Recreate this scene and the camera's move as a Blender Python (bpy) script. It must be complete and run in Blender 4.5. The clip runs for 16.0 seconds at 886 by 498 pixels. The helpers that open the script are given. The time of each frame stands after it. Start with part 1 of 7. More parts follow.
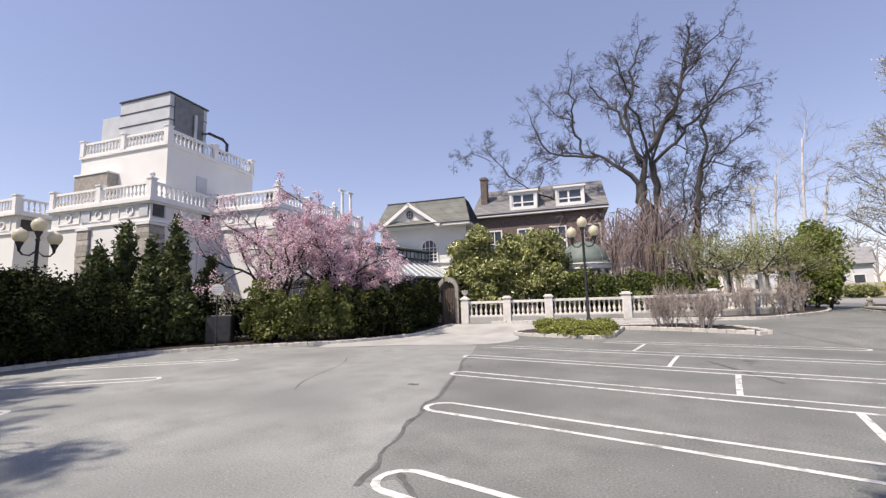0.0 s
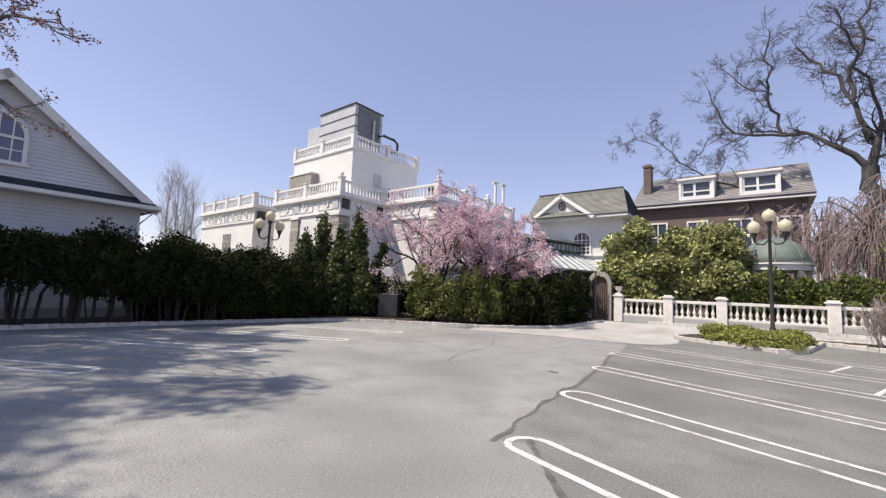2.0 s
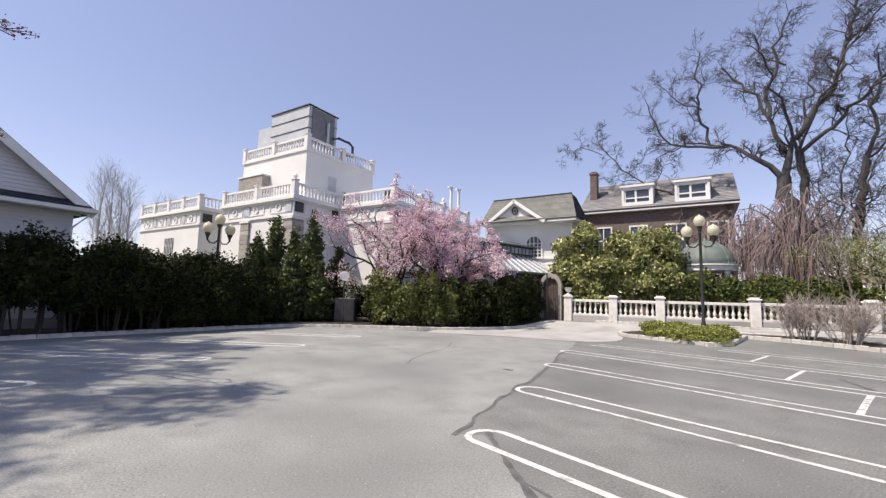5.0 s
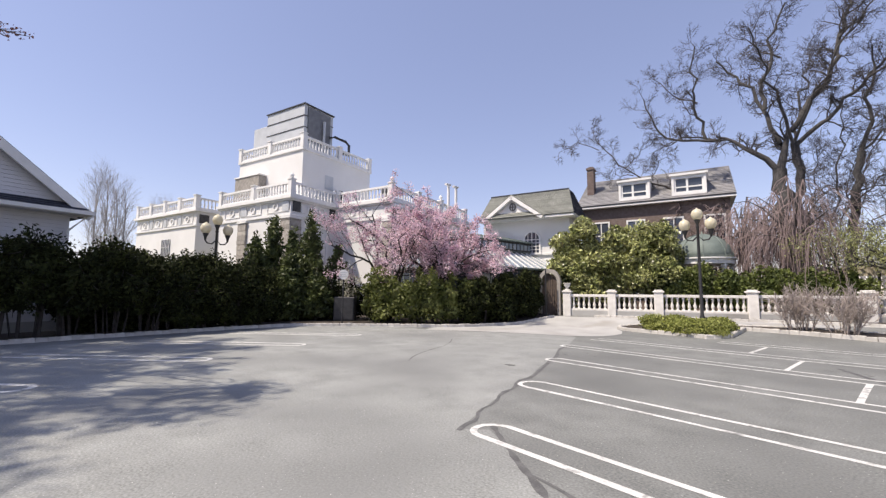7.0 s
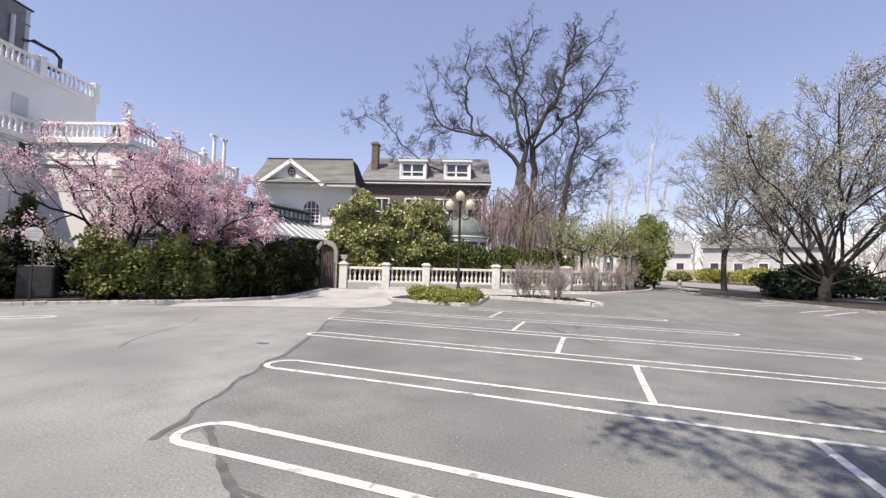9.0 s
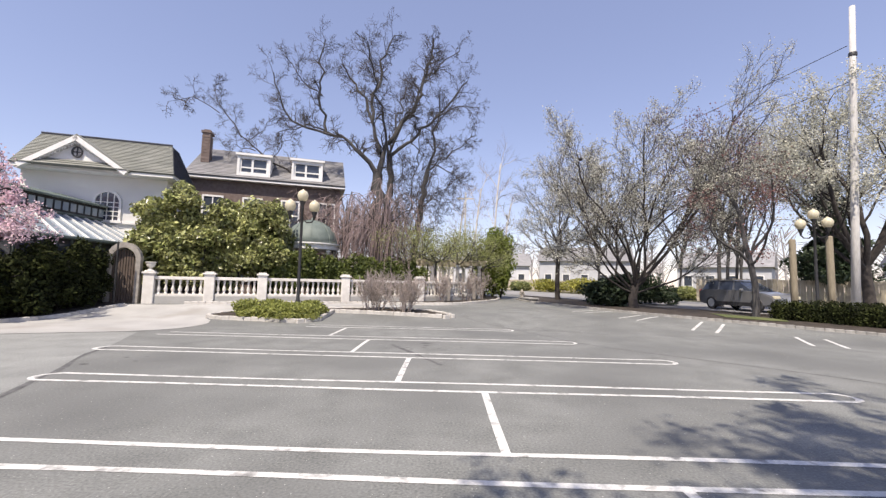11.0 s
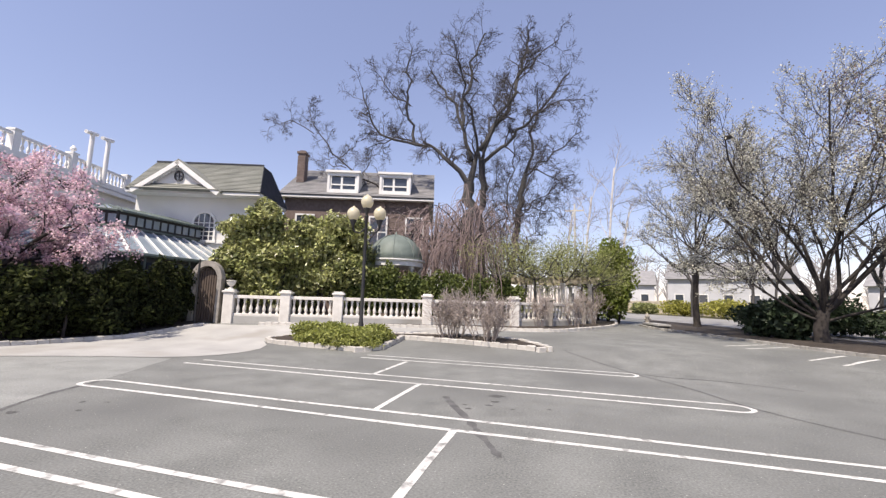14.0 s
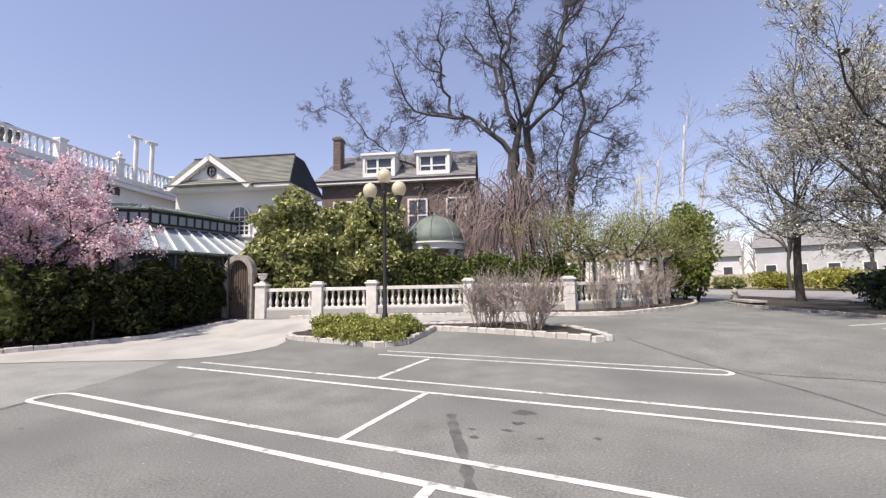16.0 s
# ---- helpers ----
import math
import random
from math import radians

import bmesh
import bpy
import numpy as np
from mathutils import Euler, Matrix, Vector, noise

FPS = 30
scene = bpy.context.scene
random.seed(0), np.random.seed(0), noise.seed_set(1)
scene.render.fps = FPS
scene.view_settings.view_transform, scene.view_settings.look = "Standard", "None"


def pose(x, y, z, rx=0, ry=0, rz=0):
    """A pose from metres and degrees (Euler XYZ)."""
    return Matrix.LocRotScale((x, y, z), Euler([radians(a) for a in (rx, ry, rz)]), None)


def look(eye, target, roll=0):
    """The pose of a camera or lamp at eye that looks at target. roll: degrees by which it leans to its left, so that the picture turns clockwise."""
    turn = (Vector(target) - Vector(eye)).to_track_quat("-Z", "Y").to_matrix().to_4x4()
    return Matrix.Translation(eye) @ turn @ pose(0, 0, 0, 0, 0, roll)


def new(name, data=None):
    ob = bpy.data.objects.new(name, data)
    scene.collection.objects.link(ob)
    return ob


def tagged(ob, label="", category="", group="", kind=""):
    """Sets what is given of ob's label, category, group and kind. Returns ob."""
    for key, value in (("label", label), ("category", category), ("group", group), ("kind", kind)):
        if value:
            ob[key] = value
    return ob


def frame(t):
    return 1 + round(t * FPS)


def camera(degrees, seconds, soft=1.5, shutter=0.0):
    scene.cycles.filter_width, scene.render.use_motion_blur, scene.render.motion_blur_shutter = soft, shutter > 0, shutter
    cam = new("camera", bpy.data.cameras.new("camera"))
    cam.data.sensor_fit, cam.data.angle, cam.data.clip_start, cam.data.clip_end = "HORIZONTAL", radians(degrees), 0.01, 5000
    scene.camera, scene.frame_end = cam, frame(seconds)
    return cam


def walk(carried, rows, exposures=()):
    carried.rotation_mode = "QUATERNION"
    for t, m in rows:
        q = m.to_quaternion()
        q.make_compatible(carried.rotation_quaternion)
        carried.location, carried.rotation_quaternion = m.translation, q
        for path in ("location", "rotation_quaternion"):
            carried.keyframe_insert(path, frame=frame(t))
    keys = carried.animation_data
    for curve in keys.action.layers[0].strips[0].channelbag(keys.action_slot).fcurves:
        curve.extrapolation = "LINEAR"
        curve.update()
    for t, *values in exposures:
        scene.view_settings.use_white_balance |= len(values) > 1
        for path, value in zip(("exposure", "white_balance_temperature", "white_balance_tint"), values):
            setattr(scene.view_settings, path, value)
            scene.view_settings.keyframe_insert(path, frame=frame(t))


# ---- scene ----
cam = camera(94.0, 16.0, soft=1.35)
PATH = [
    (0, (0.336, -0.013, 1.566), (-0.804, 1.611, 1.815), -1.7),
    (0.5, (0.436, -0.034, 1.551), (-0.927, 1.412, 1.774), -2.2),
    (1, (0.611, -0.259, 1.553), (-0.81, 1.133, 1.761), -2.2),
    (1.5, (0.735, -0.357, 1.567), (-0.758, 0.957, 1.778), -1.2),
    (2, (0.883, -0.369, 1.555), (-0.769, 0.741, 1.75), 2.4),
    (2.5, (0.993, -0.42, 1.581), (-0.673, 0.662, 1.813), 2.4),
    (3, (1.01, -0.521, 1.571), (-0.609, 0.628, 1.815), 2.3),
    (3.5, (0.973, -0.564, 1.551), (-0.613, 0.632, 1.781), 2.3),
    (4, (0.988, -0.587, 1.544), (-0.556, 0.667, 1.757), 2.1),
    (4.2, (1.022, -0.562, 1.549), (-0.506, 0.713, 1.755), 2.1),
    (6.5, (1.002, -0.6, 1.52), (-0.524, 0.671, 1.753), 0.9),
    (7, (0.984, -0.609, 1.517), (-0.529, 0.682, 1.725), 0.6),
    (7.5, (0.961, -0.563, 1.497), (-0.466, 0.828, 1.661), 0.6),
    (8, (0.978, -0.356, 1.475), (-0.268, 1.204, 1.598), 0.8),
    (8.5, (0.975, -0.087, 1.46), (-0.024, 1.643, 1.563), 1.2),
    (9, (0.861, 0.22, 1.439), (0.168, 2.093, 1.538), 1.4),
    (9.5, (0.851, 0.558, 1.436), (0.461, 2.517, 1.541), 1.4),
    (10, (0.882, 1.028, 1.423), (0.769, 3.022, 1.53), 1.3),
    (10.2, (0.876, 1.176, 1.409), (0.843, 3.172, 1.518), 1.3),
    (12.3, (1.197, 3.125, 1.524), (1.086, 5.104, 1.797), 0.6),
    (12.5, (1.21, 3.404, 1.5), (0.974, 5.374, 1.754), 0.7),
    (13, (1.32, 3.943, 1.503), (0.94, 5.892, 1.742), 1.4),
    (13.5, (1.431, 4.45, 1.504), (0.961, 6.379, 1.746), 1.8),
    (14, (1.448, 4.965, 1.501), (0.891, 6.869, 1.749), 1.7),
    (14.5, (1.535, 5.523, 1.502), (0.89, 7.401, 1.736), 1.0),
    (15, (1.556, 6.033, 1.468), (0.849, 7.893, 1.663), 0.0),
    (15.5, (1.611, 6.488, 1.469), (0.84, 8.325, 1.646), -0.7),
    (16, (1.639, 7.008, 1.467), (0.809, 8.82, 1.646), -1.0),
]
walk(cam, [(t, look(eye, target, roll)) for t, eye, target, roll in PATH], [(0, 0.24, 7300, 12), (7.5, 0.28, 7300, 12), (10, 0.36, 7300, 12), (16, 0.34, 7300, 12)])

# ---- world, sun ----
SUN_EL, SUN_AZ = 57.0, 199.0
world = bpy.data.worlds.new("world")
scene.world = world
world.use_nodes = True
wn = world.node_tree
sky = wn.nodes.new("ShaderNodeTexSky")
sky.sky_type = "NISHITA"
sky.sun_disc = False
sky.sun_elevation, sky.sun_rotation = radians(SUN_EL), radians(SUN_AZ)
sky.air_density, sky.dust_density, sky.ozone_density = 1.0, 0.35, 2.0
bgn = wn.nodes["Background"]
haze = wn.nodes.new("ShaderNodeMix")
haze.data_type, haze.blend_type = "RGBA", "MULTIPLY"
haze.inputs[0].default_value = 1.0
haze.inputs[7].default_value = (1.17, 1.0, 1.03, 1)
wn.links.new(sky.outputs[0], haze.inputs[6])
veil = wn.nodes.new("ShaderNodeMix")
veil.data_type = "RGBA"
veil.inputs[0].default_value = 0.36
veil.inputs[7].default_value = (1.75, 2.2, 4.1, 1)
wn.links.new(haze.outputs[2], veil.inputs[6])
wn.links.new(veil.outputs[2], bgn.inputs[0])
bgn.inputs[1].default_value = 0.165
sun = new("sun", bpy.data.lights.new("sun", "SUN"))
sun.data.energy, sun.data.angle, sun.data.color = 5.0, radians(0.55), (1.0, 0.95, 0.88)
sun_way = Vector((math.sin(radians(SUN_AZ)) * math.cos(radians(SUN_EL)), math.cos(radians(SUN_AZ)) * math.cos(radians(SUN_EL)), math.sin(radians(SUN_EL))))
sun.matrix_world = look(sun_way * 60, (0, 0, 0))


# ---- materials ----
def material(name, c1, c2, rough=0.7, scale=4.0, fine=60.0, bump=0.15, metal=0.0, mix_fine=0.35, random=0.0, island=0.0, stretch=(1, 1, 1), stain=None, stain_at=(0.55, 0.7), stain_scale=0.6, coat=0.0, trans=0.0, depth=0.01, fleck=None, fleck_scale=30.0, fleck_at=(0.66, 0.7)):
    """Two-scale noise colour with bump; stain: a third colour in patches; random/island: brightness spread per object or per loose piece."""
    m = bpy.data.materials.new(name)
    m.use_nodes = True
    nt = m.node_tree
    N, L = nt.nodes, nt.links
    b = N["Principled BSDF"]
    b.inputs["Roughness"].default_value = rough
    b.inputs["Metallic"].default_value = metal
    b.inputs["Coat Weight"].default_value = coat
    tc = N.new("ShaderNodeTexCoord")
    mp = N.new("ShaderNodeMapping")
    mp.inputs["Scale"].default_value = stretch
    L.new(tc.outputs["Object"], mp.inputs["Vector"])
    n1, n2 = N.new("ShaderNodeTexNoise"), N.new("ShaderNodeTexNoise")
    n1.inputs["Scale"].default_value, n2.inputs["Scale"].default_value = scale, fine
    n1.inputs["Detail"].default_value, n2.inputs["Detail"].default_value = 4, 3
    L.new(mp.outputs[0], n1.inputs["Vector"])
    L.new(mp.outputs[0], n2.inputs["Vector"])
    mx = N.new("ShaderNodeMix")
    mx.data_type = "FLOAT"
    mx.inputs[0].default_value = mix_fine
    L.new(n1.outputs["Fac"], mx.inputs[2])
    L.new(n2.outputs["Fac"], mx.inputs[3])
    ramp = N.new("ShaderNodeValToRGB")
    ramp.color_ramp.elements[0].position, ramp.color_ramp.elements[1].position = 0.33, 0.67
    ramp.color_ramp.elements[0].color, ramp.color_ramp.elements[1].color = (*c1, 1), (*c2, 1)
    L.new(mx.outputs[0], ramp.inputs[0])
    col = ramp.outputs[0]
    if stain:
        n3 = N.new("ShaderNodeTexNoise")
        n3.inputs["Scale"].default_value, n3.inputs["Detail"].default_value = stain_scale, 5
        L.new(tc.outputs["Object"], n3.inputs["Vector"])
        r3 = N.new("ShaderNodeValToRGB")
        r3.color_ramp.elements[0].position, r3.color_ramp.elements[1].position = stain_at
        L.new(n3.outputs["Fac"], r3.inputs[0])
        ms = N.new("ShaderNodeMix")
        ms.data_type = "RGBA"
        L.new(r3.outputs[0], ms.inputs[0])
        L.new(col, ms.inputs[6])
        ms.inputs[7].default_value = (*stain, 1)
        col = ms.outputs[2]
    if fleck:
        n4 = N.new("ShaderNodeTexNoise")
        n4.inputs["Scale"].default_value, n4.inputs["Detail"].default_value = fleck_scale, 1
        L.new(tc.outputs["Object"], n4.inputs["Vector"])
        r4 = N.new("ShaderNodeValToRGB")
        r4.color_ramp.elements[0].position, r4.color_ramp.elements[1].position = fleck_at
        L.new(n4.outputs["Fac"], r4.inputs[0])
        mf = N.new("ShaderNodeMix")
        mf.data_type = "RGBA"
        L.new(r4.outputs[0], mf.inputs[0])
        L.new(col, mf.inputs[6])
        mf.inputs[7].default_value = (*fleck, 1)
        col = mf.outputs[2]
    if random or island:
        src = N.new("ShaderNodeObjectInfo").outputs["Random"] if random else N.new("ShaderNodeNewGeometry").outputs["Random Per Island"]
        spread = random or island
        mr = N.new("ShaderNodeMapRange")
        mr.inputs[3].default_value, mr.inputs[4].default_value = 1 - spread, 1 + spread
        L.new(src, mr.inputs[0])
        hs = N.new("ShaderNodeHueSaturation")
        L.new(mr.outputs[0], hs.inputs["Value"])
        L.new(col, hs.inputs["Color"])
        col = hs.outputs[0]
    L.new(col, b.inputs["Base Color"])
    if bump:
        bp = N.new("ShaderNodeBump")
        bp.inputs["Strength"].default_value, bp.inputs["Distance"].default_value = bump, depth
        L.new(mx.outputs[0], bp.inputs["Height"])
        L.new(bp.outputs[0], b.inputs["Normal"])
    if trans:
        tl = N.new("ShaderNodeBsdfTranslucent")
        L.new(col, tl.inputs["Color"])
        sh = N.new("ShaderNodeMixShader")
        sh.inputs[0].default_value = trans
        L.new(b.outputs[0], sh.inputs[1])
        L.new(tl.outputs[0], sh.inputs[2])
        L.new(sh.outputs[0], N["Material Output"].inputs[0])
    return m


def glass_material(name, tint, rough=0.03):
    m = bpy.data.materials.new(name)
    m.use_nodes = True
    b = m.node_tree.nodes["Principled BSDF"]
    b.inputs["Base Color"].default_value = (*tint, 1)
    b.inputs["Roughness"].default_value = rough
    b.inputs["Specular IOR Level"].default_value = 0.8
    return m


M_ASPHALT = material("asphalt", (0.104, 0.109, 0.105), (0.243, 0.251, 0.242), 0.85, 1.6, 44, 0.8, mix_fine=0.6, stain=(0.112, 0.116, 0.114), stain_at=(0.46, 0.74), stain_scale=0.4, depth=0.009, fleck=(0.42, 0.42, 0.4), fleck_scale=42, fleck_at=(0.73, 0.76))
M_OLDASPHALT = material("bleached_asphalt", (0.15, 0.156, 0.151), (0.335, 0.346, 0.334), 0.85, 1.6, 44, 0.8, mix_fine=0.6, stain=(0.165, 0.17, 0.167), stain_at=(0.46, 0.74), stain_scale=0.4, depth=0.009, fleck=(0.46, 0.46, 0.44), fleck_scale=42, fleck_at=(0.73, 0.76))
M_ROAD = material("road_asphalt", (0.2, 0.2, 0.2), (0.29, 0.285, 0.28), 0.92, 0.5, 40, 0.3)
M_TAR = material("tar", (0.065, 0.065, 0.066), (0.145, 0.145, 0.144), 0.8, 6, 60, 0.2)
M_OIL = material("oil_stain", (0.05, 0.05, 0.049), (0.12, 0.119, 0.117), 0.8, 5, 60, 0.1)
M_PAINT = material("line_paint", (0.46, 0.46, 0.45), (0.72, 0.72, 0.7), 0.8, 3, 40, 0.4, mix_fine=0.55, stain=(0.22, 0.22, 0.215), stain_at=(0.54, 0.7), stain_scale=7.0)
M_CONCRETE = material("concrete", (0.3, 0.298, 0.29), (0.425, 0.422, 0.412), 0.9, 0.8, 50, 0.3, stain=(0.3, 0.29, 0.27), stain_scale=0.5)
M_KERB = material("granite_block", (0.4, 0.385, 0.365), (0.58, 0.56, 0.53), 0.9, 6, 70, 0.4, random=0.13)
M_KERBOLD = material("sunken_granite_block", (0.2, 0.195, 0.185), (0.36, 0.35, 0.33), 0.9, 6, 70, 0.4, random=0.2)
M_SOIL = material("mulch", (0.02, 0.016, 0.013), (0.066, 0.052, 0.042), 0.95, 3, 30, 1.0, depth=0.03)
M_EARTH = material("grass_earth", (0.07, 0.08, 0.03), (0.17, 0.15, 0.08), 0.95, 0.6, 18, 0.6, depth=0.03)
M_GRASS = material("grass", (0.05, 0.07, 0.02), (0.13, 0.145, 0.055), 0.95, 1.2, 25, 0.8, depth=0.03)
M_WHITE = material("white_stucco", (0.64, 0.638, 0.63), (0.73, 0.727, 0.718), 0.85, 0.6, 40, 0.15, stain=(0.66, 0.64, 0.61), stain_at=(0.58, 0.8), stain_scale=0.35)
M_TRIM = material("white_trim", (0.68, 0.677, 0.668), (0.78, 0.775, 0.765), 0.6, 3, 40, 0.08)
M_STONEWHITE = material("weathered_white_cast_stone", (0.56, 0.54, 0.51), (0.76, 0.74, 0.71), 0.85, 4, 40, 0.25, random=0.06)
M_STONE = material("rough_stone", (0.24, 0.22, 0.2), (0.44, 0.41, 0.37), 0.9, 5, 40, 0.5, random=0.2, depth=0.02)
M_SHINGLE = material("green_grey_shingle", (0.165, 0.172, 0.155), (0.245, 0.252, 0.23), 0.9, 1.2, 40, 0.3, random=0.12)
M_SLATE = material("grey_slate", (0.17, 0.17, 0.175), (0.27, 0.265, 0.27), 0.8, 1.5, 40, 0.3, random=0.16)
M_DARKROOF = material("dark_shingle", (0.03, 0.035, 0.05), (0.06, 0.065, 0.085), 0.85, 3, 40, 0.3)
M_BRICK = material("red_brick", (0.115, 0.085, 0.075), (0.2, 0.155, 0.14), 0.9, 5, 50, 0.4, random=0.2)
M_SIDING = material("white_siding", (0.54, 0.545, 0.58), (0.63, 0.635, 0.67), 0.6, 1.0, 30, 0.05)
M_METAL = material("galvanised_metal", (0.42, 0.44, 0.46), (0.54, 0.56, 0.58), 0.55, 1.5, 20, 0.05, metal=0.12)
M_DARKMETAL = material("dark_metal", (0.03, 0.03, 0.033), (0.07, 0.07, 0.075), 0.5, 4, 50, 0.1, metal=0.3)
M_COIL = material("grey_coil", (0.12, 0.125, 0.135), (0.2, 0.205, 0.215), 0.6, 3, 60, 0.3)
M_BLACK = material("black_iron", (0.015, 0.015, 0.017), (0.035, 0.035, 0.037), 0.45, 4, 40, 0.08)
M_COPPER = material("verdigris_copper", (0.09, 0.118, 0.108), (0.165, 0.2, 0.185), 0.65, 2, 30, 0.1)
M_GLOBE = material("opal_globe", (0.72, 0.66, 0.5), (0.8, 0.75, 0.6), 0.3, 2, 30, 0.02, trans=0.35)
M_WOOD = material("weathered_wood", (0.38, 0.33, 0.25), (0.58, 0.52, 0.41), 0.85, 3, 40, 0.3, random=0.15, stretch=(8, 8, 1))
M_POSTWOOD = material("brown_post_wood", (0.17, 0.145, 0.105), (0.3, 0.26, 0.19), 0.85, 3, 40, 0.3, stretch=(8, 8, 1))
M_GATEWOOD = material("brown_gate_wood", (0.06, 0.043, 0.035), (0.13, 0.098, 0.08), 0.8, 3, 40, 0.3, stretch=(10, 10, 1))
M_GLASS = glass_material("window_glass", (0.05, 0.06, 0.08))
M_ROOFGLASS = glass_material("roof_glazing", (0.25, 0.3, 0.35), 0.1)
M_VIOLETGLASS = glass_material("violet_blue_panes", (0.1, 0.1, 0.2))
M_POLE = material("pale_pole_wood", (0.42, 0.41, 0.4), (0.6, 0.59, 0.57), 0.85, 3, 40, 0.3, stretch=(8, 8, 1))
M_BARK = material("grey_bark", (0.03, 0.029, 0.03), (0.105, 0.1, 0.1), 0.95, 5, 40, 0.8, stretch=(3, 3, 0.7), depth=0.03)
M_BARKDARK = material("dark_bark", (0.022, 0.019, 0.018), (0.062, 0.053, 0.05), 0.95, 6, 40, 0.7, depth=0.02)
M_BARKPALE = material("pale_birch_bark", (0.5, 0.48, 0.47), (0.72, 0.7, 0.69), 0.9, 4, 30, 0.3)
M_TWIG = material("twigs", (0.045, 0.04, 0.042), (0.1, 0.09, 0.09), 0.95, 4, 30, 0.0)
# distance haze is put into this pale colour for the far trees
M_TWIGHAZE = material("haze_paled_twigs", (0.3, 0.28, 0.28), (0.42, 0.4, 0.4), 0.95, 3, 30, 0.0)
M_TWIGPINK = material("weeping_twigs", (0.16, 0.12, 0.118), (0.31, 0.24, 0.235), 0.95, 3, 30, 0.0, island=0.25)
M_TWIGSHRUB = material("shrub_twigs", (0.26, 0.22, 0.2), (0.44, 0.38, 0.35), 0.95, 4, 30, 0.0)


def leaf_material(name, c1, c2, rough=0.55, trans=0.3, island=0.35, scale=0.8):
    return material(name, c1, c2, rough, scale, 8, 0.0, island=island, trans=trans)


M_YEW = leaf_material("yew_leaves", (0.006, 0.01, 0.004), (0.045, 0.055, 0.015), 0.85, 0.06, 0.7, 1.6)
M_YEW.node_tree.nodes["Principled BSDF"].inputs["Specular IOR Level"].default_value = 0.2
M_ARBOR = leaf_material("arborvitae_leaves", (0.022, 0.04, 0.01), (0.12, 0.145, 0.045), 0.6, 0.2, 0.6, 1.8)
M_LAUREL = leaf_material("laurel_leaves", (0.13, 0.165, 0.045), (0.5, 0.5, 0.24), 0.28, 0.3, 0.8, 1.5)
M_BOXWOOD = leaf_material("low_juniper_leaves", (0.2, 0.23, 0.05), (0.38, 0.4, 0.13), 0.65, 0.35)
M_SPRING = leaf_material("spring_leaves", (0.26, 0.29, 0.1), (0.44, 0.46, 0.22), 0.6, 0.45)
M_BRIGHT = leaf_material("bright_shrub_leaves", (0.05, 0.075, 0.018), (0.19, 0.22, 0.06), 0.55, 0.3, 0.5)
M_PINK = leaf_material("pink_blossom", (0.62, 0.38, 0.47), (0.9, 0.76, 0.81), 0.7, 0.4, 0.35, 2.5)
M_PEAR = leaf_material("cream_blossom", (0.42, 0.42, 0.34), (0.68, 0.67, 0.59), 0.7, 0.35, 0.35)
M_LOOSE = leaf_material("loose_shrub_leaves", (0.07, 0.095, 0.02), (0.24, 0.26, 0.08), 0.6, 0.35, 0.5)
M_RUSSET = leaf_material("russet_buds", (0.16, 0.075, 0.07), (0.26, 0.14, 0.13), 0.7, 0.3)
M_YELLOW = leaf_material("yellow_blossom", (0.24, 0.25, 0.05), (0.48, 0.45, 0.11), 0.7, 0.35)
# sunlight is put into this brighter variant of the shrub leaf colour
M_SUNNY = leaf_material("sunlit_shrub_leaves", (0.1, 0.15, 0.025), (0.3, 0.35, 0.08), 0.5, 0.4, 0.5, 1.6)
M_PINE = leaf_material("conifer_needles", (0.018, 0.035, 0.018), (0.045, 0.07, 0.03), 0.6, 0.15)


# ---- building blocks ----
def ground_z(x, y):
    s = min(max((y - 14.5) / 4.5, 0), 1)
    s = s * s * (3 - 2 * s)
    return (0.36 - 0.1 * min(max((x + 2) / 10, 0), 1)) * s + 0.015 * min(max(0, y - 19), 40)


def mesh_object(name, bm, mat, parent=None, label="", smooth=False):
    me = bpy.data.meshes.new(name)
    bmesh.ops.recalc_face_normals(bm, faces=bm.faces)
    bm.to_mesh(me)
    bm.free()
    return data_object(name, me, mat, parent, label, smooth)


def data_object(name, me, mat, parent=None, label="", smooth=False):
    if mat and not me.materials:
        me.materials.append(mat)
    if smooth:
        me.polygons.foreach_set("use_smooth", [True] * len(me.polygons))
    ob = new(name, me)
    if parent:
        ob.parent = parent
    if label:
        ob["label"] = label
    return ob


def part(name, bm, mat, parent, label="", smooth=False):
    return mesh_object(name, bm, mat, parent, label, smooth)


def thing(name, m, label, category, group="", kind=""):
    ob = new(name)
    ob.matrix_basis = m
    return tagged(ob, label, category, group, kind)


def box(bm, x0, y0, z0, x1, y1, z1, bevel=0.0):
    vs = [bm.verts.new((x, y, z)) for x in (x0, x1) for y in (y0, y1) for z in (z0, z1)]
    fs = [bm.faces.new([vs[i] for i in q]) for q in ((0, 1, 3, 2), (4, 6, 7, 5), (0, 4, 5, 1), (2, 3, 7, 6), (0, 2, 6, 4), (1, 5, 7, 3))]
    if bevel:
        es = {e for f in fs for e in f.edges}
        bmesh.ops.bevel(bm, geom=list(es), offset=bevel, segments=1, affect="EDGES")
    return bm


def boxes(*rows, bevel=0.0):
    bm = bmesh.new()
    for r in rows:
        box(bm, *r, bevel=bevel)
    return bm


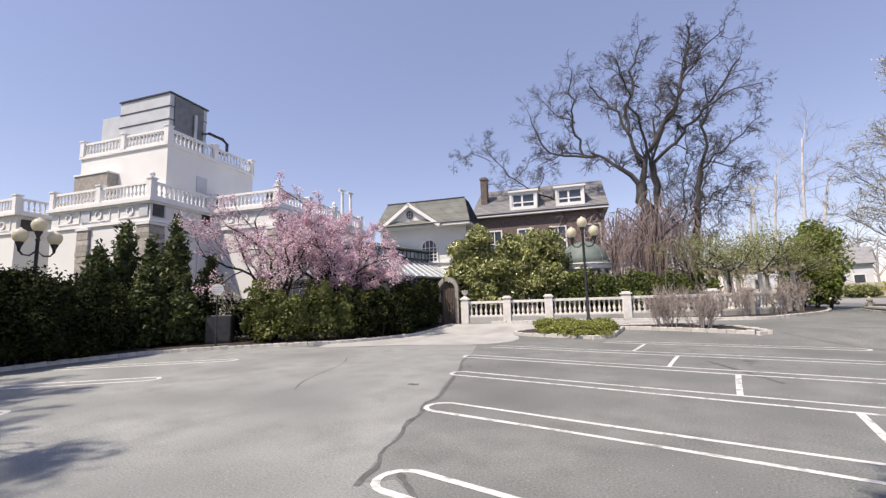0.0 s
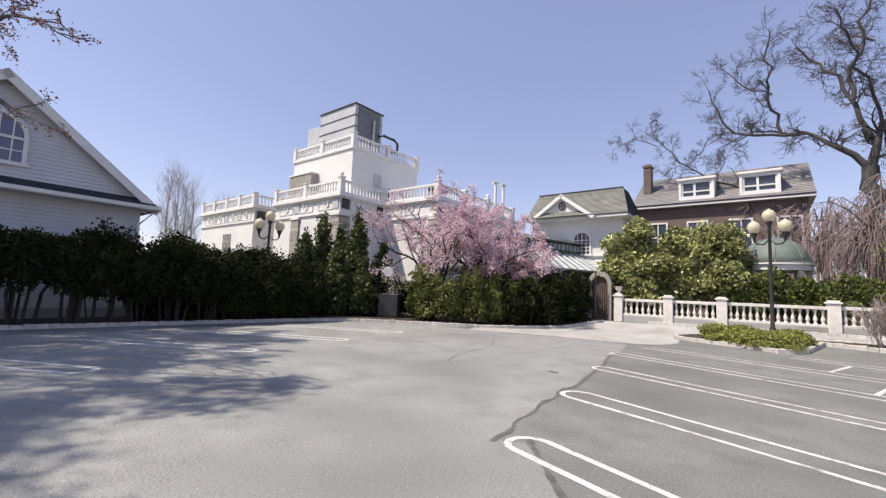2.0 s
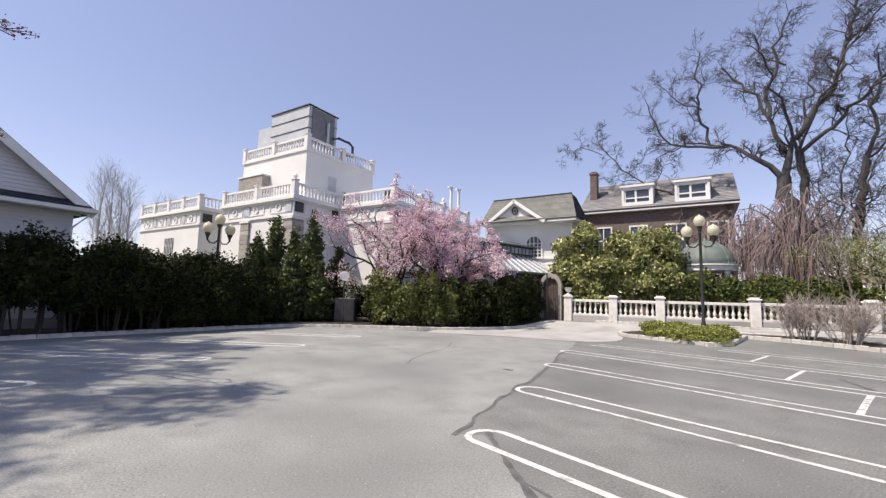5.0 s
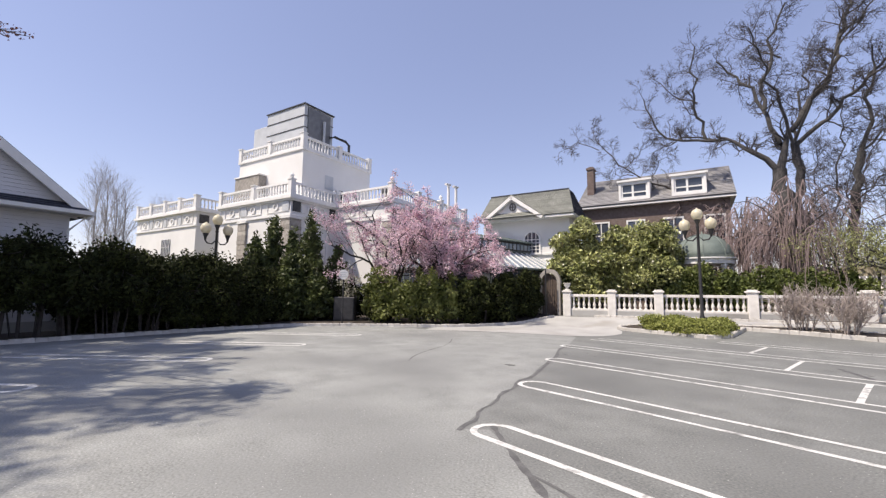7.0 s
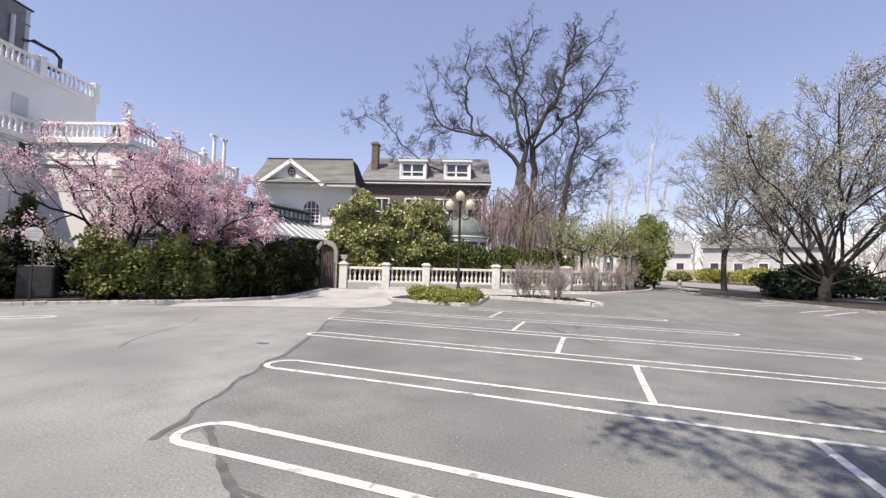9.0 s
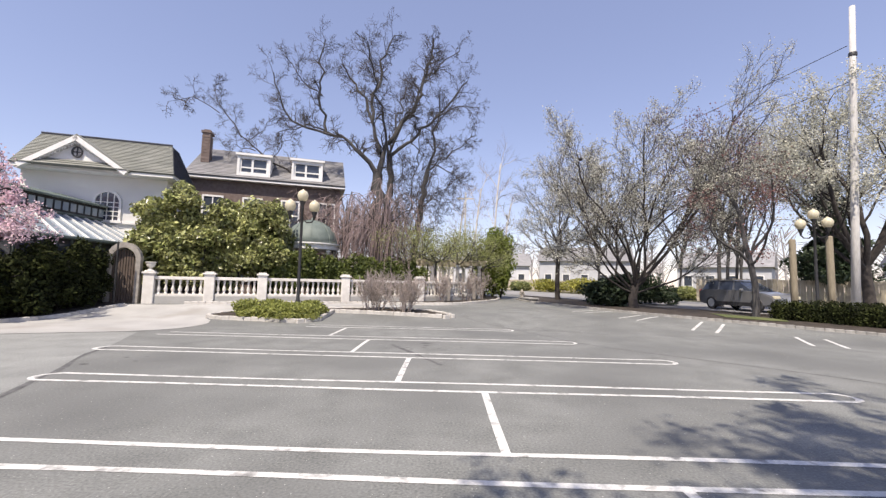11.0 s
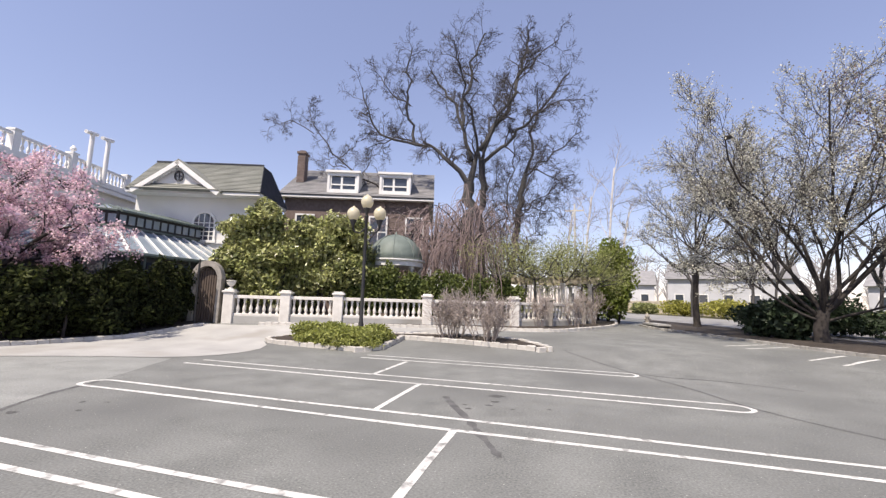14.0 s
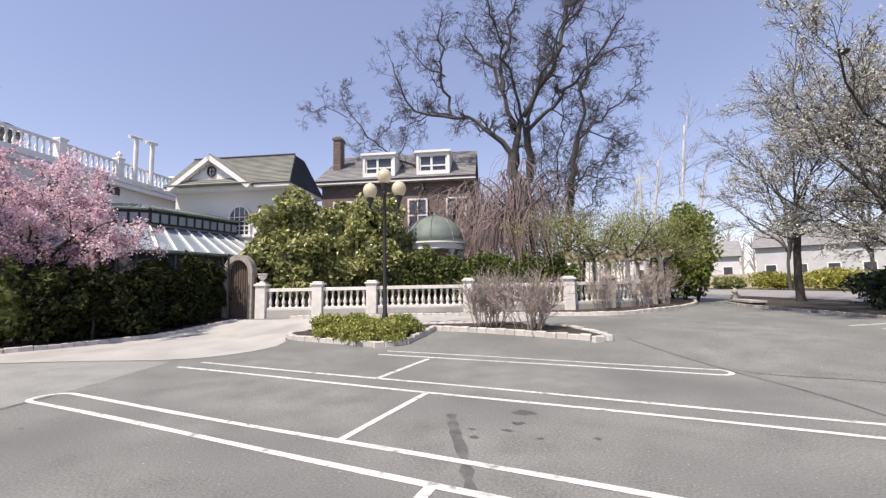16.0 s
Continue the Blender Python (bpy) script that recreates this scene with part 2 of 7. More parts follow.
def lathe(bm, profile, segs=12, at=(0, 0, 0)):
    rings = []
    for r, z in profile:
        rings.append([bm.verts.new((at[0] + r * math.cos(2 * math.pi * k / segs), at[1] + r * math.sin(2 * math.pi * k / segs), at[2] + z)) for k in range(segs)])
    for a, b in zip(rings, rings[1:]):
        for k in range(segs):
            bm.faces.new((a[k], a[(k + 1) % segs], b[(k + 1) % segs], b[k]))
    bm.faces.new(rings[0][::-1])
    bm.faces.new(rings[-1])
    return bm


def tube(bm, pts, radii, segs=8):
    rings = []
    for n, p in enumerate(pts):
        way = (Vector(pts[min(n + 1, len(pts) - 1)]) - Vector(pts[max(n - 1, 0)])).normalized()
        a = way.orthogonal().normalized()
        b = way.cross(a)
        r = radii[n] if isinstance(radii, (list, tuple)) else radii
        rings.append([bm.verts.new(Vector(p) + r * (math.cos(2 * math.pi * k / segs) * a + math.sin(2 * math.pi * k / segs) * b)) for k in range(segs)])
    for p, q in zip(rings, rings[1:]):
        s = min(range(segs), key=lambda s: (p[0].co - q[s].co).length)
        for k in range(segs):
            bm.faces.new((p[k], p[(k + 1) % segs], q[(k + 1 + s) % segs], q[(k + s) % segs]))
    bm.faces.new(rings[0][::-1])
    bm.faces.new(rings[-1])
    return bm


def prism(bm, outline, y0, y1):
    """Outline in x, z, drawn out along y."""
    a = [bm.verts.new((x, y0, z)) for x, z in outline]
    b = [bm.verts.new((x, y1, z)) for x, z in outline]
    n = len(a)
    for k in range(n):
        bm.faces.new((a[k], a[(k + 1) % n], b[(k + 1) % n], b[k]))
    bm.faces.new(a[::-1])
    bm.faces.new(b)
    return bm


def slab(bm, corners, thick):
    """A board from four corners, thickened along its normal to below."""
    c = [Vector(p) for p in corners]
    nrm = (c[1] - c[0]).cross(c[2] - c[0]).normalized() * thick
    a = [bm.verts.new(p) for p in c]
    b = [bm.verts.new(p - nrm) for p in c]
    n = len(a)
    for k in range(n):
        bm.faces.new((a[k], a[(k + 1) % n], b[(k + 1) % n], b[k]))
    bm.faces.new(a)
    bm.faces.new(b[::-1])
    return bm


def sheet(name, outline, dz, mat, label, category="ground", thick=0.0):
    """A ground surface inside an outline, following the lie of the land."""
    bm = bmesh.new()
    f = bm.faces.new([bm.verts.new((x, y, 0)) for x, y in outline])
    bmesh.ops.triangulate(bm, faces=[f])
    cuts = [((0, 14.5 + 0.5 * k, 0), (0, 1, 0)) for k in range(10)] + [((0, 59, 0), (0, 1, 0))] + [((-2 + 2 * k, 0, 0), (1, 0, 0)) for k in range(6)]
    for co, no in cuts:
        bmesh.ops.bisect_plane(bm, geom=bm.verts[:] + bm.edges[:] + bm.faces[:], plane_co=co, plane_no=no)
    for v in bm.verts:
        v.co.z = ground_z(v.co.x, v.co.y) + dz
    for f in bm.faces:
        f.normal_update()
        if f.normal.z < 0:
            f.normal_flip()
    if thick:
        out = bmesh.ops.extrude_face_region(bm, geom=bm.faces[:])
        bmesh.ops.translate(bm, verts=[v for v in out["geom"] if isinstance(v, bmesh.types.BMVert)], vec=(0, 0, -thick))
        bmesh.ops.recalc_face_normals(bm, faces=bm.faces)
    me = bpy.data.meshes.new(name)
    bm.to_mesh(me)
    bm.free()
    ob = data_object(name, me, mat)
    return tagged(ob, label, category, kind="structure")


def resample(pts, step):
    """Points at even steps along a polyline, with the heading at each."""
    out, left = [], 0.0
    for a, b in zip(pts, pts[1:]):
        a, b = Vector(a), Vector(b)
        d = (b - a).length
        s = left
        while s < d:
            out.append((a.lerp(b, s / d), math.atan2(b.y - a.y, b.x - a.x)))
            s += step
        left = s - d
    return out


def smooth_line(pts, times=2):
    for _ in range(times):
        out = [pts[0]]
        for a, b in zip(pts, pts[1:]):
            out += [(a[0] * 0.75 + b[0] * 0.25, a[1] * 0.75 + b[1] * 0.25), (a[0] * 0.25 + b[0] * 0.75, a[1] * 0.25 + b[1] * 0.75)]
        pts = out + [pts[-1]]
    return pts


def band(name, pts, width, dz, mat, label, category, wobble=0.0, closed=False, parent=None):
    """A painted or sealed band along a polyline on the ground."""
    rng = random.Random(len(pts) * 7 + int(abs(pts[0][0]) * 100))
    bm = bmesh.new()
    row = []
    n = len(pts)
    for k, p in enumerate(pts):
        a, b = pts[(k - 1) % n if closed else max(k - 1, 0)], pts[(k + 1) % n if closed else min(k + 1, n - 1)]
        w = Vector((b[0] - a[0], b[1] - a[1])).normalized()
        wd = width * (1 + rng.uniform(-wobble, wobble)) / 2
        row.append([bm.verts.new((p[0] + s * w.y * wd, p[1] - s * w.x * wd, ground_z(p[0], p[1]) + dz)) for s in (-1, 1)])
    for k in range(n if closed else n - 1):
        a, b = row[k], row[(k + 1) % n]
        f = bm.faces.new((a[0], a[1], b[1], b[0]))
        f.normal_update()
        if f.normal.z < 0:
            f.normal_flip()
    me = bpy.data.meshes.new(name)
    bm.to_mesh(me)
    bm.free()
    ob = data_object(name, me, mat, parent)
    return ob if parent else tagged(ob, label, category, kind="structure")


# ---- plants ----
def raw_mesh(name, verts, faces):
    me = bpy.data.meshes.new(name)
    me.from_pydata(verts, [], faces)
    me.update()
    return me


def limbs_mesh(name, limbs):
    """Tapered tubes: each limb is (points, radii)."""
    V, F = [], []
    for pts, radii in limbs:
        segs = 8 if radii[0] > 0.09 else 5 if radii[0] > 0.03 else 3
        base = len(V)
        side = None
        for n, p in enumerate(pts):
            way = (pts[min(n + 1, len(pts) - 1)] - pts[max(n - 1, 0)]).normalized()
            side = way.orthogonal().normalized() if side is None else (side - way * side.dot(way)).normalized()
            other = way.cross(side)
            for k in range(segs):
                a = 2 * math.pi * k / segs
                V.append(p + radii[n] * (math.cos(a) * side + math.sin(a) * other))
        for n in range(len(pts) - 1):
            for k in range(segs):
                a, b = base + n * segs + k, base + n * segs + (k + 1) % segs
                F.append((a, b, b + segs, a + segs))
    return raw_mesh(name, V, F)


def grow(rng, start, way, length, radius, level, kids, out, tips, bend=0.25, rise=0.15, spread=0.8, ratio=0.62, wander=None, droop=0.0):
    """Branches: adds limbs to out, and the outer twigs' points to tips."""
    steps = max(3, min(8, int(length / 0.35)))
    p, w = Vector(start), Vector(way).normalized()
    pts, radii = [p.copy()], [radius]
    end_r = radius * (0.42 if level > 0 else 0.4)
    twist = bend * (0.75 if radius > 0.09 else 1.0)
    for n in range(steps):
        w = (w + Vector((rng.gauss(0, twist), rng.gauss(0, twist), rng.gauss(0, twist) + rise - droop)) * (1.0 if n else 0.3)).normalized()
        p = p + w * (length / steps)
        pts.append(p.copy())
        radii.append(radius + (end_r - radius) * (n + 1) / steps)
    out.append((pts, radii))
    if level <= 1:
        tips.extend(pts[1:])
    if level == 0:
        return
    for k in range(kids[level]):
        f = 0.25 + 0.75 * (k + rng.random()) / kids[level]
        i = min(int(f * steps), steps - 1)
        at = pts[i].lerp(pts[i + 1], f * steps - i)
        along = (pts[i + 1] - pts[i]).normalized()
        side = along.orthogonal().normalized()
        side.rotate(Matrix.Rotation(rng.uniform(0, 6.283), 3, along))
        w2 = along * math.cos(spread * rng.uniform(0.6, 1.2)) + side * math.sin(spread * rng.uniform(0.6, 1.2))
        grow(rng, at, w2, length * ratio * rng.uniform(0.65, 1.15) * (1.15 - 0.4 * f), max(radii[i] * rng.uniform(0.4, 0.6), 0.008), level - 1, kids, out, tips, bend, rise, spread, ratio, droop=droop)


def leaves_mesh(name, centres, size, seed, up=0.0, long=1.5):
    """One small folded leaf at each centre."""
    r = np.random.RandomState(seed)
    c = np.asarray(centres, float).reshape(-1, 3)
    n = len(c)
    a = r.normal(size=(n, 3))
    a /= np.linalg.norm(a, axis=1, keepdims=True)
    b = np.cross(a, r.normal(size=(n, 3)) + [0, 0, up])
    b /= np.linalg.norm(b, axis=1, keepdims=True) + 1e-9
    nrm = np.cross(a, b)
    s = size * r.uniform(0.6, 1.4, (n, 1))
    v = np.stack([c - a * s * long / 2, c + b * s / 2 + nrm * s * 0.18, c + a * s * long / 2, c - b * s / 2 + nrm * s * 0.18], 1).reshape(-1, 3)
    me = bpy.data.meshes.new(name)
    k = np.arange(n) * 4
    f = np.stack([k, k + 1, k + 2, k, k + 2, k + 3], 1).reshape(-1, 3)
    me.vertices.add(len(v))
    me.vertices.foreach_set("co", v.ravel())
    me.loops.add(f.size)
    me.loops.foreach_set("vertex_index", f.ravel().astype(np.int32))
    me.polygons.add(len(f))
    me.polygons.foreach_set("loop_start", (np.arange(len(f)) * 3).astype(np.int32))
    me.update(calc_edges=True)
    me.validate()
    return me


def cloud(rng, n, centre, radii, shell=0.6, lumps=9, lump=0.35, low=-1.0):
    """Points in the outer shell of a lumpy ellipsoid."""
    r = np.random.RandomState(rng.randrange(10**6))
    d = r.normal(size=(n, 3))
    d /= np.linalg.norm(d, axis=1, keepdims=True)
    ax = r.normal(size=(lumps, 3))
    ax /= np.linalg.norm(ax, axis=1, keepdims=True)
    bulge = np.max(d @ ax.T, axis=1) ** 3
    rad = (1 - lump + lump * bulge * 1.25) * (1 - shell * r.uniform(0, 1, n) ** 1.6) * (1 + 0.07 * r.normal(size=n))
    p = d * rad[:, None] * np.asarray(radii)
    p = p[p[:, 2] > low * radii[2]]
    return p + np.asarray(centre)


def blob_mesh(name, centre, radii, seed, rough=0.25, segs=10):
    """The shaded heart of a shrub: an uneven rounded core."""
    bm = bmesh.new()
    bmesh.ops.create_icosphere(bm, subdivisions=2, radius=1.0)
    for v in bm.verts:
        k = 1 + rough * noise.noise(v.co * 2.3 + Vector((seed * 3.1, seed, 0)))
        v.co = Vector(centre) + Vector((v.co.x * radii[0] * k, v.co.y * radii[1] * k, v.co.z * radii[2] * k))
    me = bpy.data.meshes.new(name)
    bm.to_mesh(me)
    bm.free()
    return me

# ---- the setting ----
far = 900
sheet("ground", [(-far, -far), (far, -far), (far, far), (-far, far)], -0.03, M_EARTH, "grassy earth reaching out beyond the car park")
KERB_LEFT = smooth_line([(-13.6, -9.5), (-14.8, -4.1), (-16.1, 1.4), (-17.0, 5.6), (-16.2, 7.2), (-14.7, 9.2), (-13.1, 10.8), (-12.3, 12.3), (-12.0, 15.0), (-11.75, 17.6)])
KERB_RIGHT = smooth_line([(5.5, 30.0), (5.7, 27.5), (7.4, 24.7), (8.6, 21.9), (9.6, 19.9), (10.6, 18.4), (11.9, 17.5), (13.3, 16.7), (14.8, 15.9), (20.0, 13.2), (26.0, 9.0)])
KERB_FENCE = smooth_line([(-9.9, 18.6), (-7.0, 19.75), (-3.6, 21.1), (-1.2, 21.5), (0.9, 22.1), (2.1, 23.9), (4.2, 28.0), (4.4, 33.0), (2.0, 38.0)])
ISLAND = smooth_line([(-3.42, 17.45), (-3.46, 15.45), (-5.2, 15.62), (-6.9, 15.75), (-7.5, 16.1), (-7.0, 16.75), (-5.6, 17.3), (-2.6, 18.2), (-0.2, 18.25), (0.9, 17.35), (1.1, 16.95), (0.5, 17.02), (-1.5, 17.3), (-3.35, 17.45)], 1)
sheet("car_park", [(-19, -30), (30, -30), (30, 6), (24, 10.6), (16, 16.0), (13.6, 24), (10.5, 33), (6.5, 42), (-1, 44), (-1, 30), (-1.5, 22.5), (-10, 20.5), (-16.5, 20.5), (-19, 8)], 0.0, M_ASPHALT, "worn grey asphalt of the car park", "car park")
sheet("car_park_old", [(-18.9, -29), (1.2, -29), (0.9, -8), (0.3, 1.0), (-0.1, 1.4), (-0.6, 1.8), (-0.93, 2.07), (-1.25, 2.28), (-1.5, 2.43), (-1.9, 2.7), (-2.3, 2.9), (-2.54, 2.66), (-2.75, 3.1), (-3.1, 3.8), (-3.55, 4.9), (-3.9, 5.7), (-4.4, 6.7), (-4.9, 7.9), (-5.6, 9.2), (-6.0, 10.2), (-7.2, 12.6), (-9.0, 12.0), (-12.5, 10.0), (-16.9, 9.0), (-18.9, 7.5)], 0.0015, M_OLDASPHALT, "older sun-bleached asphalt of the car park beside the hedge", "asphalt")
sheet("road", smooth_line([(10.2, 32.0), (12.6, 25), (14.4, 20.2), (17, 16), (24, 10.5), (40, 0), (46, 6), (32, 17), (24.5, 25), (20, 31.5), (14, 45), (6, 56), (-6, 66), (-20, 72), (-22, 66), (-8, 58), (2, 48), (6.2, 40)], 1), 0.012, M_ROAD, "pale worn asphalt of the public road", "road")
sheet("pavement_apron", smooth_line([(-12.4, 9.9), (-10.6, 11.2), (-8.9, 12.05), (-7.2, 12.75), (-6.6, 13.8), (-6.75, 15.3), (-7.6, 16.1), (-7.1, 16.9), (-5.6, 17.5), (-3.9, 18.1), (-2.0, 18.6), (-1.0, 20.0), (-1.3, 21.4), (-3.6, 21.0), (-7.0, 19.7), (-11.2, 18.0), (-12.8, 18.6), (-14.2, 17.5), (-13.0, 14.5), (-13.2, 11.2)], 1), 0.008, M_CONCRETE, "pale concrete apron before the garden gate", "pavement")
sheet("planting_bed_hedge", KERB_LEFT[2:] + [(-13.6, 19.0), (-17, 17.5), (-22, 13), (-26, 7), (-24, -9)], 0.09, M_SOIL, "dark mulched planting bed under the hedge", "bed")
sheet("planting_bed_island", ISLAND, 0.09, M_SOIL, "dark mulch in the kerbed island", "bed")
sheet("planting_bed_fence", KERB_FENCE[7:] + [(-1, 40), (-4, 28), (-6.5, 21.9), (-9.4, 20.1)], 0.09, M_SOIL, "dark mulched bed along the balustrade", "bed")
sheet("verge", KERB_RIGHT[1:] + [(25, 10.3), (17, 15.7), (14.3, 19.6), (12.4, 24.6), (9.6, 32.5), (7.0, 37)], 0.08, M_SOIL, "strip of mulch and sparse grass between car park and road", "verge")
sheet("verge_grass", smooth_line([(12.0, 18.6), (12.9, 17.8), (14.0, 17.6), (13.6, 19.2), (12.6, 20.6)], 1), 0.1, M_GRASS, "patch of green grass on the verge", "grass")
sheet("garden_bed", [(-16, 20), (-11.6, 18.9), (-0.7, 23.6), (1.5, 26.8), (3.2, 33), (-2, 40), (-20, 34)], 0.06, M_SOIL, "shaded mulched garden soil behind the balustrade", "bed")


# parking lines: double-ended hairpins with a cross line between each two rows
def hairpin(x0, x1, y, slope=0.0, gap=0.44, left=True, right=True, name="parking_line"):
    pts, r = [], gap / 2
    f = lambda x: y + slope * (x - x0)
    steps = 14
    run = [x0 + r + (x1 - x0 - gap) * k / steps for k in range(steps + 1)]
    wob = lambda x, s: 0.018 * math.sin(x * 0.9 + y * 3 + s)
    pts += [(x, f(x) - r + wob(x, 0)) for x in run]
    if right:
        pts += [(x1 - r + r * math.sin(a), f(x1) - r * math.cos(a)) for a in (math.pi * k / 8 for k in range(1, 8))]
    upper = [(x, f(x) + r + wob(x, 2)) for x in reversed(run)]
    if not right:
        band(name, pts, 0.082, 0.004, M_PAINT, "white painted stall line on asphalt", "parking line", 0.12)
        pts = []
    pts += upper
    if left:
        pts += [(x0 + r - r * math.sin(a), f(x0) + r * math.cos(a)) for a in (math.pi * k / 8 for k in range(1, 8))]
    closed = left and right
    band(name, pts, 0.082, 0.004, M_PAINT, "white painted hairpin stall line on asphalt", "parking line", 0.12, closed=closed)


ROWS_Y = (2.9, 5.17, 7.68, 10.12, 12.5, 14.85)
hairpin(-2.46, 9.0, ROWS_Y[0], -0.002, 0.46)
hairpin(-3.64, 7.75, ROWS_Y[1], 0.0, 0.5)
hairpin(-4.9, 6.55, ROWS_Y[2], 0.0, 0.42)
hairpin(-6.12, 5.4, ROWS_Y[3], -0.003)
hairpin(-6.7, 4.2, ROWS_Y[4], 0.002, 0.5, left=False)
hairpin(-3.7, 2.98, ROWS_Y[5] + 0.12, 0.006, 0.36, left=False)
for n, x in enumerate((2.72, 1.48, 0.23, -1.02, -2.2)):
    a, b = ROWS_Y[n] + 0.22, ROWS_Y[n + 1] - 0.22
    band("parking_line", [(x, a), (x - 0.015, (a + b) / 2), (x - 0.02, b)], 0.09, 0.0045, M_PAINT, "white painted line between two stalls", "parking line", 0.1)


def stall_pair(tip, heading, length, gap=0.46):
    w = Vector((math.cos(heading), math.sin(heading)))
    s = Vector((-w.y, w.x))
    t = Vector(tip)
    pts = [t + w * length - s * gap / 2, t + w * length / 2 - s * gap / 2, t + w * gap / 2 - s * gap / 2]
    pts += [t + w * (gap / 2) * (1 - math.sin(a)) - s * (gap / 2) * math.cos(a) for a in (math.pi * k / 6 for k in range(1, 6))]
    pts += [t + w * gap / 2 + s * gap / 2, t + w * length / 2 + s * gap / 2, t + w * length + s * gap / 2]
    band("parking_line", [(p.x, p.y) for p in pts], 0.1, 0.004, M_PAINT, "white painted stall line worn thin near the kerb", "parking line", 0.15)


for tip in ((-12.05, 6.75), (-10.6, 4.15), (-9.3, 1.5), (-7.95, -1.2)):
    stall_pair(tip, radians(226), 4.6)
for tip, h in (((6.6, 20.4), 40), ((7.7, 17.8), 45), ((9.3, 15.6), 52), ((10.9, 12.8), 60)):
    w, t = Vector((math.cos(radians(h)), math.sin(radians(h)))), Vector(tip)
    for k in (-0.34, 0.34):
        a, b = t + Vector((-w.y, w.x)) * k + w * 0.15, t + Vector((-w.y, w.x)) * k + w * 2.4
        band("parking_line", [(a.x, a.y), ((a.x + b.x) / 2, (a.y + b.y) / 2), (b.x, b.y)], 0.1, 0.004, M_PAINT, "white painted stall line worn thin near the kerb", "parking line", 0.15)

# cracks sealed with tar, patches and stains
band("tar_seam", smooth_line([(-6.0, 10.2), (-5.66, 9.2), (-4.95, 8.1), (-4.78, 7.6), (-4.36, 6.8), (-4.08, 6.2), (-3.8, 5.65), (-3.76, 5.15), (-3.45, 4.75), (-3.34, 4.25), (-3.02, 3.8), (-2.92, 3.35), (-2.64, 3.05), (-2.6, 2.8), (-2.5, 2.62)], 1), 0.065, 0.003, M_TAR, "dark tar-sealed crack running across the asphalt", "crack", 0.5)
band("tar_seam", smooth_line([(1.5, 17.2), (2.0, 16.5), (2.9, 15.3), (3.7, 14.1), (4.2, 12.6), (4.9, 11.7), (6.0, 10.6), (7.5, 9.2), (9.0, 7.2)]), 0.045, 0.003, M_TAR, "dark tar-sealed crack running across the asphalt", "crack", 0.5)
band("tar_seam", smooth_line([(-9.3, 8.6), (-8.3, 7.6), (-7.8, 6.6), (-7.2, 5.5), (-6.6, 4.9)]), 0.03, 0.003, M_TAR, "thin dark crack in the asphalt", "crack", 0.5)
band("tar_seam", smooth_line([(-0.35, 11.5), (-0.1, 11.0), (0.2, 10.5), (0.45, 10.0), (0.7, 9.5), (0.85, 9.2)]), 0.09, 0.003, M_TAR, "short dark tar smear on the asphalt", "crack", 0.6)
band("tar_seam", smooth_line([(-2.4, 3.05), (-1.9, 2.7), (-1.5, 2.43), (-1.25, 2.28), (-0.93, 2.07), (-0.6, 1.8)]), 0.06, 0.0032, M_TAR, "short dark tar smear on the asphalt", "crack", 0.6)
band("tar_seam", smooth_line([(-1.33, 2.33), (-0.95, 2.29), (-0.6, 2.16)]), 0.05, 0.0034, M_TAR, "short dark tar smear on the asphalt", "crack", 0.6)
band("tar_seam", smooth_line([(2.9, 15.3), (3.6, 15.0), (4.6, 15.1), (5.8, 14.6)]), 0.05, 0.003, M_TAR, "thin dark crack in the asphalt", "crack", 0.5)
for k, (x, y, r) in enumerate(((0.42, 11.85, 0.11), (0.45, 11.45, 0.07), (0.4, 11.2, 0.05), (-4.85, 6.28, 0.12), (1.25, 11.3, 0.04), (0.05, 11.1, 0.035), (0.15, 10.9, 0.045), (0.75, 11.1, 0.04), (-4.8, 9.2, 0.05), (-4.4, 8.9, 0.04), (-5.0, 8.55, 0.06), (-4.5, 9.3, 0.03))):
    rng = random.Random(k)
    bm = bmesh.new()
    bm.faces.new([bm.verts.new((x + r * 1.1 * math.cos(a) * (1 + rng.uniform(-0.55, 0.4)), y + r * 0.85 * math.sin(a) * (1 + rng.uniform(-0.55, 0.4)), 0.003)) for a in (2 * math.pi * n / 14 for n in range(14))])
    tagged(mesh_object("oil_stain", bm, M_OIL), "dark oil stain on the asphalt", "stain", kind="structure")

UA = radians(18)


def ab(a, b):
    return a * math.cos(UA) - b * math.sin(UA), a * math.sin(UA) + b * math.cos(UA)


OFF = {}


def building(name, a0, b0, label, category="building"):
    x, y = ab(a0, b0)
    ob = thing(name, pose(x, y, 0, 0, 0, 18), label, category)
    OFF[ob.name] = (-a0, -b0, 0)
    return ob


def bpart(name, bm, mat, parent, label="", smooth=False):
    ob = part(name, bm, mat, parent, label, smooth)
    ob.location = OFF[parent.name]
    return ob


def baluster_mesh(name, h, mat, fat=1.0):
    bm = bmesh.new()
    prof = [(0.06, 0), (0.06, 0.09), (0.035, 0.11), (0.04, 0.16), (0.066, 0.28), (0.062, 0.38), (0.034, 0.56), (0.03, 0.66), (0.045, 0.74), (0.036, 0.8), (0.056, 0.9), (0.056, 1.0)]
    lathe(bm, [(r * fat, z * h) for r, z in prof], 8)
    me = bpy.data.meshes.new(name)
    bm.to_mesh(me)
    bm.free()
    me.materials.append(mat)
    me.polygons.foreach_set("use_smooth", [True] * len(me.polygons))
    return me


ROOF_BALUSTER = baluster_mesh("roof_baluster", 0.62, M_TRIM, 1.15)
FENCE_BALUSTER = baluster_mesh("fence_baluster", 0.62, M_STONEWHITE, 1.1)


